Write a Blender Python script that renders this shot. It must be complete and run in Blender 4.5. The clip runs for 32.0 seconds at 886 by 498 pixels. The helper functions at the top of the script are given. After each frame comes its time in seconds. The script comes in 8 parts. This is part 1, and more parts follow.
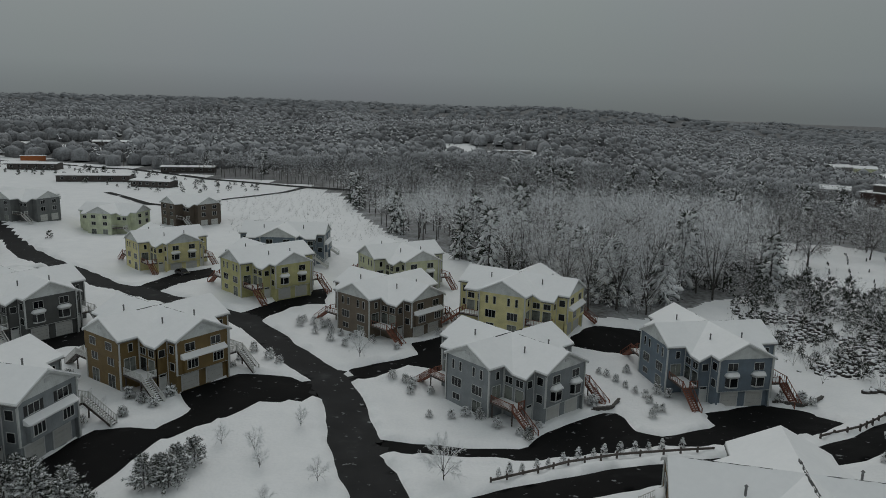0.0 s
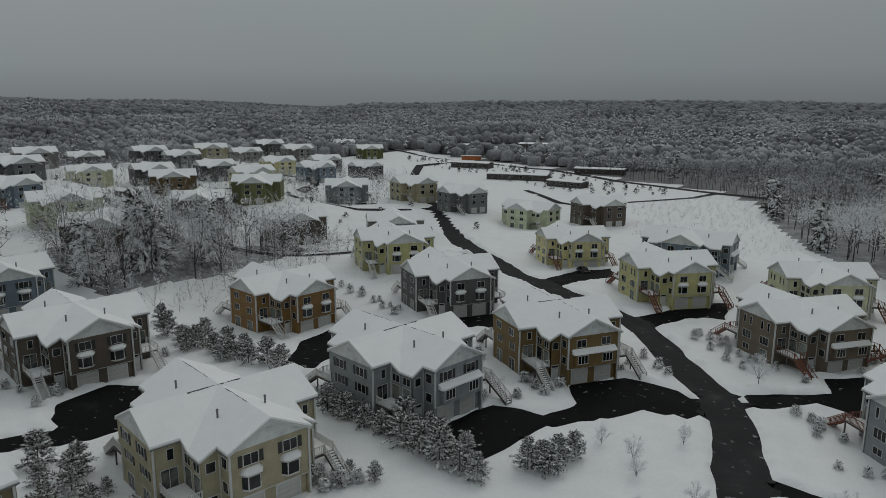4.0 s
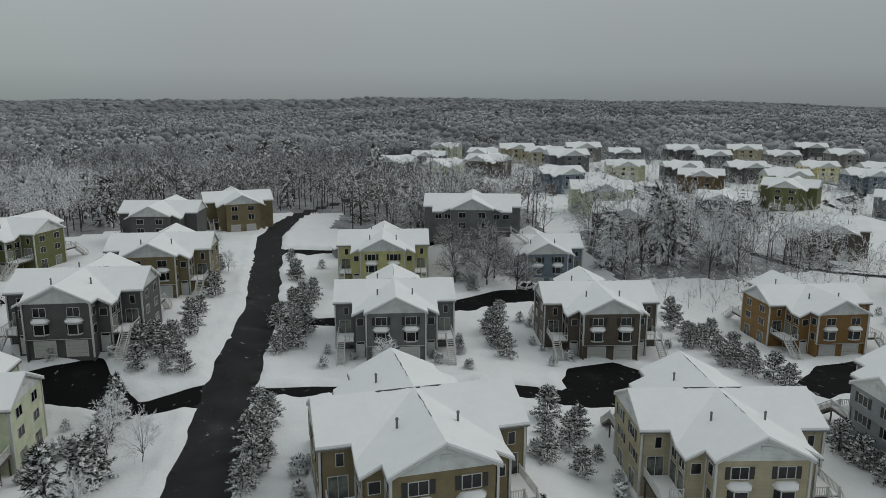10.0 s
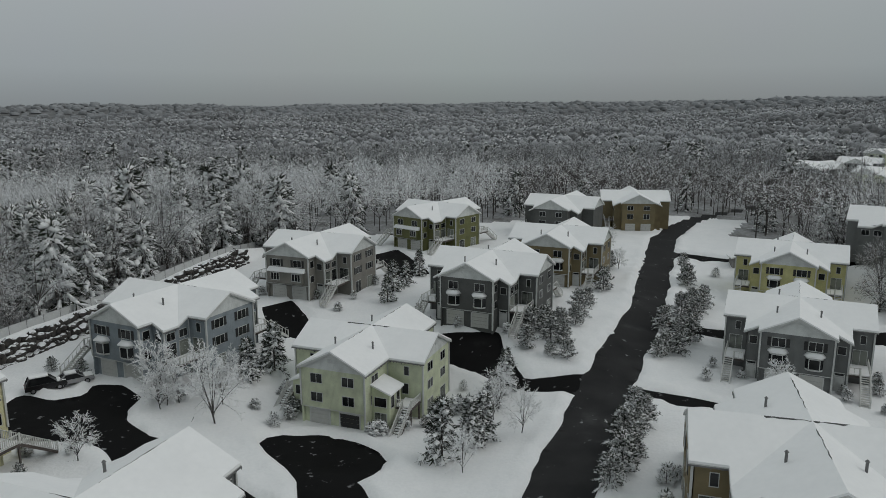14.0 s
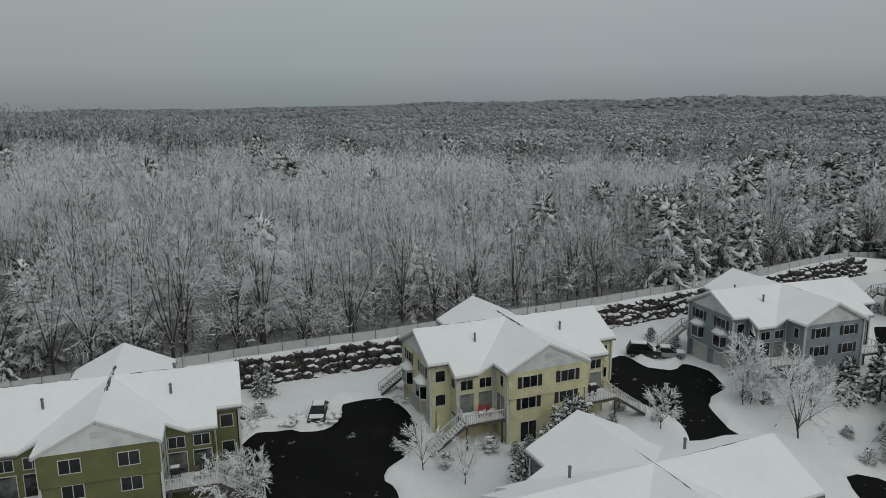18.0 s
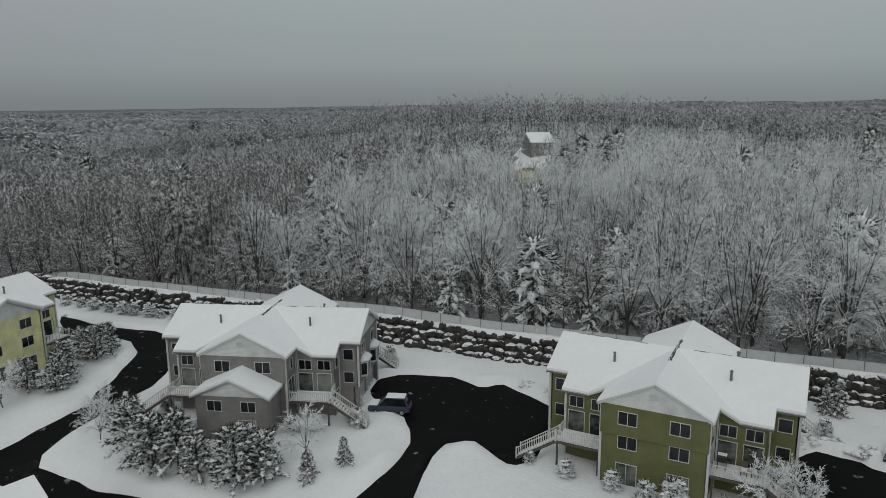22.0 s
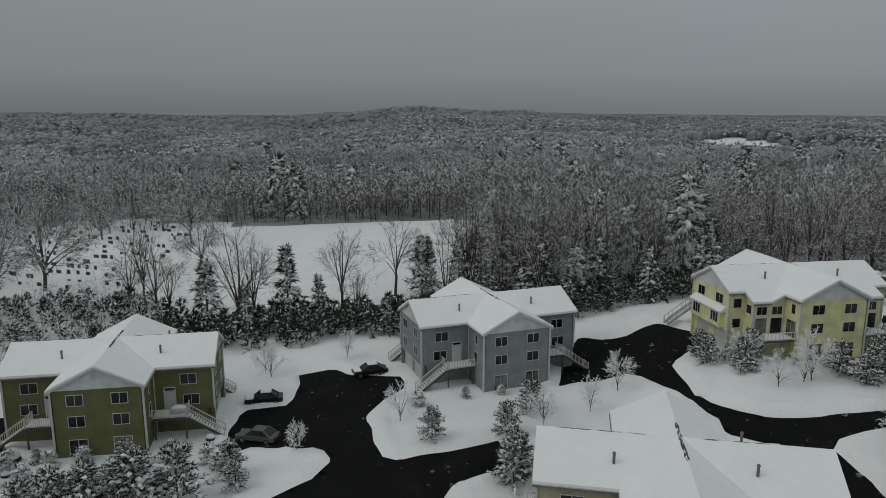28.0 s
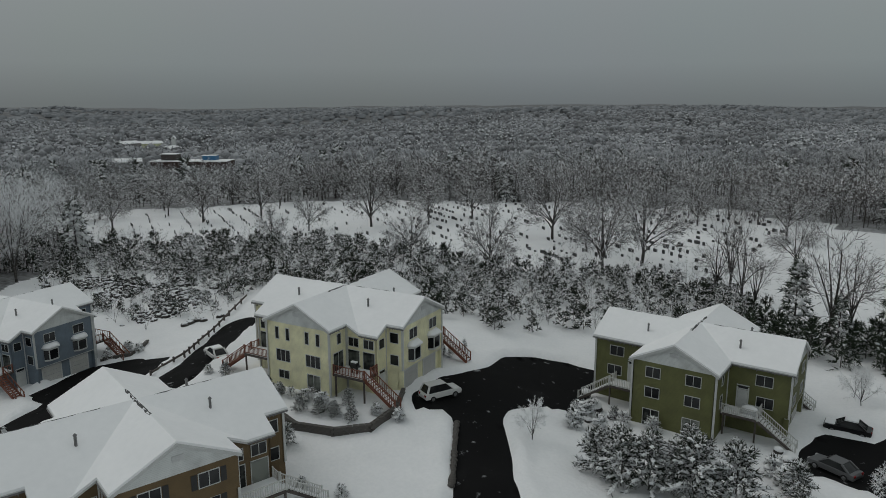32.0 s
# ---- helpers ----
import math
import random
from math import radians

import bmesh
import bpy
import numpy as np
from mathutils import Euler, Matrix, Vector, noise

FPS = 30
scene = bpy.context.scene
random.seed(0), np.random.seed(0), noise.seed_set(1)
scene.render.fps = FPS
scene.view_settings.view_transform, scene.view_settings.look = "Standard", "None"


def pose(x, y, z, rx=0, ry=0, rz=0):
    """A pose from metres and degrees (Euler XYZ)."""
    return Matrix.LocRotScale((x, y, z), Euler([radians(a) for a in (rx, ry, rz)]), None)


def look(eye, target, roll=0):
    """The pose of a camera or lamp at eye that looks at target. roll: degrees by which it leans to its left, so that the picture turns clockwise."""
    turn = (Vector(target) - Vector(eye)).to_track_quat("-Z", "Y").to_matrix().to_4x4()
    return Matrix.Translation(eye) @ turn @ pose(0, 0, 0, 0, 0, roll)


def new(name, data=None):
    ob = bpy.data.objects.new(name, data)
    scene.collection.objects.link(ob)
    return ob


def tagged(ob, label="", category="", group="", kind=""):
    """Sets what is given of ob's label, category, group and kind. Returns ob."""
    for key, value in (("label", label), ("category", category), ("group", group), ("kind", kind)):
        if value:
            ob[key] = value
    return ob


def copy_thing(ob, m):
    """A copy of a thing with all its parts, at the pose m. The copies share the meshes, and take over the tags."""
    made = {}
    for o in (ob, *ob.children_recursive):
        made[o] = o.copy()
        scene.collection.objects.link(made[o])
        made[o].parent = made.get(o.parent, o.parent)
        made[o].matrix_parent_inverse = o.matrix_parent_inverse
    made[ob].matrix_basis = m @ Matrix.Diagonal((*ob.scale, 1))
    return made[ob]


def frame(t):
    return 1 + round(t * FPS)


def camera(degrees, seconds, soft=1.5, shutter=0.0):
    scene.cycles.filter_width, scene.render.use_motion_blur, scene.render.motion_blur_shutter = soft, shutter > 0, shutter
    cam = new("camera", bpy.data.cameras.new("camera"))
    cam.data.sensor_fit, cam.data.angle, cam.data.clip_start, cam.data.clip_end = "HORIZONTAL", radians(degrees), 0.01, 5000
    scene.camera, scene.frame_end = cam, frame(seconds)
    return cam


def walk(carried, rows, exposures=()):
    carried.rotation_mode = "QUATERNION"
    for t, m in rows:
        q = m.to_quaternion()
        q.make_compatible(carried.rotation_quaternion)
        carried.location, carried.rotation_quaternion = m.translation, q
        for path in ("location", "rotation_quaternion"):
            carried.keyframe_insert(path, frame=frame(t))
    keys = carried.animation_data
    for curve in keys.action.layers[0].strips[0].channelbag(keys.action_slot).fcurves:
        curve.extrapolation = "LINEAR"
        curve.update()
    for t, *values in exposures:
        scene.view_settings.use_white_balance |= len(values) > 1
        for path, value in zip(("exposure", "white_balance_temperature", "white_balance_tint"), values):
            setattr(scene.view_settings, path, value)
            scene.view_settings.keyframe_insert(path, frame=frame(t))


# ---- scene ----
EXPOSURES = [(0.0, -0.30), (3.0, -0.34), (6.0, -0.03), (9.0, -0.07), (10.0, 0.12), (11.0, 0.17), (12.0, 0.06), (13.0, -0.02), (16.0, 0.16), (17.0, 0.02), (19.0, 0.14), (20.0, 0.1), (21.0, 0.3), (22.0, 0.08), (23.0, 0.08), (24.5, 0.1), (27.0, 0.0), (28.0, -0.12), (30.0, -0.1), (31.0, -0.03), (32.0, -0.14)]
cam = camera(64.63, 32.0, soft=0.75)
PATH = [
    (0.0, -0.00, -0.00, 42.55, 78.74, -1.49, 0.12),
    (0.5, 0.17, 0.09, 42.59, 78.75, -1.16, 2.69),
    (1.0, 0.31, 0.18, 42.64, 78.69, -0.98, 5.45),
    (1.5, 0.43, 0.28, 42.69, 78.61, -0.92, 8.71),
    (2.0, 0.50, 0.40, 42.74, 78.57, -0.78, 13.64),
    (2.5, 0.53, 0.54, 42.80, 78.53, -0.51, 18.85),
    (3.0, 0.53, 0.67, 42.84, 78.51, -0.34, 23.86),
    (3.5, 0.51, 0.77, 42.88, 78.47, -0.23, 28.45),
    (5.5, 0.02, 0.55, 42.86, 78.43, -0.43, 44.07),
    (6.0, -0.06, 0.57, 42.79, 78.42, -0.36, 47.98),
    (6.5, -0.13, 0.63, 42.71, 78.41, -0.34, 51.73),
    (7.0, -0.19, 0.71, 42.61, 78.38, -0.26, 55.32),
    (7.5, -0.26, 0.84, 42.50, 78.38, -0.21, 58.84),
    (8.0, -0.31, 1.00, 42.37, 78.38, -0.22, 62.03),
    (8.5, -0.36, 1.13, 42.24, 78.38, -0.22, 64.85),
    (9.0, -0.40, 1.22, 42.12, 78.38, -0.21, 67.53),
    (9.5, -0.43, 1.28, 42.01, 78.41, -0.21, 70.39),
    (10.0, -0.47, 1.30, 41.92, 78.44, -0.14, 73.88),
    (10.5, -0.51, 1.31, 41.85, 78.44, -0.05, 77.51),
    (11.0, -0.54, 1.31, 41.78, 78.45, -0.02, 81.13),
    (11.5, -0.58, 1.30, 41.70, 78.49, 0.06, 84.73),
    (12.0, -0.63, 1.30, 41.62, 78.52, 0.05, 88.40),
    (12.5, -0.69, 1.29, 41.53, 78.53, 0.07, 92.13),
    (13.0, -0.75, 1.26, 41.44, 78.52, 0.10, 96.28),
    (13.5, -0.81, 1.23, 41.38, 78.60, 0.16, 100.96),
    (15.5, -0.56, 1.11, 41.66, 78.26, 0.38, 120.43),
    (16.0, -0.61, 0.96, 41.63, 78.27, 0.49, 126.34),
    (16.5, -0.66, 0.79, 41.58, 78.25, 0.49, 133.06),
    (17.0, -0.71, 0.61, 41.52, 78.25, 0.43, 139.70),
    (17.5, -0.74, 0.42, 41.44, 78.26, 0.46, 146.35),
    (18.0, -0.74, 0.22, 41.35, 78.27, 0.53, 152.92),
    (18.5, -0.72, 0.01, 41.24, 78.25, 0.61, 159.42),
    (19.0, -0.70, -0.18, 41.12, 78.25, 0.67, 165.83),
    (19.5, -0.67, -0.35, 41.00, 78.19, 0.63, 171.93),
    (20.0, -0.63, -0.49, 40.87, 78.12, 0.43, 177.58),
    (20.5, -0.58, -0.61, 40.73, 78.12, 0.48, 182.83),
    (21.0, -0.53, -0.71, 40.58, 78.10, 0.48, 188.07),
    (21.5, -0.46, -0.78, 40.43, 78.10, 0.51, 193.35),
    (22.0, -0.37, -0.83, 40.28, 78.12, 0.55, 198.64),
    (22.5, -0.26, -0.86, 40.14, 78.16, 0.63, 203.89),
    (23.0, -0.13, -0.85, 40.01, 78.16, 0.63, 209.11),
    (23.5, 0.05, -0.82, 39.90, 78.14, 0.62, 214.02),
    (24.0, 0.27, -0.78, 39.78, 78.18, 0.53, 218.96),
    (24.5, 0.52, -0.72, 39.65, 78.08, 0.42, 223.75),
    (26.5, 1.17, 0.18, 38.59, 78.59, -0.11, 244.51),
    (27.0, 1.38, 0.20, 38.30, 78.74, -0.10, 250.14),
    (27.5, 1.57, 0.21, 38.03, 78.82, -0.07, 255.74),
    (28.0, 1.74, 0.22, 37.78, 78.81, -0.13, 260.53),
    (28.5, 1.93, 0.27, 37.59, 78.87, -0.32, 265.45),
    (29.0, 2.12, 0.35, 37.45, 78.81, -0.36, 271.08),
    (29.5, 2.30, 0.46, 37.36, 78.71, -0.37, 277.26),
    (30.0, 2.47, 0.61, 37.33, 78.59, -0.31, 283.35),
    (30.5, 2.65, 0.79, 37.32, 78.51, -0.17, 289.33),
    (31.0, 2.84, 1.00, 37.32, 78.41, -0.03, 295.32),
    (31.5, 3.05, 1.24, 37.33, 78.28, 0.07, 301.08),
    (32.0, 3.25, 1.50, 37.33, 78.19, 0.17, 306.80),
]
walk(cam, [(t, pose(*p)) for t, *p in PATH], exposures=EXPOSURES)

# ---- sky and light: a dull overcast winter day ----
world = bpy.data.worlds.new("overcast_sky")
scene.world = world
world.use_nodes = True
wn, wl = world.node_tree.nodes, world.node_tree.links
wn.clear()
w_out, w_bg = wn.new("ShaderNodeOutputWorld"), wn.new("ShaderNodeBackground")
w_sky = wn.new("ShaderNodeTexSky")
w_sky.sky_type, w_sky.sun_disc = "NISHITA", False
w_sky.sun_elevation, w_sky.sun_rotation = radians(42), radians(-5)
w_sky.dust_density, w_sky.air_density = 6.0, 1.0
w_hsv = wn.new("ShaderNodeHueSaturation")
w_hsv.inputs["Saturation"].default_value, w_hsv.inputs["Value"].default_value = 0.1, 0.08
w_co, w_sep = wn.new("ShaderNodeTexCoord"), wn.new("ShaderNodeSeparateXYZ")
w_ramp, w_noise, w_mul = wn.new("ShaderNodeValToRGB"), wn.new("ShaderNodeTexNoise"), wn.new("ShaderNodeMixRGB")
w_ramp.color_ramp.elements[0].position, w_ramp.color_ramp.elements[0].color = 0.0, (0.190, 0.211, 0.217, 1)
w_ramp.color_ramp.elements[1].position, w_ramp.color_ramp.elements[1].color = 0.9, (0.41, 0.447, 0.455, 1)
for at, col in ((0.05, (0.259, 0.289, 0.297)), (0.28, (0.364, 0.405, 0.415))):
    w_ramp.color_ramp.elements.new(at).color = (*col, 1)
w_noise.inputs["Scale"].default_value, w_noise.inputs["Detail"].default_value = 2.2, 4
w_mul.blend_type, w_mul.inputs[0].default_value = "MULTIPLY", 0.12
w_mix = wn.new("ShaderNodeMixRGB")
w_mix.inputs[0].default_value = 0.975
wl.new(w_co.outputs["Generated"], w_sep.inputs[0])
wl.new(w_sep.outputs["Z"], w_ramp.inputs[0])
wl.new(w_co.outputs["Generated"], w_noise.inputs["Vector"])
wl.new(w_ramp.outputs[0], w_mul.inputs[1])
wl.new(w_noise.outputs["Color"], w_mul.inputs[2])
wl.new(w_sky.outputs[0], w_hsv.inputs["Color"])
wl.new(w_hsv.outputs[0], w_mix.inputs[1])
wl.new(w_mul.outputs[0], w_mix.inputs[2])
w_side = wn.new("ShaderNodeMapRange")
w_side.inputs["From Min"].default_value, w_side.inputs["From Max"].default_value = -1.0, 1.0
w_side.inputs["To Min"].default_value, w_side.inputs["To Max"].default_value = 1.20, 0.90
w_dot = wn.new("ShaderNodeVectorMath")
w_dot.operation, w_dot.inputs[1].default_value = "DOT_PRODUCT", (0.68, 0.73, 0.0)
wl.new(w_co.outputs["Generated"], w_dot.inputs[0])
wl.new(w_dot.outputs["Value"], w_side.inputs["Value"])
w_tone = wn.new("ShaderNodeMixRGB")
w_tone.blend_type, w_tone.inputs[0].default_value = "MULTIPLY", 1.0
wl.new(w_mix.outputs[0], w_tone.inputs[1])
wl.new(w_side.outputs[0], w_tone.inputs[2])
wl.new(w_tone.outputs[0], w_bg.inputs["Color"])
wl.new(w_bg.outputs[0], w_out.inputs["Surface"])
sun = new("sun", bpy.data.lights.new("sun", "SUN"))
sun.data.energy, sun.data.angle, sun.data.color = 0.55, radians(40), (1.0, 0.97, 0.93)
sun.matrix_world = look((0, 0, 300), (30, -330, 0))


# ---- materials ----
def material(name, rough=0.8, metallic=0.0):
    m = bpy.data.materials.new(name)
    m.use_nodes = True
    n, l = m.node_tree.nodes, m.node_tree.links
    b = n["Principled BSDF"]
    b.inputs["Roughness"].default_value, b.inputs["Metallic"].default_value = rough, metallic
    return m, n, l, b


def noise_node(n, l, scale, detail=4, coord="Object"):
    co, tex = n.new("ShaderNodeTexCoord"), n.new("ShaderNodeTexNoise")
    tex.inputs["Scale"].default_value, tex.inputs["Detail"].default_value = scale, detail
    l.new(co.outputs[coord], tex.inputs["Vector"])
    return tex


def ramp_node(n, l, src, stops):
    r = n.new("ShaderNodeValToRGB")
    e = r.color_ramp.elements
    e[0].position, e[0].color = stops[0][0], (*stops[0][1], 1)
    e[1].position, e[1].color = stops[-1][0], (*stops[-1][1], 1)
    for at, c in stops[1:-1]:
        e.new(at).color = (*c, 1)
    l.new(src, r.inputs[0])
    return r


def bump_node(n, l, b, src, strength, dist):
    bu = n.new("ShaderNodeBump")
    bu.inputs["Strength"].default_value, bu.inputs["Distance"].default_value = strength, dist
    l.new(src, bu.inputs["Height"])
    l.new(bu.outputs[0], b.inputs["Normal"])
    return bu


def mottled(name, low, high, scale, rough=0.8, bump=0.3, dist=0.05, fine=None, metallic=0.0):
    """Two-scale mottling between two colours, with bump."""
    m, n, l, b = material(name, rough, metallic)
    big, small = noise_node(n, l, scale), noise_node(n, l, fine or scale * 9, 5)
    mix = n.new("ShaderNodeMixRGB")
    mix.inputs[0].default_value = 0.45
    l.new(big.outputs["Fac"], mix.inputs[1])
    l.new(small.outputs["Fac"], mix.inputs[2])
    r = ramp_node(n, l, mix.outputs[0], [(0.32, low), (0.68, high)])
    l.new(r.outputs[0], b.inputs["Base Color"])
    bump_node(n, l, b, mix.outputs[0], bump, dist)
    return m


def siding(name, col, pitch=0.13):
    """Painted clapboards: overlapping horizontal boards with slight weathering."""
    m, n, l, b = material(name, 0.62)
    co, sep = n.new("ShaderNodeTexCoord"), n.new("ShaderNodeSeparateXYZ")
    l.new(co.outputs["Object"], sep.inputs[0])
    div, frac = n.new("ShaderNodeMath"), n.new("ShaderNodeMath")
    div.operation, frac.operation = "DIVIDE", "FRACT"
    div.inputs[1].default_value = pitch
    l.new(sep.outputs["Z"], div.inputs[0])
    l.new(div.outputs[0], frac.inputs[0])
    tex = noise_node(n, l, 0.6, 5)
    lo, hi = [v * 0.8 for v in col], [min(1, v * 1.16) for v in col]
    r = ramp_node(n, l, tex.outputs["Fac"], [(0.3, lo), (0.7, hi)])
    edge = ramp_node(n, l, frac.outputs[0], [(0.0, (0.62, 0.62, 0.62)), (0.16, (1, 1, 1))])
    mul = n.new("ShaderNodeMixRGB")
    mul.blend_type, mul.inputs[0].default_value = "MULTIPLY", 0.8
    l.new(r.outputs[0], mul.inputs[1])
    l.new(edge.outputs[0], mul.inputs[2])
    l.new(mul.outputs[0], b.inputs["Base Color"])
    inv = n.new("ShaderNodeMath")
    inv.operation, inv.inputs[0].default_value = "SUBTRACT", 1.0
    l.new(frac.outputs[0], inv.inputs[1])
    bump_node(n, l, b, inv.outputs[0], 0.7, 0.03)
    return m


def snowed(name, low, high, cover=0.35, soft=0.25, scale=3.0, rough=0.85, patch=0.5):
    """Bark, needles or rock, with snow lying where the surface faces upwards."""
    m, n, l, b = material(name, rough)
    geo, sep = n.new("ShaderNodeNewGeometry"), n.new("ShaderNodeSeparateXYZ")
    l.new(geo.outputs["Normal"], sep.inputs[0])
    tex = noise_node(n, l, scale, 4)
    base = ramp_node(n, l, tex.outputs["Fac"], [(0.35, low), (0.65, high)])
    add = n.new("ShaderNodeMath")
    add.operation, add.inputs[1].default_value = "MULTIPLY_ADD", patch
    l.new(tex.outputs["Fac"], add.inputs[0])
    l.new(sep.outputs["Z"], add.inputs[2])
    lim = n.new("ShaderNodeMapRange")
    lim.inputs["From Min"].default_value, lim.inputs["From Max"].default_value = cover + patch / 2 - soft, cover + patch / 2 + soft
    l.new(add.outputs[0], lim.inputs["Value"])
    mix = n.new("ShaderNodeMixRGB")
    mix.inputs[2].default_value = (0.80, 0.815, 0.83, 1)
    l.new(lim.outputs[0], mix.inputs[0])
    l.new(base.outputs[0], mix.inputs[1])
    l.new(mix.outputs[0], b.inputs["Base Color"])
    return m


SNOW = mottled("snow", (0.78, 0.79, 0.80), (0.87, 0.872, 0.876), 0.25, 0.75, 0.75, 0.2, 2.6)
ROOF_SNOW = mottled("roof_snow", (0.84, 0.845, 0.85), (0.90, 0.902, 0.905), 0.35, 0.75, 0.12, 0.06, 2.0)
# wood floors under patchy snow, shade of the trees put into both colours
DEEP_FLOOR = mottled("deep_floor_shade", (0.06, 0.057, 0.055), (0.22, 0.225, 0.23), 0.05, 0.9, 0.5, 0.3, 0.7)
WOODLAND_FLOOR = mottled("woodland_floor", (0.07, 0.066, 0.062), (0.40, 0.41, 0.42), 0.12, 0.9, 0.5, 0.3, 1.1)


def asphalt(name, k):
    m, n, l, b = material(name, 0.5)
    big, small = noise_node(n, l, 0.22, 6), noise_node(n, l, 28, 3)
    r = ramp_node(n, l, big.outputs["Fac"], [(0.3, (0.008 * k, 0.008 * k, 0.0082 * k)), (0.62, (0.016 * k, 0.016 * k, 0.0163 * k)), (0.8, (0.030 * k, 0.030 * k, 0.0302 * k))])
    slush = noise_node(n, l, 0.9, 8)
    cov = ramp_node(n, l, slush.outputs["Fac"], [(0.66, (0, 0, 0)), (0.74, (0.5, 0.5, 0.5))])
    mix = n.new("ShaderNodeMixRGB")
    mix.inputs[2].default_value = (0.5, 0.51, 0.52, 1)
    l.new(cov.outputs[0], mix.inputs[0])
    l.new(r.outputs[0], mix.inputs[1])
    l.new(mix.outputs[0], b.inputs["Base Color"])
    rr = ramp_node(n, l, big.outputs["Fac"], [(0.35, (0.7, 0.7, 0.7)), (0.65, (0.95, 0.95, 0.95))])
    l.new(rr.outputs[0], b.inputs["Roughness"])
    b.inputs["Specular IOR Level"].default_value = 0.05
    bump_node(n, l, b, small.outputs["Fac"], 0.2, 0.02)
    return m


ASPHALT = asphalt("wet_asphalt", 0.75)
WORN_ASPHALT = asphalt("worn_asphalt", 2.6)
WHITE_TRIM = mottled("white_trim", (0.46, 0.47, 0.46), (0.60, 0.61, 0.60), 1.5, 0.55, 0.05)
GABLE_WHITE = siding("gable_boards", (0.62, 0.64, 0.63), 0.13)
ROOF_EDGE = mottled("shingle", (0.05, 0.05, 0.05), (0.10, 0.10, 0.10), 4, 0.9)
GARAGE_PAINT = mottled("garage_paint", (0.42, 0.42, 0.40), (0.52, 0.52, 0.50), 1.2, 0.5, 0.05)
DARK_WOOD = mottled("dark_deck_wood", (0.06, 0.05, 0.045), (0.12, 0.10, 0.09), 3, 0.8)
RED_WOOD = mottled("red_cedar", (0.14, 0.050, 0.032), (0.24, 0.09, 0.055), 3, 0.75)
WHITE_RAIL = mottled("white_rail", (0.50, 0.50, 0.48), (0.66, 0.66, 0.64), 2, 0.6, 0.05)
SHUTTER = mottled("shutter_paint", (0.012, 0.012, 0.012), (0.025, 0.025, 0.026), 3, 0.5, 0.05)
GUTTER = mottled("gutter_metal", (0.09, 0.09, 0.09), (0.2, 0.2, 0.2), 2.5, 0.45, 0.05)
VENT_METAL = mottled("vent_metal", (0.10, 0.10, 0.10), (0.18, 0.18, 0.18), 3, 0.5, 0.05)
ROCK = snowed("boulder_rock", (0.018, 0.0165, 0.0155), (0.062, 0.055, 0.050), 0.72, 0.08, 1.3, 0.9, 0.35)
BARK = snowed("snowy_bark", (0.028, 0.025, 0.023), (0.085, 0.077, 0.07), 0.42, 0.16, 2.2)
BARE_TWIG = mottled("bare_twigs", (0.05, 0.044, 0.042), (0.14, 0.124, 0.118), 0.06, 0.9, 0.0, 0.05, 0.9)
TWIG_SNOW = mottled("snow_on_twigs", (0.68, 0.69, 0.705), (0.92, 0.925, 0.935), 0.06, 0.9, 0.0, 0.05, 0.7)
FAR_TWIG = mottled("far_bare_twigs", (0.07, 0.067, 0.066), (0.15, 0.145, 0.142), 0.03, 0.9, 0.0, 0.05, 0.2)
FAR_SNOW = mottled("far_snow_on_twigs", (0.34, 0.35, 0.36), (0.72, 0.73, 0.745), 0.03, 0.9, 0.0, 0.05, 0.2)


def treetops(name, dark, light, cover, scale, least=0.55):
    """The crowns of far woods, distance haze mixed into their greys: branch ends with snow lying on what faces upwards,
    stand by stand.
    """
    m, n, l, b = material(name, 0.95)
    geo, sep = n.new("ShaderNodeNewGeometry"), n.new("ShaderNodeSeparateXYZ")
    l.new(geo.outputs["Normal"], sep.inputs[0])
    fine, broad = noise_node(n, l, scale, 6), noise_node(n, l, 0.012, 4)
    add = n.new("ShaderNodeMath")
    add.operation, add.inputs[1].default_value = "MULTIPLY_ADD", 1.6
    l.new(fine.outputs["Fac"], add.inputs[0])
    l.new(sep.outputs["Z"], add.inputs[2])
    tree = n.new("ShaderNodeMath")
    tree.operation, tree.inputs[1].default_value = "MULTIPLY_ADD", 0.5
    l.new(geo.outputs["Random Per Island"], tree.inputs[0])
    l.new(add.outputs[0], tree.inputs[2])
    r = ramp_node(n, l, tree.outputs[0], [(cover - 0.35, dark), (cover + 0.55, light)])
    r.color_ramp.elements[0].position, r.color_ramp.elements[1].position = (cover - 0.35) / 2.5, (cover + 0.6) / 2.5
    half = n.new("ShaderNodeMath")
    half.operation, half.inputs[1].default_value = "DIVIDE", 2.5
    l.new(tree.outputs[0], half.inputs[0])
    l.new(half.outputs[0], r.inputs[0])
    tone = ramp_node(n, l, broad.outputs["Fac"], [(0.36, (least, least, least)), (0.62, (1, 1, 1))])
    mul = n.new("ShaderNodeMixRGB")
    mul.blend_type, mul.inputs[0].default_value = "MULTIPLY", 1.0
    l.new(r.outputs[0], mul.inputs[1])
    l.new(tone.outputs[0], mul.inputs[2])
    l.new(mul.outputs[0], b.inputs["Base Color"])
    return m


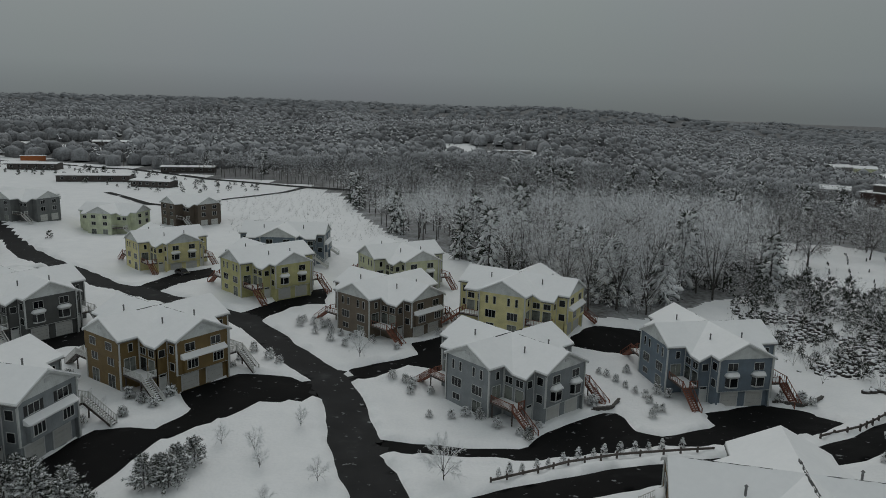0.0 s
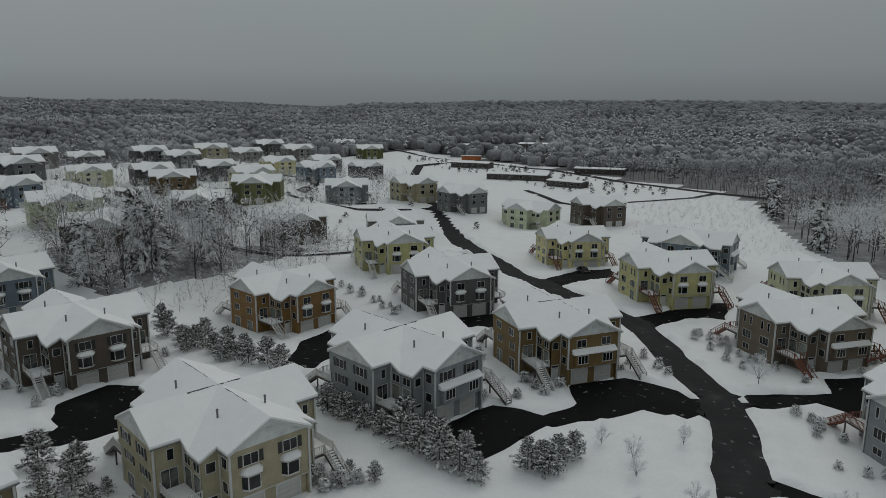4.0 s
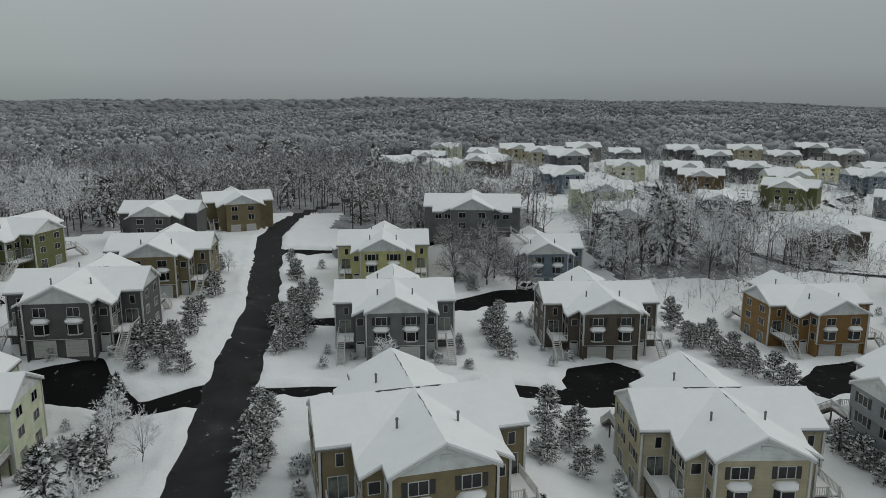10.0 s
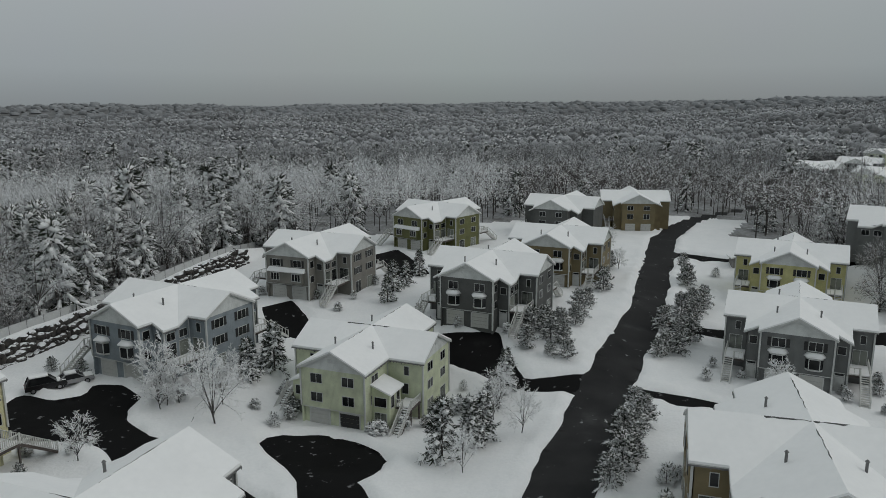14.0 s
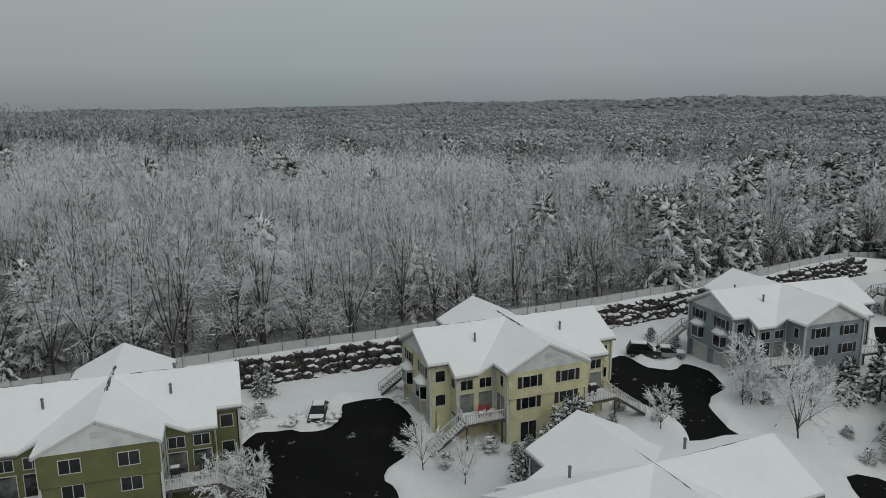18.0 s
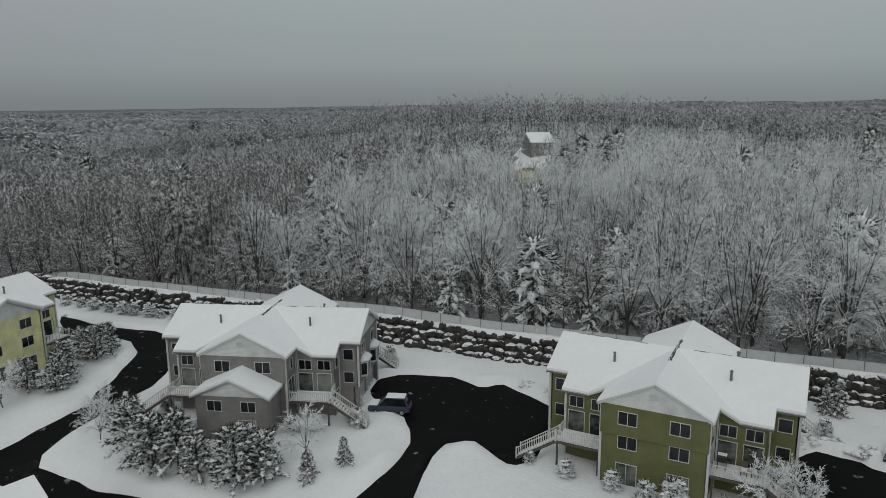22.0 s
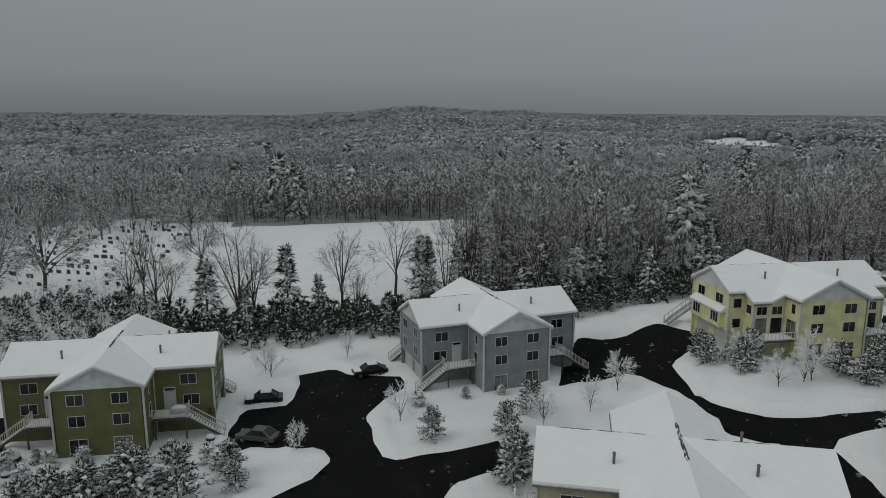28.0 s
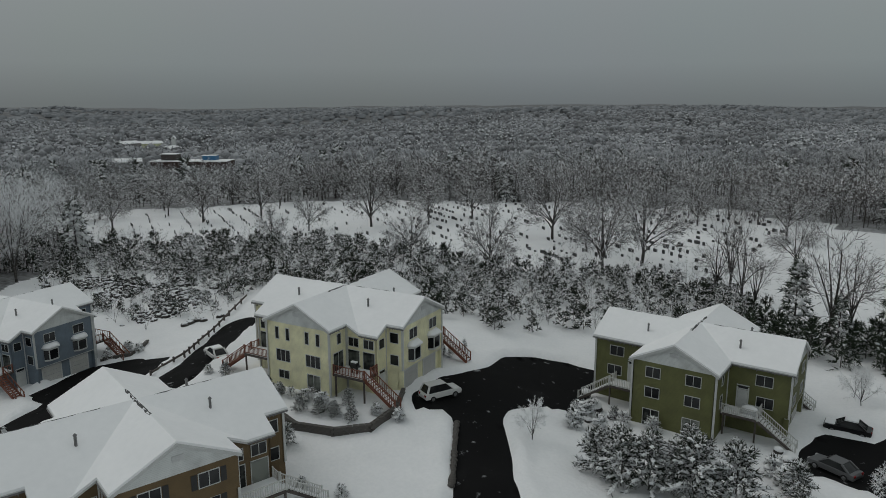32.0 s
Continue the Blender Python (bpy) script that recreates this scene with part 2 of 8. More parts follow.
# darks lifted and snow dulled: the haze of distance is in these colours
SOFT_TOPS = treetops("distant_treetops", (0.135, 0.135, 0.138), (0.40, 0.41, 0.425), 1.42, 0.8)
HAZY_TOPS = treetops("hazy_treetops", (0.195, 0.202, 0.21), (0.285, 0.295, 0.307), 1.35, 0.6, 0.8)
NEEDLE = snowed("snowy_needles", (0.010, 0.015, 0.009), (0.044, 0.054, 0.034), 0.78, 0.16, 3.0, 0.8, 0.9)
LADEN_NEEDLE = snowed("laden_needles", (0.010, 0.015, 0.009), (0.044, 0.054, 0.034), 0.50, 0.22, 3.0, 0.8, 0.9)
PINE_GREEN = snowed("pine_needles", (0.014, 0.023, 0.012), (0.045, 0.064, 0.036), 0.84, 0.18, 2.2, 0.8, 0.9)
FENCE_GREY = mottled("fence_mesh", (0.42, 0.43, 0.43), (0.56, 0.57, 0.57), 1.0, 0.7)
STONE_WALL = mottled("wall_block", (0.05, 0.047, 0.043), (0.13, 0.12, 0.11), 2.5, 0.9, 0.6, 0.05)


def glass(name, low, high):
    m, n, l, b = material(name, 0.08)
    tex = noise_node(n, l, 0.7, 2)
    info = n.new("ShaderNodeObjectInfo")
    add = n.new("ShaderNodeMath")
    add.operation, add.inputs[1].default_value = "MULTIPLY_ADD", 0.45
    l.new(info.outputs["Random"], add.inputs[0])
    l.new(tex.outputs["Fac"], add.inputs[2])
    r = ramp_node(n, l, add.outputs[0], [(0.55, low), (0.9, high)])
    b.inputs["Specular IOR Level"].default_value = 0.28
    l.new(r.outputs[0], b.inputs["Base Color"])
    return m


GLASS = glass("window_glass", (0.008, 0.009, 0.010), (0.035, 0.037, 0.038))
PALE_GLASS = glass("curtained_glass", (0.015, 0.017, 0.017), (0.22, 0.235, 0.21))

# ---- building plan: one cross-shaped duplex type, repeated ----
LE, LS, WE, WS = 10.87, 9.24, 4.56, 4.69      # roof: reach of garage arms and cross arms, half widths
XF, YF = 8.75, 6.35                           # roof: filled-in inner corners
HR, SLOPE = 9.96, 0.5                         # top of the snow on the ridge; roof pitch
OV = 0.33                                     # eaves
LEW, LSW, WEW, WSW, XFW, YFW = LE - OV, LS - OV, WE - OV, WS - OV, XF - OV, YF - OV


def roof_z(x, y, drop=0.38):
    return HR - drop - SLOPE * min(abs(x), abs(y))


MESHES = {}


def box(bm, cx, cy, cz, sx, sy, sz, mi=0, rz=0.0):
    vs = []
    c, s = math.cos(rz), math.sin(rz)
    for dx, dy, dz in ((-1, -1, -1), (1, -1, -1), (1, 1, -1), (-1, 1, -1), (-1, -1, 1), (1, -1, 1), (1, 1, 1), (-1, 1, 1)):
        x, y = dx * sx / 2, dy * sy / 2
        vs.append(bm.verts.new((cx + x * c - y * s, cy + x * s + y * c, cz + dz * sz / 2)))
    for f in ((0, 3, 2, 1), (4, 5, 6, 7), (0, 1, 5, 4), (1, 2, 6, 5), (2, 3, 7, 6), (3, 0, 4, 7)):
        bm.faces.new([vs[i] for i in f]).material_index = mi
    return vs


def beam(bm, a, b, w, h, mi=0):
    """A bar from a to b, w wide and h high."""
    a, b = Vector(a), Vector(b)
    d = (b - a).normalized()
    side = d.cross(Vector((0, 0, 1)))
    side = side.normalized() if side.length > 1e-4 else Vector((1, 0, 0))
    up = side.cross(d)
    vs = [bm.verts.new(p + side * i * w / 2 + up * j * h / 2) for p in (a, b) for i, j in ((-1, -1), (1, -1), (1, 1), (-1, 1))]
    for f in ((3, 2, 1, 0), (4, 5, 6, 7), (0, 1, 5, 4), (1, 2, 6, 5), (2, 3, 7, 6), (3, 0, 4, 7)):
        bm.faces.new([vs[i] for i in f]).material_index = mi


def slab(bm, outline, lift, mi=0):
    """A solid below the 3D outline, lift thick."""
    top = [bm.verts.new(p) for p in outline]
    low = [bm.verts.new((p[0], p[1], p[2] - lift)) for p in outline]
    bm.faces.new(top).material_index = mi
    bm.faces.new(low[::-1]).material_index = mi
    for i in range(len(top)):
        j = (i + 1) % len(top)
        bm.faces.new((top[i], low[i], low[j], top[j])).material_index = mi


def finish(bm, mats, smooth=False):
    me = bpy.data.meshes.new("part")
    bmesh.ops.recalc_face_normals(bm, faces=bm.faces)
    bm.to_mesh(me)
    bm.free()
    for m in (mats if isinstance(mats, (list, tuple)) else [mats]):
        me.materials.append(m)
    if smooth:
        me.polygons.foreach_set("use_smooth", [True] * len(me.polygons))
    return me


def shared(key, make, mats, smooth=False):
    """A mesh made once and used by all alike parts."""
    if key not in MESHES:
        bm = bmesh.new()
        make(bm)
        MESHES[key] = finish(bm, mats, smooth)
    return MESHES[key]


def part(name, data, parent, m=None, label=""):
    ob = new(name, data)
    ob.parent = parent
    if m is not None:
        ob.matrix_basis = m
    return tagged(ob, label)


def thing(name, label, category, group="", kind="", data=None):
    return tagged(new(name, data), label, category, group, kind)


# the outline of the walls, counter-clockwise, with the kind of each side
OUTLINE = [(LEW, -WEW, "garage"), (LEW, WEW, "arm_side"), (XFW, WEW, "entry"), (XFW, YFW, "bay_front"), (WSW, YFW, "wing_side"),
           (WSW, LSW, "wing"), (-WSW, LSW, "wing_side"), (-WSW, YFW, "bay_front"), (-XFW, YFW, "entry"), (-XFW, WEW, "arm_side"),
           (-LEW, WEW, "garage"), (-LEW, -WEW, "arm_side"), (-XFW, -WEW, "entry"), (-XFW, -YFW, "bay_front"), (-WSW, -YFW, "wing_side"),
           (-WSW, -LSW, "wing"), (WSW, -LSW, "wing_side"), (WSW, -YFW, "bay_front"), (XFW, -YFW, "entry"), (XFW, -WEW, "arm_side")]
PLAIN_OUTLINE = [(LEW, -WEW, "garage"), (LEW, WEW, "arm_long"), (WSW, WEW, "wing_side"), (WSW, LSW, "wing"), (-WSW, LSW, "wing_side"), (-WSW, WEW, "arm_long"),
                 (-LEW, WEW, "garage"), (-LEW, -WEW, "arm_long"), (-WSW, -WEW, "wing_side"), (-WSW, -LSW, "wing"), (WSW, -LSW, "wing_side"), (WSW, -WEW, "arm_long")]
OVERHANG = 0.45


def window_frame(w, h, bars, glazed=False, pale=False):
    def make(bm):
        t, dep = 0.06, 0.06
        xs = [-w / 2 - t, -w / 2]
        for i in range(1, bars):
            c = -w / 2 + w * i / bars
            xs += [c - 0.025, c + 0.025]
        xs += [w / 2, w / 2 + t]
        zs = [-t, 0, h, h + t]
        front = [[bm.verts.new((x, -dep, z)) for z in zs] for x in xs]
        back = [[bm.verts.new((x, 0.0, z)) for z in zs] for x in xs]
        nx, nz = len(xs) - 1, 3
        solid = lambda i, k: 0 <= i < nx and 0 <= k < nz and (k != 1 or i % 2 == 0)
        for i in range(nx):
            for k in range(nz):
                if not solid(i, k):
                    if glazed:
                        bm.faces.new((front[i][k], front[i + 1][k], front[i + 1][k + 1], front[i][k + 1])).material_index = 1
                    continue
                bm.faces.new((front[i][k], front[i + 1][k], front[i + 1][k + 1], front[i][k + 1]))
                for di, dk, p, q in ((-1, 0, (i, k), (i, k + 1)), (1, 0, (i + 1, k + 1), (i + 1, k)), (0, -1, (i + 1, k), (i, k)), (0, 1, (i, k + 1), (i + 1, k + 1))):
                    if not solid(i + di, k + dk) and not (glazed and 0 <= i + di < nx and 0 <= k + dk < nz):
                        bm.faces.new((front[p[0]][p[1]], front[q[0]][q[1]], back[q[0]][q[1]], back[p[0]][p[1]]))
    return shared(("frame", w, h, bars, glazed, pale), make, [WHITE_TRIM, PALE_GLASS if pale else GLASS])


def window_pane(w, h, mat=None):
    return shared(("pane", w, h, mat is None), lambda bm: box(bm, 0, -0.012, h / 2, w, 0.02, h), mat or GLASS)


def window(house, m, w, h, bars, near, shutters=False, name="window"):
    pale = name == "patio_door"
    f = part(name, window_frame(w, h, bars, near < 1, pale), house, m)
    if near > 0:
        part("pane", window_pane(w, h, PALE_GLASS if pale else None), f)
    if shutters and near >= 0:
        me = shared(("shutter", h), lambda bm: box(bm, 0, -0.03, h / 2, 0.42, 0.05, h + 0.06), SHUTTER)
        for s in (-1, 1):
            part("shutter", me, f, Matrix.Translation((s * (w / 2 + 0.35), 0, 0)))
    return f


def garage_door(house, m, framed=True, w=2.55, h=2.15, painted_open=False):
    def make(bm):
        for i in range(4):
            box(bm, 0, -0.02, h * (i + 0.5) / 4, w, 0.04, h / 4 - 0.03)
    def trim(bm):
        a, b, t = w / 2, w / 2 + 0.14, h + 0.16
        slab_pts = [(-b, 0), (-a, 0), (-a, h), (a, h), (a, 0), (b, 0), (b, t), (-b, t)]
        f = [bm.verts.new((x, -0.07, z)) for x, z in slab_pts]
        k = [bm.verts.new((x, 0.0, z)) for x, z in slab_pts]
        bm.faces.new(f)
        for i in range(8):
            j = (i + 1) % 8
            bm.faces.new((f[i], k[i], k[j], f[j]))
    # an open garage is the same panel, painted dark for the unlit inside
    d = part("garage_door", shared(("gd", w, h, painted_open), make, SHUTTER if painted_open else GARAGE_PAINT), house, m, "open garage, its dark inside painted on the door panel" if painted_open else "")
    if framed:
        part("frame", shared(("gdt", w, h), trim, WHITE_TRIM), d)


def bay_window(house, m, near):
    """A projecting bay with three lights under a small hood that carries snow."""
    w, h, dep = 1.5, 1.45, 0.55
    def shell(bm):
        pts = [(-w / 2 - 0.25, 0), (-w / 2 + 0.15, -dep), (w / 2 - 0.15, -dep), (w / 2 + 0.25, 0)]
        slab(bm, [(*p, h + 0.2) for p in pts], h + 0.3)
    def lights(bm):
        pts = [Vector((-w / 2 - 0.26, -0.02)), Vector((-w / 2 + 0.14, -dep - 0.02)), Vector((w / 2 - 0.14, -dep - 0.02)), Vector((w / 2 + 0.26, -0.02))]
        rows = [[bm.verts.new((p.x * k, p.y * k if p.y < -0.1 else p.y, z)) for p in pts] for k, z in ((1.0, 0.12), (1.0, h - 0.08), (0.94, h - 0.08), (0.94, 0.12))]
        for r, q in zip(rows, rows[1:] + rows[:1]):
            for i in range(3):
                bm.faces.new((r[i], r[i + 1], q[i + 1], q[i]))
        for i in (0, 3):
            bm.faces.new([r[i] for r in rows])
    def bars(bm):
        for p in pts_at[1:3]:
            box(bm, p[0], p[1], h / 2 + 0.02, 0.09, 0.09, h)
        beam(bm, (*pts_at[1], 0.08), (*pts_at[2], 0.08), 0.09, 0.09)
        beam(bm, (*pts_at[1], h), (*pts_at[2], h), 0.09, 0.09)
    pts_at = [(-w / 2 - 0.26, -0.02), (-w / 2 + 0.13, -dep - 0.03), (w / 2 - 0.13, -dep - 0.03), (w / 2 + 0.26, -0.02)]
    def hood(bm):
        low = [(-w / 2 - 0.5, 0.0), (-w / 2 + 0.0, -dep - 0.25), (w / 2 - 0.0, -dep - 0.25), (w / 2 + 0.5, 0.0)]
        a = [bm.verts.new((*p, h + 0.2)) for p in low]
        b = [bm.verts.new((*p, h + 0.38)) for p in low]
        c = [bm.verts.new((p[0] * 0.72, min(0, p[1] * 0.3), h + 0.72)) for p in low]
        for r, q in ((a, b), (b, c)):
            for i in range(4):
                j = (i + 1) % 4
                bm.faces.new((r[i], r[j], q[j], q[i]))
        bm.faces.new(c)
        bm.faces.new(a[::-1])
    f = part("bay_window", shared("bay_shell", shell, WHITE_TRIM), house, m)
    part("pane", shared("bay_lights", lights, GLASS), f)
    part("frame", shared("bay_bars", bars, WHITE_TRIM), f)
    part("snow", shared("bay_hood", hood, ROOF_SNOW, True), f, label="snow cap on the bay hood")


def long_bay(house, m):
    """The wide oriel with one long snow-covered hood and two windows in it."""
    def shell(bm):
        box(bm, 0, -0.28, 0.85, 6.6, 0.56, 2.0)
    def light(bm):
        box(bm, 0, -0.572, 1.0, 1.65, 0.03, 1.2)
    def frames(bm):
        box(bm, 0, -0.57, 0.36, 1.85, 0.08, 0.1)
        box(bm, 0, -0.57, 1.64, 1.85, 0.08, 0.1)
        for k in (-1.5, -0.5, 0.5, 1.5):
            box(bm, k * 0.55, -0.57, 1.0, 0.08, 0.08, 1.2)
    def hood(bm):
        sec = [(0, 1.85), (-0.85, 1.85), (-0.87, 2.02), (-0.45, 2.28), (0, 2.55)]
        e = [[bm.verts.new((x, y * (1 if abs(x) < 3.5 else 0.9), z)) for y, z in sec] for x in (-3.65, -3.4, 3.4, 3.65)]
        for r, q in zip(e, e[1:]):
            for i in range(5):
                j = (i + 1) % 5
                bm.faces.new((r[i], r[j], q[j], q[i]))
        bm.faces.new(e[0])
        bm.faces.new(e[-1][::-1])
    wall = house["wall_mat"]
    f = part("oriel", shared(("lb_shell", wall), shell, bpy.data.materials[wall]), house, m)
    for s in (-1, 1):
        part("pane", shared("lb_light", light, GLASS), f, Matrix.Translation((s * 2.1, 0, 0)))
    for s in (-1, 1):
        part("frame", shared("lb_frames", frames, WHITE_TRIM), f, Matrix.Translation((s * 2.1, 0, 0)))
    part("snow", shared("lb_hood", hood, ROOF_SNOW), f, label="long snow-covered hood")


def entry_door(house, m):
    def leaf(bm):
        box(bm, 0, -0.03, 1.05, 0.95, 0.05, 2.1)
        for z in (0.45, 1.05, 1.65):
            box(bm, 0, -0.06, z, 0.6, 0.02, 0.42)
    def frame_(bm):
        for s in (-1, 1):
            box(bm, s * 0.56, -0.03, 1.2, 0.13, 0.09, 2.4)
        box(bm, 0, -0.03, 2.2, 1.0, 0.07, 0.1)
        box(bm, 0, -0.03, 2.6, 1.25, 0.09, 0.1)
    d = part("door", shared("leaf", leaf, WHITE_TRIM), house, m)
    part("frame", shared("leaf_frame", frame_, WHITE_TRIM), d)
    part("pane", shared("leaf_light", lambda bm: box(bm, 0, -0.02, 2.4, 0.95, 0.02, 0.3), GLASS), d)


DECK_Z = 2.62


def deck(house, sx, sy, wood, near, plain=False, inner=False):
    """A raised deck in an inner corner, with railings and a stair down along the wing."""
    x0, x1, y0, y1 = WSW, XFW + 0.1, YFW, YFW + 2.5
    if inner:
        x1, y0, y1 = WSW + 3.6, WEW, WEW + 2.2
        if inner == "room":
            x1, y0, y1 = WSW + 2.8, WEW + 2.3, WEW + 4.4
    tag = ("deck", sx, sy, wood.name, inner)
    P = lambda x, y, z: (sx * x, sy * y, z)
    n_step, run = 13, 3.7
    def rail(bm, a, b, step=0.16):
        a, b = Vector(a), Vector(b)
        beam(bm, a + Vector((0, 0, 0.95)), b + Vector((0, 0, 0.95)), 0.10, 0.07)
        beam(bm, a + Vector((0, 0, 0.12)), b + Vector((0, 0, 0.12)), 0.06, 0.06)
        k = max(2, int((b - a).length / (step * (1.2 if near else 3 if not plain else 9))))
        for i in range(1, k):
            q = a.lerp(b, i / k)
            beam(bm, q + Vector((0, 0, 0.12)), q + Vector((0, 0, 0.95)), 0.05, 0.05)
        for q in (a, b):
            beam(bm, q - Vector((0, 0, 0.1)), q + Vector((0, 0, 1.05)), 0.12, 0.12)
    def floor_(bm):
        box(bm, sx * (x0 + x1) / 2, sy * (y0 + y1) / 2, DECK_Z - 0.12, x1 - x0, y1 - y0, 0.24)
    def cover(bm):
        box(bm, sx * (x0 + x1) / 2, sy * (y0 + y1) / 2, DECK_Z + 0.07, x1 - x0 - 0.2, y1 - y0 - 0.2, 0.14)
    def rails(bm):
        rail(bm, P(x0 + 0.1, y1 - 0.06, DECK_Z), P(x1 - 0.06, y1 - 0.06, DECK_Z))
        rail(bm, P(x1 - 0.06, y0 + 0.1, DECK_Z), P(x1 - 0.06, y1 - 1.25, DECK_Z))
    def stair(bm):
        for i in range(n_step):
            t = (i + 0.5) / n_step
            box(bm, sx * (x1 + run * t), sy * (y1 - 0.62), DECK_Z * (1 - t) - 0.02, run / n_step + 0.02, 1.0, 0.05)
        for y in (y1 - 1.15, y1 - 0.09):
            beam(bm, P(x1, y, DECK_Z - 0.15), P(x1 + run, y, -0.05), 0.06, 0.26)
    def stair_snow(bm):
        for i in range(n_step):
            t = (i + 0.5) / n_step
            box(bm, sx * (x1 + run * t), sy * (y1 - 0.62), DECK_Z * (1 - t) + 0.05, run / n_step - 0.03, 0.9, 0.09)
    def stair_rails(bm):
        for y in (y1 - 1.15, y1 - 0.09):
            rail(bm, P(x1, y, DECK_Z), P(x1 + run, y, 0.05), 0.22)
    if not near:
        def joined(bm):
            rails(bm)
            stair_rails(bm)
            stair(bm)
        d = part("deck", shared((*tag, "f"), floor_, DARK_WOOD), house)
        if not plain:
            part("snow", shared(("deck", sx, sy, inner, "c"), cover, ROOF_SNOW), d)
        part("railing", shared((*tag, plain, "j"), joined, wood), d)
        return
    d = part("deck", shared((*tag, "f"), floor_, DARK_WOOD), house)
    part("snow", shared(("deck", sx, sy, inner, "c"), cover, ROOF_SNOW), d)
    for x in (x0 + 0.3, x1 - 0.15):
        part("post", shared("deck_post", lambda bm: box(bm, 0, 0, DECK_Z / 2 - 0.25, 0.15, 0.15, DECK_Z + 0.1), DARK_WOOD), d, Matrix.Translation(P(x, y1 - 0.15, 0)))
    part("railing", shared((*tag, near, "r"), rails, wood), d)
    part("stair", shared((*tag, "s"), stair, wood if wood is RED_WOOD else DARK_WOOD), d)
    part("stair_railing", shared((*tag, near, "sr"), stair_rails, wood), d)
    if near:
        tagged(part("stair_snow", shared(("deck", sx, sy, inner, "ss"), stair_snow, ROOF_SNOW), d), kind="stuff")


def roof_shape(bm, grow, drop, lift, plain=False):
    """The cross-gabled roof as eight planes of one thickness."""
    le, ls, we, ws, xf, yf = LE + grow, LS + grow, WE + grow, WS + grow, XF + grow, YF + grow
    rnd = random.Random(5)
    for sx in (1, -1):
        for sy in (1, -1):
            a = [(0, 0), (le, 0), (le, we), (xf, we), (xf, yf), (yf, yf)]
            b = [(0, 0), (yf, yf), (ws, yf), (ws, ls), (0, ls)]
            if plain:
                a = [(0, 0), (le, 0), (le, we), (we, we)]
                b = [(0, 0), (we, we), (ws, we), (ws, ls), (0, ls)]
            for poly, along_y in ((a, True), (b, False)):
                pts = [(sx * x, sy * y, HR - drop - SLOPE * (y if along_y else x)) for x, y in poly]
                if sx * sy < 0:
                    pts = pts[::-1]
                slab(bm, pts, lift)


def eaves(bm, plain=False):
    """Gutters under the level edges of the roof, with a fringe of icicles."""
    rnd = random.Random(11)
    for sx in (1, -1):
        for sy in (1, -1):
            if plain:
                lines = [((WS, WE), (LE, WE)), ((WS, WE), (WS, LS))]
            else:
                lines = [((XF, WE), (LE, WE)), ((YF, YF), (XF, YF)), ((WS, YF), (WS, LS))]
            for (ax, ay), (bx, by) in lines:
                z = HR - 0.33 - SLOPE * min(ax if ax == bx else ay, ay if ay == by else ax)
                beam(bm, (sx * ax, sy * ay, z), (sx * bx, sy * by, z), 0.13, 0.12)
                k = int(math.hypot(bx - ax, by - ay) / 0.4)
                for i in range(k):
                    t = (i + rnd.random()) / k
                    x, y, drop = sx * (ax + (bx - ax) * t), sy * (ay + (by - ay) * t), rnd.uniform(0.08, 0.26)
                    beam(bm, (x, y, z), (x, y, z - drop), 0.06, 0.06)


def snow_roof(bm, plain=False):
    roof_shape(bm, -0.03, 0.0, 0.20, plain)
    bmesh.ops.remove_doubles(bm, verts=bm.verts, dist=0.001)


